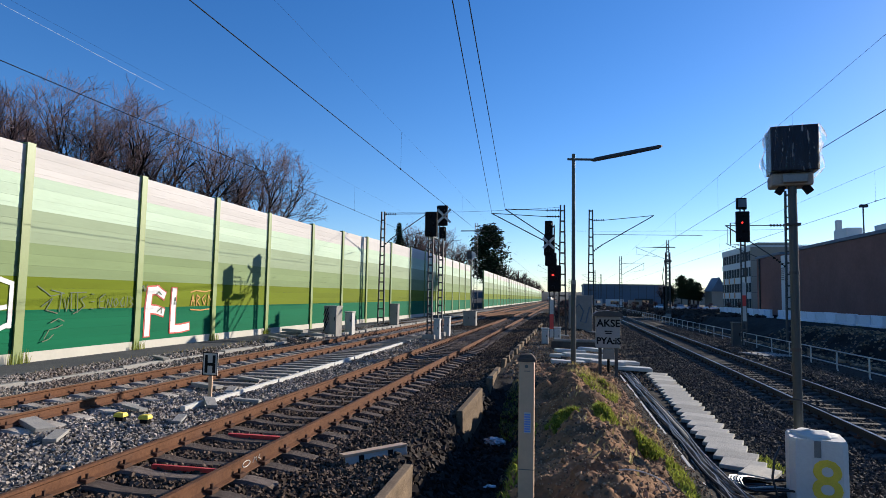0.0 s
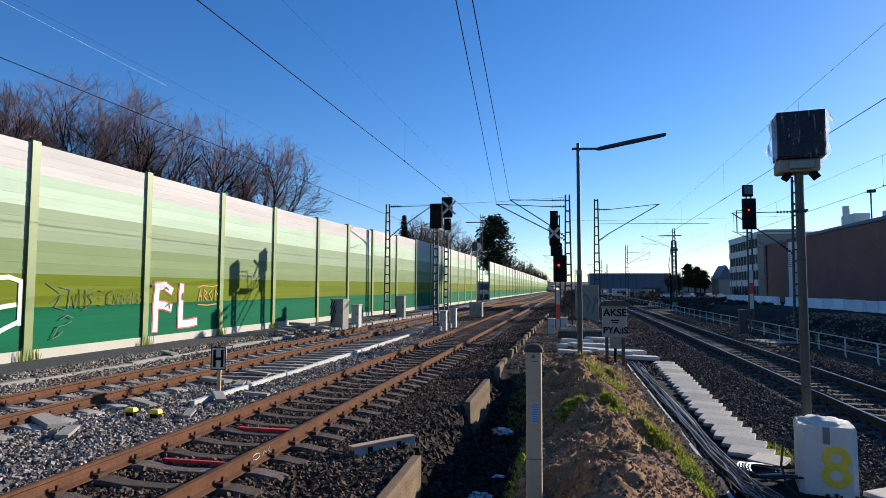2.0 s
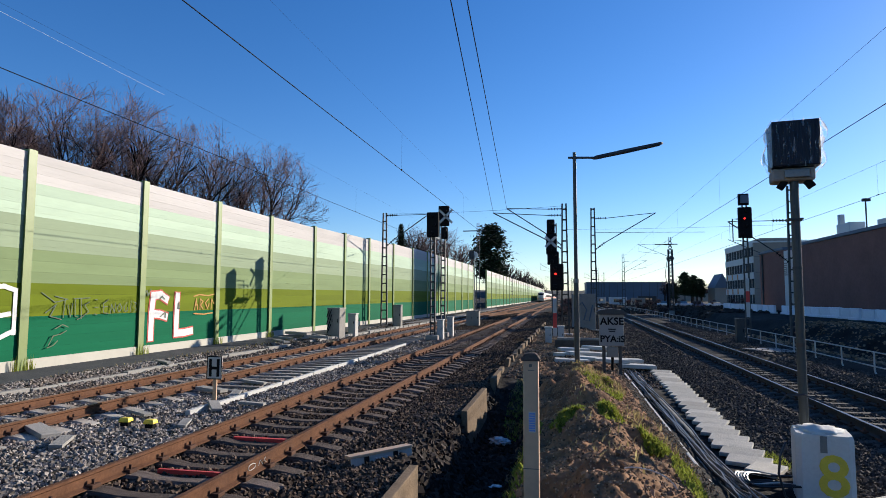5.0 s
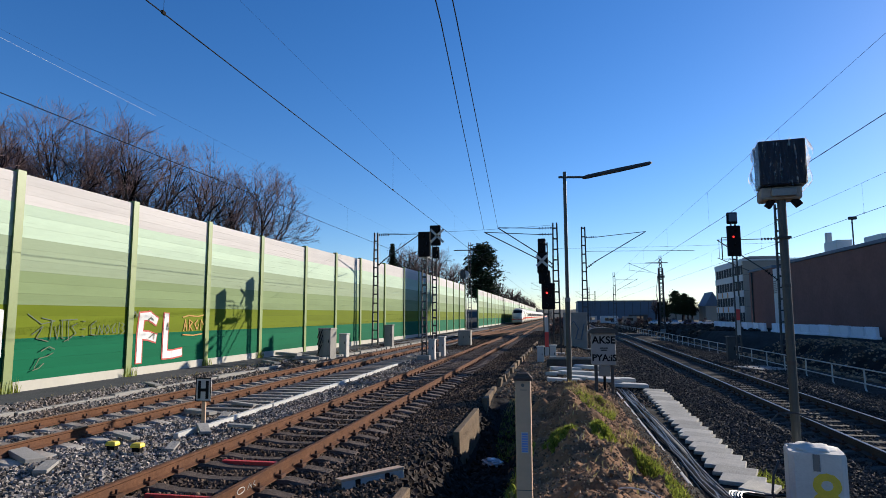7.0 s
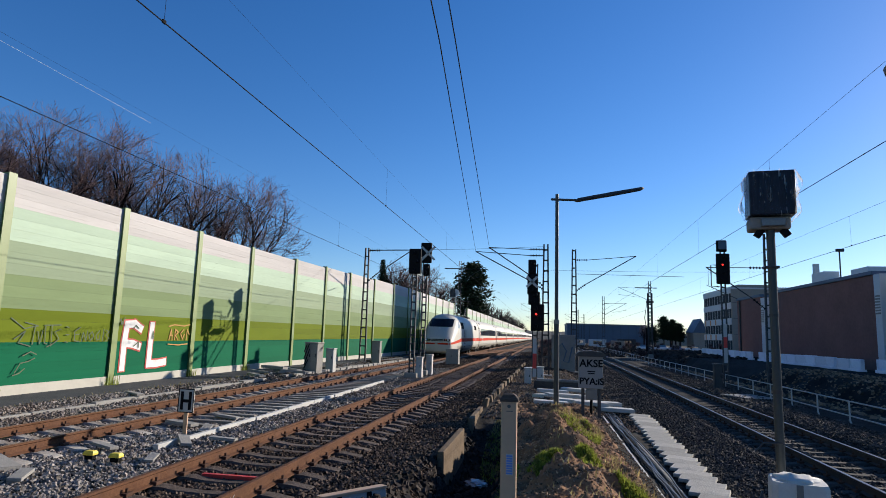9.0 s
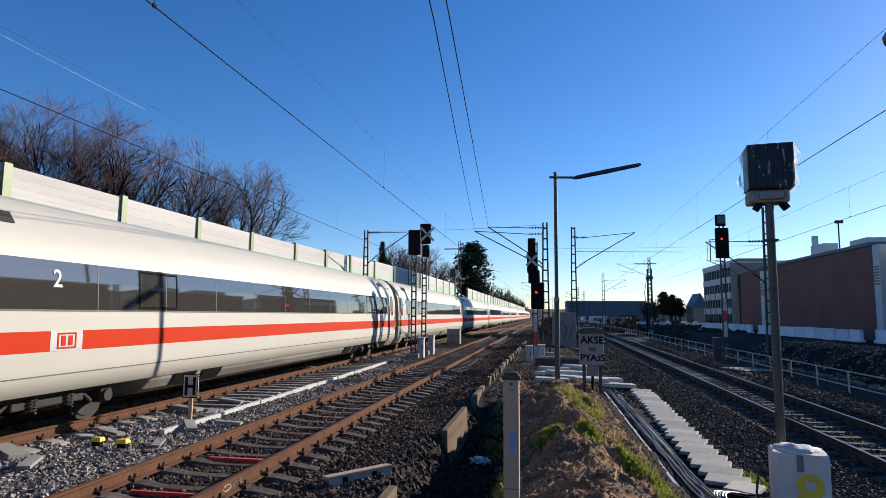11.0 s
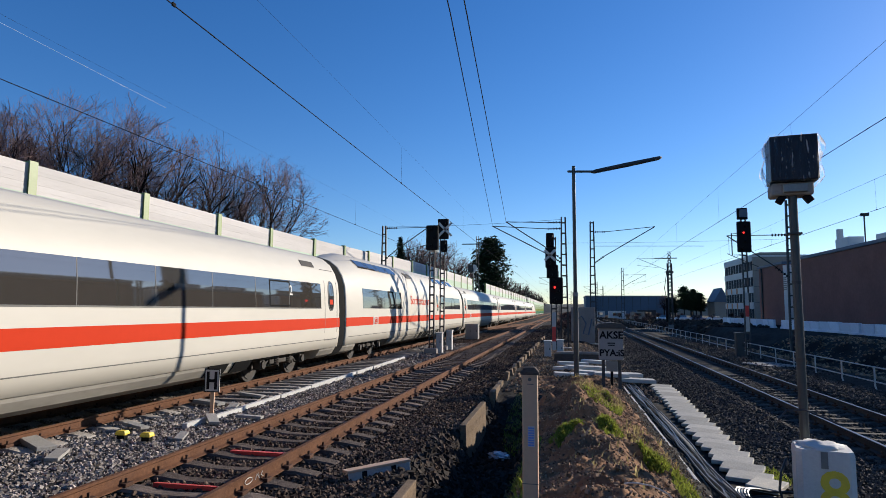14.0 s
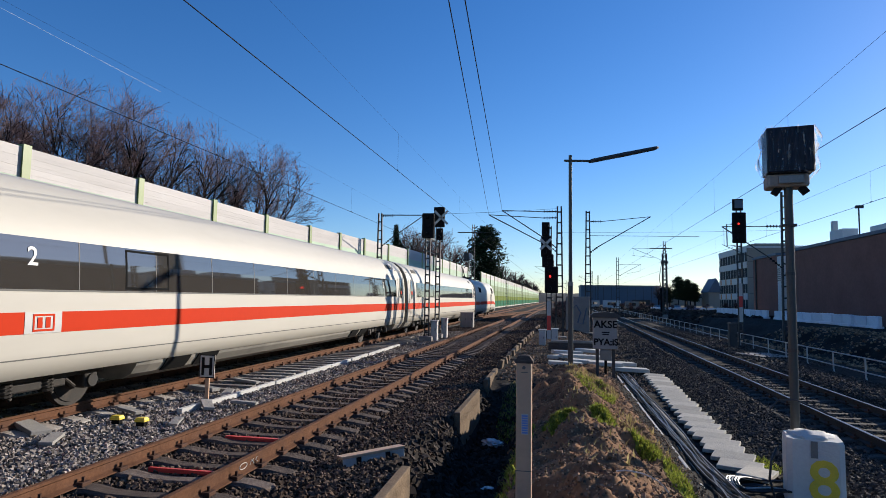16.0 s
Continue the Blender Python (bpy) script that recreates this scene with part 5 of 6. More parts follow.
# painted sleepers, chalk mark and the loose board
for y, w in ((7.0, 0.13), (8.75, 0.10)):
    rs = thing("painted_strip", "red paint strip on a wooden sleeper", "paint strip", pose(-4.45, y, -0.172))
    part("strip", box((-0.5, -0.135, -0.04), (0.45, -w + 0.04, 0.012), bevel=0.003), M["red"], rs)
qm = thing("paint_mark", "pale circle and strokes painted on the rail web", "paint mark", pose(-3.75 + 0.013, 6.95, -0.09))
bm = tube([(0.004, 0.09 * math.cos(a), 0.035 * math.sin(a)) for a in np.linspace(0, 2 * math.pi, 13)], 0.006, 5)
tube([(0.004, 0.16, -0.03), (0.004, 0.2, 0.03), (0.004, 0.26, -0.03), (0.004, 0.24, 0.03)], 0.006, 5, bm)
tube([(0.004, 0.34, 0.035), (0.004, 0.30, 0.0), (0.004, 0.36, -0.03)], 0.006, 5, bm)
part("strokes", bm, M["whiteconc"], qm)
bd = thing("loose_board", "pale topped board with clips lying on rubble beside the track", "board", pose(-2.4, 7.95, -0.155, -6, -3, 42))
plank = part("plank", box((-0.46, -0.02, 0.05), (0.46, 0.17, 0.085), bevel=0.005), M["beige"], bd, "pale wooden top")
part("face", box((-0.44, 0.0, -0.06), (0.45, 0.02, 0.049), bevel=0.004), M["tubing"], bd, "grey metal face")
for a in (-0.22, 0.2):
    part("clip", box((a - 0.035, -0.012, -0.045), (a + 0.035, -0.001, 0.045), bevel=0.004), M["black"], bd)
part("clip", box((-0.1, -0.008, -0.02), (0.12, -0.001, 0.01), bevel=0.003), M["white"], bd)
part("foot", box((-0.4, 0.03, -0.12), (-0.3, 0.15, 0.049)), M["darksleeper"], bd)
part("foot", box((0.3, 0.03, -0.12), (0.4, 0.15, 0.049)), M["darksleeper"], bd)

# ---- platform edging, troughs, slabs and duct ----
rnd = random.Random(11)
edge = thing("edging_row", "broken row of upright concrete edging stones beside a trench", "edging", kind="structure")
for y, length, tilt, top in ((5.95, 3.0, 2, 0.0), (12.55, 2.9, -3, 0.0), (16.8, 2.6, 4, 0.03), (19.4, 0.6, 25, 0.15), (20.8, 0.4, -30, 0.1), (22.3, 1.2, 5, 0.1), (24.0, 1.1, -4, 0.12),
                           (25.8, 1.2, 6, 0.1), (27.6, 1.1, 3, 0.1), (29.5, 1.3, -3, 0.12), (31.5, 1.3, 4, 0.1), (33.6, 1.3, 2, 0.1), (36, 1.5, -2, 0.1), (38.5, 1.5, 3, 0.1), (41, 1.6, 2, 0.1), (44, 1.6, -2, 0.1), (47, 1.7, 2, 0.1)):
    if length:
        bm = box((-0.06, -length / 2, -0.75), (0.06, length / 2, 0.0), bevel=0.015)
        ob = part("edging_stone", bm, M["dirtyconc"], edge)
        ob.matrix_basis = pose(-1.82 + 0.008 * max(0, y - 14) + rnd.uniform(-0.03, 0.03), y, top - 0.10, rnd.uniform(-3, 3), tilt * 0.35, rnd.uniform(-1, 1))
trough = thing("cable_trough", "pale narrow concrete trough lids between the tracks", "cable trough", kind="structure")
lid = to_mesh("lid", box((-0.05, -0.48, -0.2), (0.05, 0.48, 0.0), bevel=0.01), M["whiteconc"])
y = 10.7
while y < 27:
    share("lid", lid, pose(-6.8 - 0.018 * (y - 11) + rnd.uniform(-0.015, 0.015), y, -0.13 + rnd.uniform(-0.01, 0.01), 0, 0, 1.0 + rnd.uniform(-1, 1)), trough)
    y += 0.98
trough2 = thing("cable_trough", "grey concrete trough lids along the service path", "cable trough", kind="structure")
lid2 = to_mesh("lid", box((-0.16, -0.48, -0.25), (0.16, 0.48, 0.0), bevel=0.012), M["concrete"])
y = 5.0
while y < 70:
    if not 24 < y < 26:
        share("lid", lid2, pose(wall_x(y) + 2.35 + rnd.uniform(-0.03, 0.03), y, -0.05 + rnd.uniform(-0.02, 0.02), 0, 0, rnd.uniform(-2.5, 2.5)), trough2)
    y += 0.99
loose = to_mesh("loose_slab", box((-0.3, -0.5, -0.05), (0.3, 0.5, 0.05), bevel=0.012), M["concrete"])
for x, y, z, tilt, turn, sc in ((-11.6, 16.2, 0.03, 4, 70, 0.6), (-11.9, 24.4, 0.05, 3, 60, 0.9), (-12.3, 25.6, 0.1, 6, 95, 1.0), (-11.7, 26.3, 0.06, -5, 30, 0.9), (-11.4, 27.0, 0.08, 4, 110, 1.1), (-12.4, 27.2, 0.22, 2, 80, 1.2),
                                (-12.0, 28.0, 0.1, 5, 75, 1.2), (-8.15, 8.4, -0.16, 5, 65, 0.8), (-7.2, 7.8, -0.15, 4, 25, 0.5), (-6.6, 10.8, -0.13, 8, 40, 0.55), (-6.1, 11.3, -0.15, 4, 100, 0.5), (-7.0, 12.2, -0.14, 10, 15, 0.5), (-7.8, 12.6, -0.12, 3, 80, 0.7),
                                (-7.5, 14.0, -0.14, 5, 88, 0.6), (-8.6, 8.2, -0.1, 3, 10, 0.4), (-7.55, 9.9, -0.13, 5, 75, 0.5), (-6.3, 9.4, -0.16, 6, 20, 0.4)):
    ob = share("concrete_slab", loose, pose(x, y, z, tilt, tilt * 0.7, turn))
    ob.scale = (sc * 0.6, sc, sc)
    tagged(ob, "loose pale concrete slab lying on the ballast", "slab", "loose slabs")
# stacked slabs and timber beyond the lamp
heap_slab = to_mesh("heap_slab", box((-0.3, -0.5, -0.05), (0.3, 0.5, 0.05), bevel=0.012), M["whiteconc"])
for i, (x, y, z, turn) in enumerate(((0.2, 21.0, -0.15, 5), (0.9, 21.6, -0.13, -8), (1.5, 21.2, -0.14, 4), (0.6, 22.6, -0.05, 15), (1.4, 22.9, -0.1, -5), (2.0, 22.0, -0.2, 10), (0.1, 22.8, -0.1, 60), (2.3, 21.0, -0.28, 2), (0.3, 24.2, -0.05, 12), (1.2, 24.6, 0.0, -12))):
    ob = share("concrete_slab", heap_slab, pose(x, y, z, 2, 1, turn + 90))
    ob.scale = (1.0, 1.1, 1.2)
    tagged(ob, "pale concrete slab in a heap behind the lamp post", "slab", "slabs behind the lamp post")
tb = thing("timber_crib", "dark timber barrier across the old platform", "barrier", pose(0.55, 27.0, -0.2))
part("beam", box((-1.0, -0.12, 0.0), (1.1, 0.12, 0.32), bevel=0.02), M["darksleeper"], tb)
part("beam", box((-0.9, -0.1, 0.32), (1.15, 0.1, 0.42), bevel=0.02), M["sleeper"], tb)

walkway = thing("slab_walkway", "zigzag row of pale concrete duct lids on gravel", "walkway", kind="structure")
wl = to_mesh("slab", box((-0.29, -0.2, -0.06), (0.29, 0.2, 0.0), bevel=0.01), M["slabgrey"])
y = 9.6
while y < 20.5:
    share("slab", wl, pose(2.55 + 0.035 * (y - 9.8) + rnd.uniform(-0.03, 0.03), y, -0.335 + rnd.uniform(-0.012, 0.012), 3.5, 0, -24 + rnd.uniform(-5, 5)), walkway)
    y += 0.46
for x, y, turn, z in ((2.62, 9.05, 60, -0.30), (3.25, 8.9, 20, -0.33), (3.65, 8.0, 35, -0.36), (2.55, 7.3, 12, -0.36)):
    share("slab", wl, pose(x, y, z, 2, 1, turn), walkway)
duct = thing("cable_duct", "open concrete cable duct with pale rim", "cable duct", kind="structure")
bm = box((1.74, 4.0, -0.75), (1.79, 20.8, -0.345), bevel=0.008)
part("duct_wall", bm, M["whiteconc"], duct)
part("duct_wall", box((2.14, 8.9, -0.75), (2.19, 20.5, -0.40), bevel=0.008), M["concrete"], duct)
# black floor stands in for the shade down in the duct
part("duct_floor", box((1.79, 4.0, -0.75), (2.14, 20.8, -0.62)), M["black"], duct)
rc = random.Random(4)
for i in range(22):
    pts = []
    x = 1.82 + 0.3 * rc.random()
    for k in range(24):
        yy = 5.5 + 15 * k / 23
        x = min(2.12, max(1.82, x + rc.uniform(-0.035, 0.035)))
        spread = (rc.random() - 0.4) * 0.6 * max(0, (9.2 - yy) / 3)
        pts.append((x + max(-0.02, spread) + 0.002 * i, yy, -0.50 + 0.008 * i + rc.uniform(-0.01, 0.01) + 0.10 * max(0, (9.0 - yy) / 3)))
    cb = thing("cable", "black cable lying in the open duct", "cable", group="cables in the duct")
    part("strand", tube(pts, rc.choice((0.012, 0.016, 0.02)), 5), M["cable"], cb)
for i in range(5):
    cx, cy, r = 2.45 + 0.05 * i, 8.75 - 0.1 * i, 0.30 + 0.04 * i
    cb = thing("cable", "coiled black cable end beside the slabs", "cable", group="cables in the duct")
    part("strand", tube([(cx + r * math.cos(a), cy + 0.7 * r * math.sin(a), -0.36 + 0.02 * i + 0.03 * math.sin(3 * a)) for a in np.linspace(1.2, 5.6, 16)], 0.014, 5), M["cable"] if i != 2 else M["whiteconc"], cb)
hp = thing("cable", "thin pale cable arching out of the earth", "cable")
part("strand", tube([(0.55 + 0.22 * math.cos(a) * (1 if a > 1.5 else 1.6), 5.5, 0.33 + 0.20 * math.sin(a)) for a in np.linspace(0.2, math.pi + 0.2, 14)], 0.007, 5), M["whiteconc"], hp)

# ---- fence along the cutting ----
fence = thing("railing", "low galvanised tubular railing along the cutting", "railing", kind="structure")
fy = [11.9 + 2.45 * i for i in range(48)]
fz = -0.74


def fence_x(y):
    return 9.1 + 0.02 * y


post_me = to_mesh("post", tube([(0, 0, 1.0), (0, 0, 0.42), (0, -0.05, 0.34), (0, -0.45, 0.0), (0, -0.45, -0.3)], 0.027, 7), M["tubing"])
for y in fy:
    share("post", post_me, pose(fence_x(y), y, fz), fence)
for hz in (1.0, 0.55):
    for a, b in zip(fy[:-1], fy[1:]):
        part("rail_tube", tube([(fence_x(a), a, fz + hz), (fence_x(b), b, fz + hz)], 0.022, 7), M["tubing"], fence)
sl = share("concrete_slab", loose, pose(9.15, 30.2, -0.42, 0, 0, 20))
sl.scale = (2.6, 2.0, 0.8)
tagged(sl, "flat pale slab on gravel beside the railing", "slab", "loose slabs")

# ---- ballast, clods, grass ----
rng = np.random.default_rng(7)


def scatter(n, x0, x1, y0, y1, power=1.0):
    x = rng.uniform(x0, x1, n)
    y = y0 + (y1 - y0) * rng.random(n) ** power
    return x, y


def lay(n, x0, x1, y0, y1, s0, s1, power, keep=None, lift=0.0):
    x, y = scatter(n, x0, x1, y0, y1, power)
    z = ground_z(x, y) + lift + rng.normal(0, 0.012, n)
    size = rng.uniform(s0, s1, n)
    if keep is not None:
        k = keep(x, y)
        x, y, z, size = x[k], y[k], z[k], size[k]
    return np.stack([x, y, z], 1), size


def off_sleepers(x, y):
    """Keep stones clear of the middle track's sleeper tops."""
    phase = np.abs((y - 1.3 + 0.3) % 0.6 - 0.3)
    phase2 = np.abs((y - 3.3 + 0.3) % 0.6 - 0.3)
    return ~(((np.abs(x - NEAR_X) < 1.32) & (phase < 0.125)) | ((np.abs(x - FAR_X) < 1.32) & (phase2 < 0.125)))


def west(x, y):
    return off_sleepers(x, y) & (x < -5.85)


def east(x, y):
    return off_sleepers(x, y) & (x >= -5.85)


c1, z1 = lay(54000, -12.0, -5.3, 3.5, 16, 0.014, 0.036, 1.0, west, 0.012)
c2, z2 = lay(22000, -12.0, -5.3, 16, 40, 0.022, 0.042, 1.3, west)
c5, z5 = lay(16000, -12.0, -5.3, 40, 90, 0.035, 0.065, 1.3, west)
back_c, back_z = lay(24000, -12.0, -1.85, -16, 3.5, 0.025, 0.045, 1.0, off_sleepers, 0.01)
# distant stones join the darker brown ones to stand in for backlit shade
far_c, far_z = np.concatenate([c5, back_c]), np.concatenate([z5, back_z])
stones("ballast", np.concatenate([c1, c2]), np.concatenate([z1, z2]), rng, M["stone"], "grey-brown crushed stone ballast between the rails", "gravel")
c1, z1 = lay(40000, -6.2, -1.85, 3.5, 16, 0.014, 0.034, 1.0, east, 0.012)
c2, z2 = lay(16000, -6.2, -1.8, 16, 40, 0.022, 0.042, 1.3, east)
c5, z5 = lay(9000, -6.2, -1.6, 40, 90, 0.035, 0.065, 1.3, east)
stones("ballast", np.concatenate([c1, c2, c5, far_c]), np.concatenate([z1, z2, z5, far_z]), rng, M["brownstone"], "rust-brown stained ballast of the middle track, toned for shade in the distance", "gravel")
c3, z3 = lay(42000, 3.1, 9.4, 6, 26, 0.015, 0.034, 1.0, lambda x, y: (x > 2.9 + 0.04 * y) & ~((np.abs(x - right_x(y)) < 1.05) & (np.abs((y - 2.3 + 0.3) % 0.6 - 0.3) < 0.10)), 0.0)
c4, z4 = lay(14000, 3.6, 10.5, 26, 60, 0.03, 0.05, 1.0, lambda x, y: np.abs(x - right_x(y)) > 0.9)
stones("ballast", np.concatenate([c3, c4]), np.concatenate([z3, z4]), rng, M["shadestone"], "crushed stone ballast toned dark for the shaded track", "gravel")
g1, h1 = lay(26000, 2.9, 5.2, 6, 26, 0.010, 0.024, 1.3)
g2, h2 = lay(14000, 1.7, 5.0, 18, 46, 0.014, 0.034, 1.2)
g1, h1 = np.concatenate([g1, g2]), np.concatenate([h1, h2])
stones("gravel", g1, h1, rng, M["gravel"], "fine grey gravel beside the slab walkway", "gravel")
c1, z1 = lay(30000, -0.9, 1.75, 3.2, 18, 0.004, 0.014, 1.2)
c2, z2 = lay(260, -0.7, 1.6, 4, 18, 0.015, 0.04, 1.2)
c4, z4 = lay(9000, -1.6, 2.6, 17, 42, 0.012, 0.04, 1.3)
c5, z5 = lay(7000, 11.0, 24.0, 12, 60, 0.03, 0.11, 1.3)
stones("earth_clods", np.concatenate([c1, c2, c4, c5]), np.concatenate([z1, z2, z4, z5]), rng, M["clod"], "crumbled brown earth clods on the mound", "earth")
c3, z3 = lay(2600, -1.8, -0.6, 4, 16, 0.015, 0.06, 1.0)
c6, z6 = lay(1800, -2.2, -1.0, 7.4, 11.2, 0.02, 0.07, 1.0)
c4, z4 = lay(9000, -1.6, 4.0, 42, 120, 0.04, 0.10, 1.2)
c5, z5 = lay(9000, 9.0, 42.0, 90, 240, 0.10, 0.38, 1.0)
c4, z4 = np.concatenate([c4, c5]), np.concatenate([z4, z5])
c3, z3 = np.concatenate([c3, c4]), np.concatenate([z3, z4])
stones("rubble", np.concatenate([c3, c6]), np.concatenate([z3, z6]), rng, M["rubble"], "dark rubble in trench and yard, its colour holding the trench shade", "rubble")


def blades(name, label, patches, material, hgt):
    verts, faces = [], []
    for px, py, rx, ry, n in patches:
        for _ in range(n):
            a, r = rng.uniform(0, 2 * math.pi), math.sqrt(rng.random())
            x, y = px + rx * r * math.cos(a), py + ry * r * math.sin(a)
            z = float(ground_z(x, y)) - 0.01
            t = rng.uniform(0, 2 * math.pi)
            w, hh, lean = rng.uniform(0.007, 0.014), hgt * rng.uniform(0.4, 1.1), rng.uniform(0.02, 0.09)
            dx, dy = math.cos(t), math.sin(t)
            i = len(verts)
            verts += [(x - dy * w, y + dx * w, z), (x + dy * w, y - dx * w, z), (x + dx * lean * 0.4 + dy * w * 0.7, y + dy * lean * 0.4 - dx * w * 0.7, z + hh * 0.6), (x + dx * lean * 0.4 - dy * w * 0.7, y + dy * lean * 0.4 + dx * w * 0.7, z + hh * 0.6), (x + dx * lean, y + dy * lean, z + hh)]
            faces += [(i, i + 1, i + 2, i + 3), (i + 3, i + 2, i + 4)]
    raw(name, verts, faces, material, label=label, category="grass", kind="stuff")


blades("grass", "bright green spring grass tufts on the mound", [(0.02, 9.0, 0.24, 0.42, 3600), (0.62, 9.2, 0.16, 0.7, 2600), (1.05, 8.3, 0.2, 0.55, 2600), (0.75, 13.5, 0.4, 1.6, 3000), (-1.0, 14.5, 0.4, 1.8, 1800), (-0.75, 6.6, 0.3, 1.8, 2600), (1.35, 7.4, 0.15, 0.8, 900), (2.95, 9.9, 0.18, 0.5, 250), (-0.6, 9.0, 0.25, 1.5, 900)], M["grass"], 0.085)
blades("dry_grass", "dry straw-coloured grass on the mound", [(0.7, 14.5, 0.6, 2.0, 2200), (-1.0, 15.0, 0.4, 2.0, 1400), (0.5, 9.0, 0.6, 3.0, 200), (1.2, 9.6, 0.3, 1.6, 300), (-12.0, 20, 0.3, 8, 300)], M["drygrass"], 0.11)
blades("weeds", "dark weeds at the foot of barrier posts", [(-13.72, y + 0.0, 0.1, 0.35, 40) for y in (4.5, 9, 13.5, 18, 22.5, 27)], M["grass"], 0.4)
for x, y, sc in ((-1.25, 8.6, 1.0), (-1.05, 9.5, 0.7), (-1.3, 12.4, 1.2)):
    bm = bmesh.new()
    bmesh.ops.create_icosphere(bm, subdivisions=3, radius=0.16 * sc)
    for v in bm.verts:
        v.co *= 1 + 0.55 * noise.noise(v.co * 14)
        v.co.z *= 0.45
    ob = part("litter_bag", bm, M["film"], None, "crumpled pale plastic litter in the trench")
    ob.matrix_basis = pose(x, y, float(ground_z(x, y)) + 0.04)
    tagged(ob, category="litter", group="litter in the trench")


# ---- graffiti on the barrier ----
def sprayed(name, label, strokes, material, r=0.06, lift=0.07):
    """Painted strokes on the barrier, each a polyline of (y, z)."""
    g = thing(name, label, "graffiti")
    for st in strokes:
        bm = bmesh.new()
        for (y0, z0), (y1, z1) in zip(st[:-1], st[1:]):
            d = math.hypot(y1 - y0, z1 - z0)
            lift += 0.0012
            m = Matrix.Translation((wall_x((y0 + y1) / 2) + lift, (y0 + y1) / 2, (z0 + z1) / 2)) @ Matrix.Rotation(math.atan2(z1 - z0, y1 - y0), 4, "X")
            box((-0.004, -d / 2 - r * 0.7, -r), (0.004, d / 2 + r * 0.7, r), bm, m=m)
        part("stroke", bm, M[material], g)
    return g


F = [[(18.55, 0.52), (18.55, 1.35), (18.62, 2.0)], [(18.62, 1.98), (19.0, 2.0), (19.35, 1.84)], [(18.6, 1.36), (19.0, 1.32), (19.32, 1.24)]]
L = [[(19.95, 2.0), (19.92, 1.3), (19.92, 0.60)], [(19.9, 0.62), (20.4, 0.62), (20.85, 0.66)]]
M["sprayred"] = mat("red_spray_paint", (0.42, 0.06, 0.04), 0.7, var=0.3, scale=6)
M["spraywhite"] = mat("white_spray_paint", (0.624, 0.616, 0.592), 0.7, var=0.12, scale=5, dirt=(0.45, 0.42, 0.40), dscale=3)
M["sprayorange"] = mat("orange_spray_paint", (0.40, 0.20, 0.03), 0.7, var=0.3, scale=6)
M["spraydark"] = mat("dark_marker", (0.07, 0.10, 0.05), 0.7, var=0.3, scale=6)
sprayed("graffiti", "red outline of large sprayed letters on the barrier", F + L, "sprayred", 0.175, 0.060)
sprayed("graffiti", "large white sprayed letters F and L on the barrier", F + L, "spraywhite", 0.125, 0.070)
sprayed("graffiti", "small dark scribble over sprayed letters", [[(18.1, 1.95), (18.25, 2.15), (18.3, 1.95), (18.45, 2.2)], [(18.15, 2.15), (18.4, 2.0)], [(18.9, 1.85), (19.05, 1.95), (19.2, 1.85)], [(19.0, 1.25), (19.25, 1.4), (19.25, 1.2)], [(19.95, 1.5), (20.0, 1.75), (20.05, 1.5)]], "spraydark", 0.016, 0.094)
sprayed("graffiti", "faint orange sprayed scribble on the barrier", [[(20.95, 1.95), (21.3, 2.02), (21.9, 1.98), (22.3, 2.04)], [(21.0, 1.45), (21.1, 1.85), (21.2, 1.45)], [(21.02, 1.62), (21.2, 1.62)], [(21.35, 1.45), (21.35, 1.85), (21.55, 1.75), (21.38, 1.62), (21.56, 1.45)],
         [(21.9, 1.85), (21.7, 1.7), (21.85, 1.48), (21.95, 1.66)], [(22.1, 1.45), (22.12, 1.85), (22.28, 1.66)], [(20.95, 1.3), (21.6, 1.26), (22.2, 1.3)]], "sprayorange", 0.022)
tag = [[(14.05, 2.05), (14.5, 1.78), (14.95, 1.86), (14.5, 1.95)], [(14.2, 1.5), (14.55, 1.72), (14.35, 1.4), (14.75, 1.3)], [(14.85, 1.88), (14.8, 1.35)], [(14.95, 1.7), (15.05, 1.36), (15.12, 1.75)],
       [(15.2, 1.85), (15.22, 1.38), (15.3, 1.36)], [(15.15, 1.88), (15.75, 1.9)], [(15.42, 1.88), (15.45, 1.3)], [(15.75, 1.78), (15.55, 1.7), (15.72, 1.5), (15.5, 1.36), (15.3, 1.28)],
       [(15.95, 1.85), (16.05, 1.84)], [(15.95, 1.62), (16.08, 1.62)], [(15.95, 1.42), (16.05, 1.4)],
       [(16.5, 1.85), (16.28, 1.72), (16.3, 1.45), (16.5, 1.42)], [(16.3, 1.62), (16.46, 1.64)], [(16.58, 1.42), (16.62, 1.7), (16.75, 1.45), (16.8, 1.74)],
       [(16.98, 1.72), (16.86, 1.6), (16.95, 1.45), (17.08, 1.58), (16.98, 1.72)], [(17.3, 1.76), (17.16, 1.6), (17.22, 1.46), (17.34, 1.5), (17.32, 1.6)], [(17.48, 1.8), (17.45, 1.45)],
       [(17.58, 1.78), (17.72, 1.72), (17.6, 1.62), (17.74, 1.52), (17.58, 1.42)],
       [(14.5, 1.05), (14.75, 1.16), (14.95, 1.08)], [(14.3, 0.62), (14.45, 0.86), (14.7, 0.9), (14.9, 0.98)], [(14.25, 0.55), (14.45, 0.6), (14.6, 0.72)]]
sprayed("graffiti", "dark thin sprayed scrawl on the olive band", tag, "spraydark", 0.013)
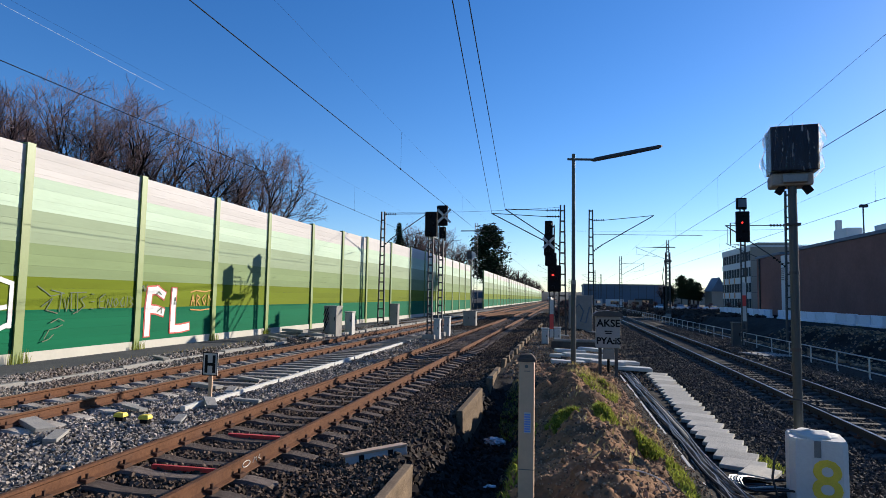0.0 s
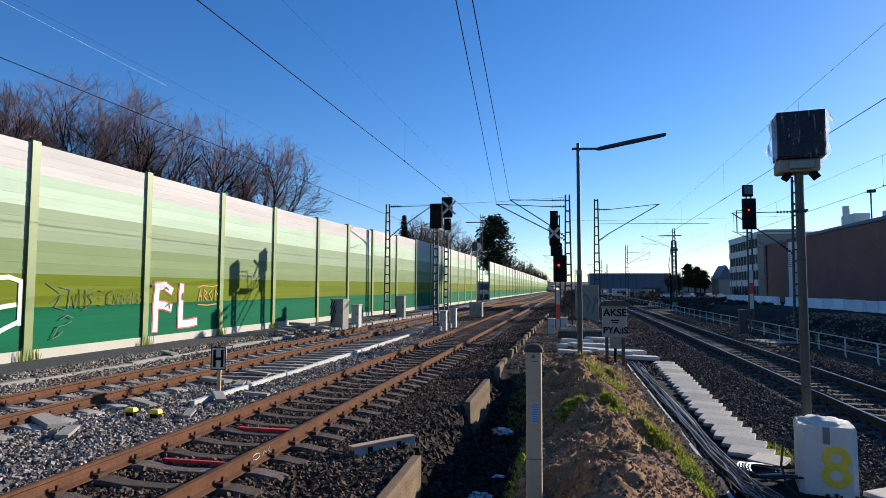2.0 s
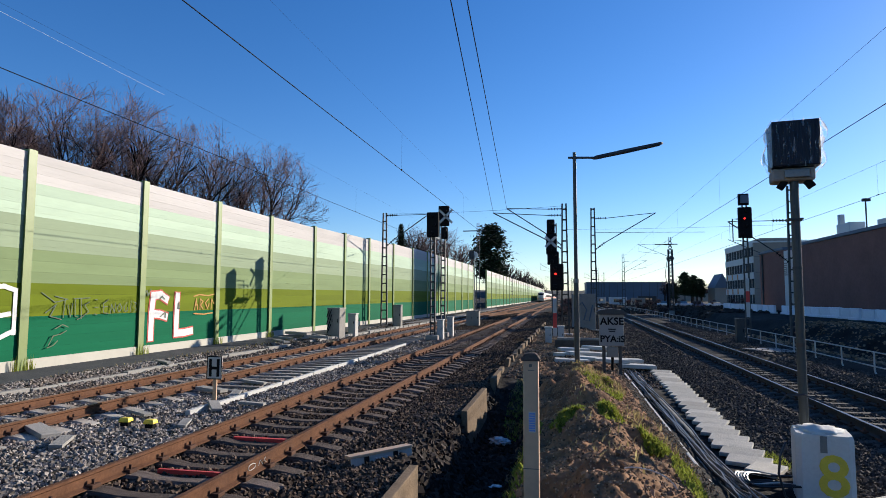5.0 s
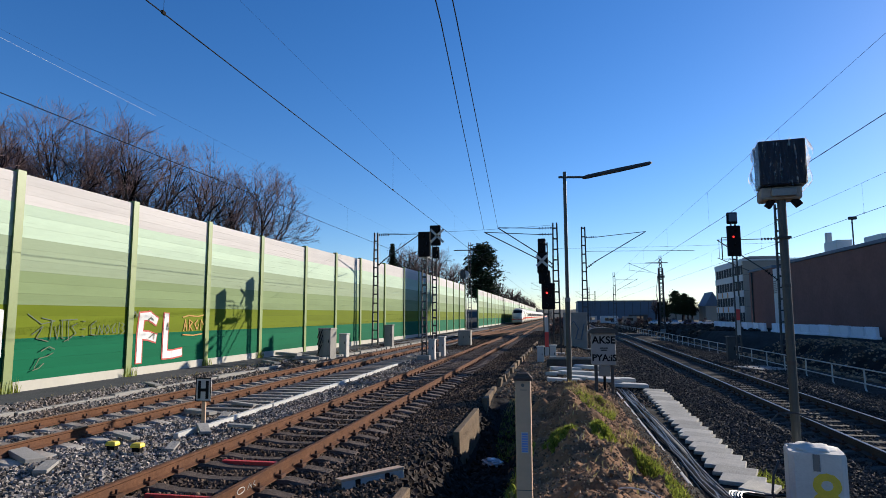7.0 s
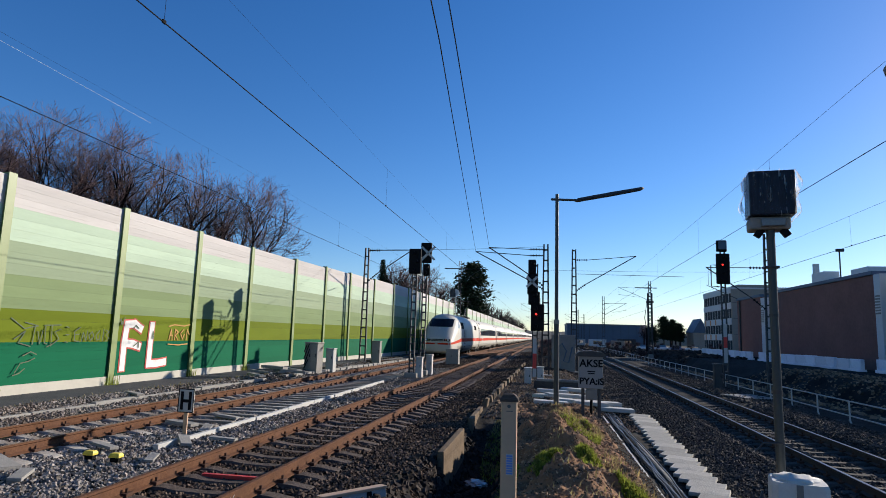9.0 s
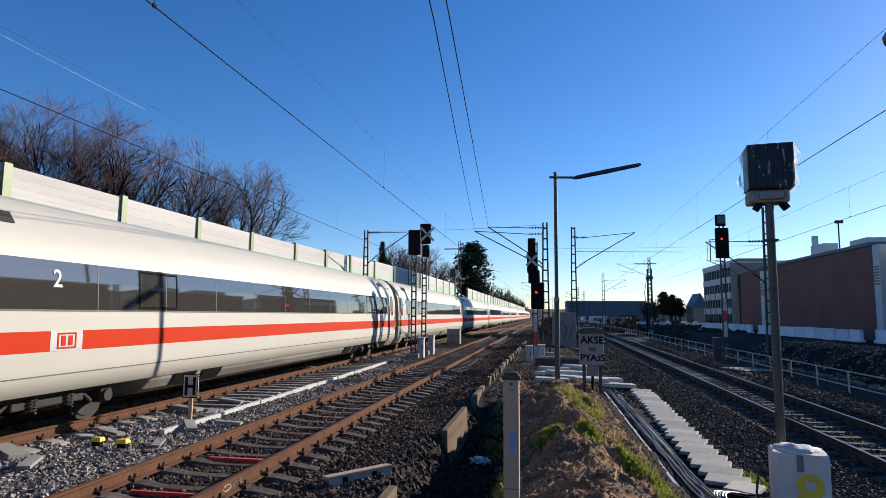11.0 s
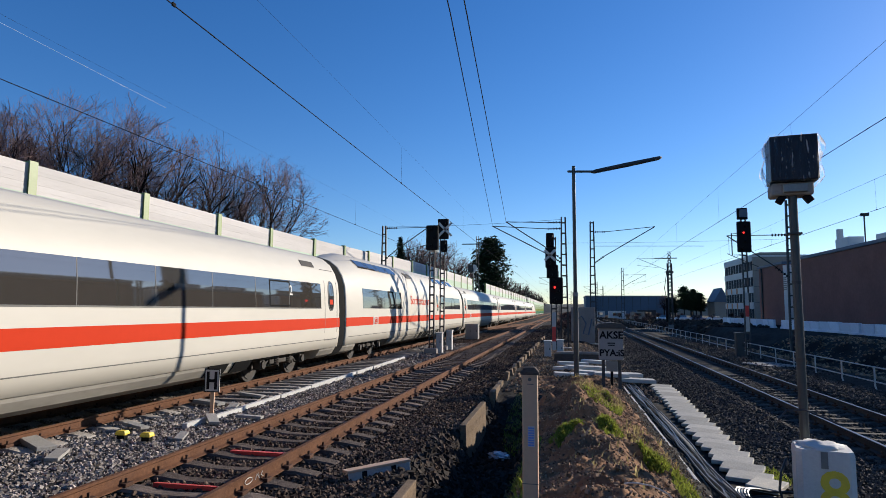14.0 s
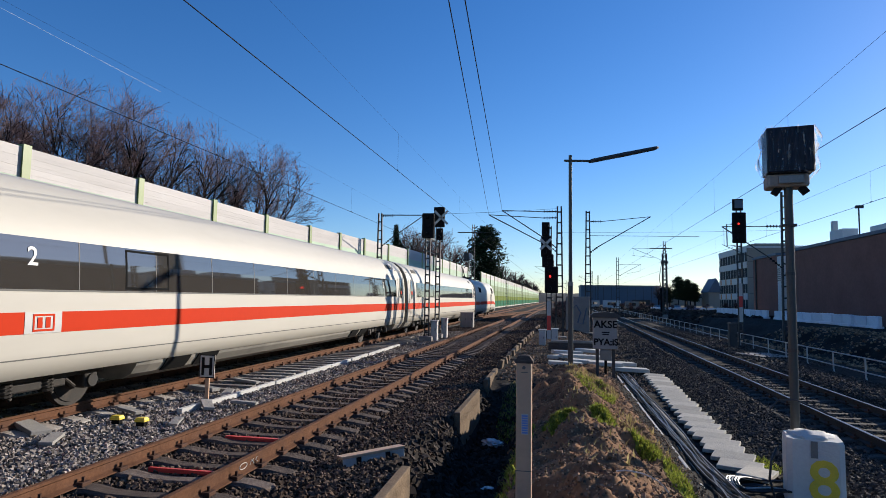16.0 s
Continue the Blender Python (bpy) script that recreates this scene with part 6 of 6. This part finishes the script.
sprayed("graffiti", "white rounded bubble letter outline on the barrier", [[(13.25, 1.0), (13.25, 2.1), (12.9, 2.2), (12.3, 2.15), (11.7, 2.1)], [(13.2, 1.05), (12.7, 0.85), (11.8, 0.8)], [(13.1, 1.5), (12.5, 1.42), (12.45, 1.1)], [(12.5, 1.45), (12.5, 1.95)], [(11.9, 0.9), (11.95, 2.0)]], "spraywhite", 0.06)


# ---- trees ----
def prism(verts, faces, a, b, r0, r1):
    d = (b - a).normalized()
    u = d.orthogonal().normalized()
    w = d.cross(u)
    i = len(verts)
    for p, r in ((a, r0), (b, r1)):
        for k in range(3):
            t = 2.0944 * k
            verts.append(tuple(p + (u * math.cos(t) + w * math.sin(t)) * r))
    faces += [(i, i + 1, i + 4, i + 3), (i + 1, i + 2, i + 5, i + 4), (i + 2, i, i + 3, i + 5)]


def bare_tree(x, y, z, height, wide, seed, depth=7, label="bare winter tree with a domed crown of fine twigs", thick=1.0):
    """Limbs fan out from a fork and split again and again inside a domed crown."""
    rt = random.Random(seed)
    tv, tf, cv, cf, wv, wf = [], [], [], [], [], []
    thin = 0.0062 * thick
    fork = Vector((0, 0, height * 0.46))
    heart = height * 0.56
    tilt = Vector((rt.uniform(-0.6, 0.6), rt.uniform(-0.6, 0.6), 0))

    def outside(p):
        up = (p.z - heart) / ((height - heart) if p.z > heart else heart * 0.75)
        return ((p.x - tilt.x) ** 2 + (p.y - tilt.y) ** 2) / (wide / 2) ** 2 + up * up > rt.uniform(0.86, 1.08)

    def grow(p, d, length, r, level):
        q = p
        n = 3 if level < 3 else 2
        for k in range(n):
            bend = Vector((rt.gauss(0, 1), rt.gauss(0, 1), rt.gauss(0, 1))) * (0.09 if level < 3 else 0.11)
            d = (d + bend + Vector((0, 0, 0.05 if level < 4 else 0.0))).normalized()
            e = q + d * (length / n)
            if outside(e):
                return
            ra, rb = max(thin, r * (1 - 0.28 * k / n)), max(thin * 0.85, r * (1 - 0.28 * (k + 1) / n))
            prism(*((tv, tf) if level < 2 else (cv, cf) if level < 5 else (wv, wf)), q, e, ra, rb)
            q = e
            if level < depth and k < n - 1 and rt.random() < 0.7:
                shoot(q, d, length * rt.uniform(0.45, 0.7), rb * 0.5, level + 1, 0.8)
        if level < depth:
            for _ in range(3 if rt.random() < 0.3 else 2):
                shoot(q, d, length * rt.uniform(0.7, 0.92), rb * 0.72, level + 1, 0.5)

    def shoot(q, d, length, r, level, open_):
        side = Vector((rt.gauss(0, 1), rt.gauss(0, 1), rt.gauss(0, 1)))
        side = (side - d * side.dot(d)).normalized()
        grow(q, (d + side * open_ * rt.uniform(0.5, 1.15)).normalized(), length, r, level)

    prism(tv, tf, Vector((0, 0, -0.3)), fork, height * 0.018 * thick, height * 0.014 * thick)
    limbs = 6
    for i in range(limbs):
        a = 2 * math.pi * (i + rt.uniform(-0.25, 0.25)) / limbs
        lean = rt.uniform(0.1, 0.55) if i % 2 else rt.uniform(0.6, 1.2)
        d = Vector((math.cos(a) * math.sin(lean), math.sin(a) * math.sin(lean), math.cos(lean)))
        grow(fork - Vector((0, 0, rt.uniform(0, 0.08) * height)), d, height * 0.15, height * 0.0095 * thick, 1)
    tr = thing("bare_tree", label, "tree", pose(x, y, z), "bare trees behind the barrier")
    raw("trunk", tv, tf, M["bark"], tr)
    raw("crown", cv, cf, M["bark"], tr)
    raw("outer_crown", wv, wf, M["twigs"], tr)
    return tr


LEAD_TREES = []
for i, (x, y, h, wide) in enumerate(((-20.9, 40.3, 13.3, 9.2), (-22.1, 38.4, 12.8, 6.0), (-22.4, 34.6, 13.4, 6.2), (-23.4, 31.4, 13.9, 7.2), (-24.2, 29.0, 14.0, 7.2), (-25.6, 27.2, 13.6, 7.6), (-25.4, 25.0, 12.6, 7.0), (-26.4, 23.2, 11.6, 7.2))):
    LEAD_TREES.append(bare_tree(x, y, 0.0, h, wide, 40 + i))
for i, (x, y, turn) in enumerate(((-25.6, 22.2, 80), (-28.2, 22.6, 150), (-27.6, 28.0, 40), (-25.2, 34.0, 200))):
    copy_thing(LEAD_TREES[(7, 7, 6, 2)[i]], pose(x, y, 0, 0, 0, turn))
for i, (x, y, h) in enumerate(((-24, 98, 14.5), (-21, 106, 15.5), (-19.5, 116, 13), (-27, 112, 15), (-19, 99, 11.5))):
    bare_tree(x, y, 0.0, h, 9.0, 70 + i, depth=6, label="distant bare winter tree behind the barrier", thick=2.0)
for i in range(17):
    bare_tree(-16.5 - 3.0 * (i % 4), 168 + 17 * i, -0.3, 12.5 + 2.5 * ((i * 7) % 5) / 5, 10.0, 90 + i, depth=5, label="distant bare tree beside the line", thick=3.6)
for i in range(6):
    bare_tree(30 + 2.6 * i, 196 + 6 * (i % 3), -0.8, 8.0 + (i * 5 % 4) * 0.7, 6.5, 130 + i, depth=5, label="distant bare tree beside an office block", thick=2.6)


for i, (x, y, turn) in enumerate(((35, 44, 10), (37, 37, 70), (34, 31, 130), (38, 25, 190), (35, 18, 250), (39, 10, 310))):
    tagged(copy_thing(LEAD_TREES[i + 1], pose(x, y, 0, 0, 0, turn)), "bare winter tree beyond the end of the hall", "tree", "bare trees beyond the hall")
# leafless scrub between the lines, along the old platform
SCRUB = [bare_tree(-0.2, 52, -0.3, 1.7, 2.6, 160, depth=5, label="low leafless scrub beside the tracks", thick=2.2), bare_tree(1.6, 60, -0.3, 2.2, 3.2, 161, depth=5, label="low leafless scrub beside the tracks", thick=2.2)]
rt2 = random.Random(21)
for i in range(26):
    y = 56 + 5.2 * i
    copy_thing(SCRUB[i % 2], pose(rt2.uniform(-1.2, 0.6) + 0.014 * y, y, -0.3, 0, 0, rt2.uniform(0, 360)))


for i in range(46):
    x, y = rt2.uniform(14, 40), rt2.uniform(105, 235)
    copy_thing(SCRUB[i % 2], pose(x, y, float(ground_z(x, y)) - 0.05, 0, 0, rt2.uniform(0, 360)))


def conifer(x, y, z, height, width, seed, label, round_top=False):
    """Whorls of drooping or spreading boughs, each set with flat sprays of needles."""
    rt = random.Random(seed)
    tr = thing("conifer", label, "tree", pose(x, y, z), "evergreens")
    part("trunk", rod((0, 0, -0.3), (0, 0, height * 0.97), height * 0.018, height * 0.004), M["bark"], tr)
    bv, bf, verts, faces = [], [], [], []
    tiers = 16 if round_top else 34
    for k in range(tiers):
        f = (k + 0.5) / tiers
        base = height * (0.30 + 0.66 * f) if round_top else height * (0.08 + 0.9 * f)
        reach = width / 2 * ((math.sin(math.pi * (0.22 + 0.74 * f)) ** 0.8) if round_top else (1 - f) + 0.01)
        for j in range(9 if round_top else 11):
            a = rt.uniform(0, 2 * math.pi)
            r = reach * rt.uniform(0.62, 1.0)
            rise = (0.22 if round_top else -0.28) * r + rt.uniform(-0.03, 0.03) * height * 0.4
            tip = Vector((math.cos(a) * r, math.sin(a) * r, base + rise))
            root = Vector((0, 0, base))
            prism(bv, bf, root, tip, height * 0.005, height * 0.002)
            for _ in range(46 if round_top else 34):
                g = rt.uniform(0.25, 1.0)
                s = height * (0.032 if round_top else 0.010 + 0.018 * (1 - f))
                c = root.lerp(tip, g) + Vector((rt.gauss(0, 1), rt.gauss(0, 1), rt.gauss(0, 0.5))) * s * 1.1
                u = Vector((rt.gauss(0, 1), rt.gauss(0, 1), rt.gauss(0.2, 0.5))).normalized() * s * rt.uniform(0.5, 1.0)
                w = Vector((rt.gauss(0, 1), rt.gauss(0, 1), rt.gauss(0, 0.5))).normalized() * s * 0.35
                i = len(verts)
                verts += [tuple(c - u), tuple(c + w), tuple(c + u), tuple(c - w)]
                faces.append((i, i + 1, i + 2, i + 3))
    raw("branchwork", bv, bf, M["bark"], tr)
    raw("crown", verts, faces, M["needles"], tr)
    return tr


conifer(-25.9, 95, 0, 13.9, 7.6, 1, "dark pointed conifer behind the barrier")
conifer(-17.9, 150, 0, 20.2, 11.0, 2, "broad dark pine behind the barrier", True)
for i, (x, y, h, w) in enumerate(((34.6, 190, 9.2, 4.5), (37.4, 192, 8.4, 4.2), (40.0, 195, 7.4, 4), (32.6, 197, 6.0, 5))):
    conifer(x, y, -0.6, h + 0.8, w, 10 + i, "dark evergreen beside the distant road", True)

# ---- buildings ----
STREET = -0.35
K = 1.35  # scaled about the eye: fits the view, sets the hall and street further off
hall = thing("brick_hall", "long windowless brown brick industrial hall with white pilasters", "building", pose(0, 0, 1.965 - 1.965 * K - 0.45))
hall.scale = (K, K, K)
HX = 22.8
# the last span's unseen end is extended to shade ground by the railing
spans = [(78.5, 70.2, 7.35), (69.0, 67.4, 7.1), (66.0, 47.2, 7.4), (46.2, 45.0, 7.55), (44.0, 27.0, 7.7)]
for a, b, top in (spans[0], spans[2], spans[4]):
    part("wall", box((HX, b, -0.6), (HX + 9, a, top), bevel=0.05), M["brickwall"], hall)
    part("roof_edge", box((HX - 0.12, b - 0.05, top + 0.002), (HX + 9, a + 0.05, top + 0.28), bevel=0.03), M["bluehall"], hall, "dark metal roof edge")
for a, b, top in ((70.15, 69.1, 7.2), (67.3, 66.05, 7.2), (47.15, 46.3, 7.4), (45.0, 44.05, 7.5)):
    part("pilaster", box((HX - 0.05, b, -0.4), (HX + 2, a, top), bevel=0.02), M["officewhite"], hall, "white cladding strip with louvres")
    for k in range(7):
        part("louvre", box((HX - 0.09, b + 0.12, 4.6 + 0.2 * k), (HX - 0.05, a - 0.12, 4.72 + 0.2 * k)), M["galv"], hall)
part("link", box((HX + 1.2, 67.3, -0.4), (HX + 8, 69.1, 7.0)), M["officebeige"], hall)
part("link", box((HX + 1.2, 45.0, -0.4), (HX + 8, 46.3, 7.2)), M["officebeige"], hall)
part("downpipe", rod((HX - 0.1, 77.2, 0.6), (HX - 0.1, 77.2, 7.3), 0.09), M["mast"], hall)
for x, y, w, d, z0, z1 in ((30.6, 76, 0.55, 0.55, 6.5, 11.7), (28.45, 68.5, 1.5, 3, 6.5, 10.0), (29.0, 66.5, 1.6, 3, 6.5, 9.2), (27.6, 58, 2.6, 3, 6.8, 9.3)):
    part("roof_plant_box", box((x, y, z0), (x + w, y + d, z1), bevel=0.05), M["officewhite"], hall)
for x, y in ((25.0, 57), (25.2, 45.6)):
    fl = thing("floodlight_pole", "thin floodlight pole on the hall roof edge", "lamp", pose(x * K, y * K, 8.4))
    fl.scale = (K, K, K)
    part("pole", rod((0, 0, -1.2), (0, 0, 3.4), 0.06), M["mast"], fl)
    part("head", box((-0.25, -0.15, 3.35), (0.35, 0.15, 3.6), bevel=0.03), M["mast"], fl)

off = thing("office_building", "four-storey white office block with window bands and orange panels", "building", pose(35.1, 124.0, 0.3))
off.scale = (1.3, 1.3, 1.2)
part("wall", box((0, 0.0, -1), (8, 16, 10.0), bevel=0.05), M["officebeige"], off)
part("roof", box((-0.1, -0.05, 10.0), (8.1, 16.1, 10.25)), M["officewhite"], off)
part("penthouse", box((1.5, 2, 10.2), (7, 10, 10.9)), M["officebeige"], off)
for fl in range(4):
    z = 0.4 + 2.5 * fl
    part("cladding_band", box((-0.12, 0.3, z + 1.45), (0.0, 15.8, z + 2.45)), M["officewhite"], off)
    part("joint", box((0.0, -0.03, z + 2.4), (8.0, -0.002, z + 2.45)), M["seam"], off)
    for k in range(10):
        y = 0.5 + 1.53 * k
        wd = part("window", box((-0.06, y, z + 0.02), (0.0, y + 1.42, z + 1.43)), M["officeglass"], off)
        part("window_frame", box((-0.10, y + 0.68, z + 0.02), (-0.062, y + 0.74, z + 1.43)), M["officewhite"], wd)
        if fl in (0, 1) and k % 2 == 1 and k > 3:
            part("orange_panel", box((-0.14, y, z + 1.5), (-0.122, y + 0.7, z + 2.4)), M["orange"], off)
house = thing("house", "distant house with dark pitched roof behind the office block", "building", pose(42.5, 188, 0.2))
house.scale = (0.5, 1.0, 1.0)
part("wall", box((0, 0, -1), (8, 9, 4.6)), M["officebeige"], house)
part("roof", loft([[(x, y, z) for x, z in ((-0.5, 4.5), (4, 8.6), (8.5, 4.5))] for y in (-0.4, 9.4)]), M["bluehall"], house)

fh = thing("distant_hall", "long blue-grey industrial hall on the horizon", "building", pose(13.0, 380, -2.2))
part("wall", box((0, 0, -2), (46, 40, 12.6)), M["bluehall"], fh)
part("roof", box((-0.3, -0.3, 12.6), (46.3, 40.3, 13.3)), M["galv"], fh)
for k in range(9):
    part("panel_joint", box((4 + 4.6 * k, -0.12, -1), (4.2 + 4.6 * k, 0.0, 12.5)), M["mast"], fh)
fh2 = thing("distant_hall", "low pale warehouse on the horizon", "building", pose(60.0, 420, -2.2))
part("wall", box((0, 0, -2), (70, 30, 7.5)), M["officebeige"], fh2)
part("roof", box((-0.3, -0.3, 7.5), (70.3, 30.3, 8.2)), M["bluehall"], fh2)

tower = thing("concrete_tower", "slim concrete tower with round platform and ladder", "tower", pose(95.6, 164.8, -3.0))
tower.scale = (2.74, 2.74, 2.74)
prof = [(1.3, -1), (1.15, 26.5), (1.3, 27.2), (2.0, 27.5), (3.3, 27.8), (3.4, 28.2), (3.1, 28.7), (1.8, 29.2), (1.1, 29.4), (1.0, 32.0), (0.9, 32.2)]
part("shaft", loft([[(r * math.cos(a), r * math.sin(a), z) for a in np.linspace(0, 2 * math.pi, 41)[:-1]] for r, z in prof]), M["concrete"], tower, smooth=False)
for x in (-2.3, -1.2):
    part("antenna", rod((x, -0.9, 28.4), (x, -0.9, 30.6), 0.12), M["officewhite"], tower)
part("ladder_rail", tube([(-1.45, -0.2, 2), (-1.45, -0.2, 26)], 0.05), M["mast"], tower)
part("ladder_rail", tube([(-1.45, 0.3, 2), (-1.45, 0.3, 26)], 0.05), M["mast"], tower)
part("bracket", box((-2.4, -0.6, 19.6), (-1.1, 0.6, 19.9)), M["mast"], tower)
part("antenna", rod((-2.2, 0, 19.8), (-2.25, 0, 21.8), 0.14), M["mast"], tower)

# white barrier elements along the street edge
bme = bmesh.new()
box((-0.25, -0.98, 0.0), (0.25, 0.98, 0.22), bme, bevel=0.03)
box((-0.13, -0.98, 0.2), (0.13, 0.98, 0.95), bme, bevel=0.04)
for yy in (-0.5, 0.5):
    box((-0.15, yy - 0.2, 0.45), (-0.12, yy + 0.2, 0.5), bme)
M["plastic"] = mat("white_plastic", (0.74, 0.76, 0.80), 0.6, var=0.1, scale=2, rand=0.12, dirt=(0.45, 0.45, 0.46), dscale=2)
barrier_me = to_mesh("water_barrier", bme, M["plastic"])
rb = random.Random(3)
for i in range(34):
    y = 34 + 2.45 * i
    if i in (10, 22):
        continue
    x = 27.6 + rb.uniform(-0.12, 0.12)
    ob = share("traffic_barrier", barrier_me, pose(x, y, float(ground_z(x, y)) - 0.03, 0, 0, rb.uniform(-4, 4)))
    ob.scale = (1.2, 1.2, 1.2)
    tagged(ob, "white plastic traffic barrier along the street edge", "barrier", "street barriers")


def car(x, y, color, turn):
    c = thing("parked_car", "distant small parked car beside the road", "car", pose(x, y, float(ground_z(x, y)), 0, 0, turn), "parked cars")
    body = loft([[(wx, yy, z) for wx, z in ((-0.85, 0.25), (0.85, 0.25), (0.88, 0.7), (0.8, h), (-0.8, h), (-0.88, 0.7))] for yy, h in ((-2.1, 0.72), (-1.2, 0.92), (1.4, 0.98), (2.1, 0.8))])
    part("body", body, mat("car_paint", color, 0.3, var=0.05), c)
    part("cabin", loft([[(wx, yy, z) for wx, z in ((-0.74, 0.9), (0.74, 0.9), (0.6, 1.45), (-0.6, 1.45))] for yy in (-0.9, 1.3)]), M["glass"], c)
    for sx in (-0.82, 0.82):
        for yy in (-1.35, 1.35):
            part("wheel", rod((sx - 0.1, yy, 0.31), (sx + 0.1, yy, 0.31), 0.31, n=14), M["rubber"], c)


for x, y, col, turn in ((30.5, 170, (0.6, 0.6, 0.62), 80), (34.5, 172, (0.1, 0.12, 0.2), 95), (38.0, 168, (0.7, 0.7, 0.7), 85), (42.5, 160, (0.3, 0.05, 0.05), 90), (27.5, 180, (0.75, 0.75, 0.75), 88)):
    car(x, y, col, turn)
for x, y, w, h, material in ((15.5, 190, 5, 2.6, "officewhite"), (22.5, 200, 4, 2.4, "officebeige"), (9.0, 240, 6, 2.6, "bluehall"), (12.0, 215, 3, 2.3, "whiteconc"), (27.0, 215, 6, 3.0, "mast"), (20.0, 230, 3, 2.0, "orange")):
    cb = thing("site_cabin", "distant site cabin beside the tracks", "cabin", pose(x, y, float(ground_z(x, y))), "distant site cabins")
    part("body", box((-w / 2, -1.2, 0.1), (w / 2, 1.2, h), bevel=0.05), M[material], cb)
    part("window", box((-w / 4, -1.24, h * 0.45), (w / 4, -1.2, h * 0.8)), M["glass"], cb)
    part("skid", box((-w / 2 + 0.2, -1.0, -0.3), (w / 2 - 0.2, 1.0, 0.1)), M["mast"], cb)

# wooded rise on the horizon
rv, rf = [], []
for i in range(90):
    a = radians(-48 + 1.05 * i)
    hh = 11 + 5 * noise.noise(Vector((i * 0.23, 0, 0))) + 2.0 * noise.noise(Vector((i * 1.3, 4, 0)))
    r = 760 + 60 * math.sin(i * 0.4)
    for dz, dr in ((-3, 0), (hh * 0.6, 18), (hh, 45), (-3, 90)):
        rv.append(((r + dr) * math.sin(a), (r + dr) * math.cos(a), dz))
for i in range(89):
    rf += [(4 * i + j, 4 * i + 4 + j, 4 * i + 5 + j, 4 * i + 1 + j) for j in range(3)]
M["woods"] = mat("far_woods", (0.07, 0.075, 0.075), 0.95, var=0.3, scale=0.05, coords="World")
raw("backdrop", rv, rf, M["woods"], label="low wooded rise on the horizon", category="woods", kind="structure", smooth=True)

M["vapour"] = clear_film("thin_vapour")
trail = thing("vapour_trail", "faint white vapour trail in the blue sky", "vapour trail", kind="structure")
part("trail", tube([(-1500 + 90 * k, 1175 + 21.5 * k, 775 - 46.7 * k) for k in range(7)], 0.55, 5), M["vapour"], trail)


# ---- what moves ----
NOSE = ((0.0, 476.3), (4.0, 287.8), (8.0, 99.4), (9.0, 52.2), (10.0, 5.25), (12.3, -103.6), (13.1, -141.6), (13.7, -170.3), (14.4, -203.95), (15.2, -242.2), (16.0, -280.4))


def motions():
    for car, back, turn in TRAIN:
        walk(car, [(t, pose(FAR_X, nose + back, 0, 0, 0, turn)) for t, nose in NOSE])


motions()
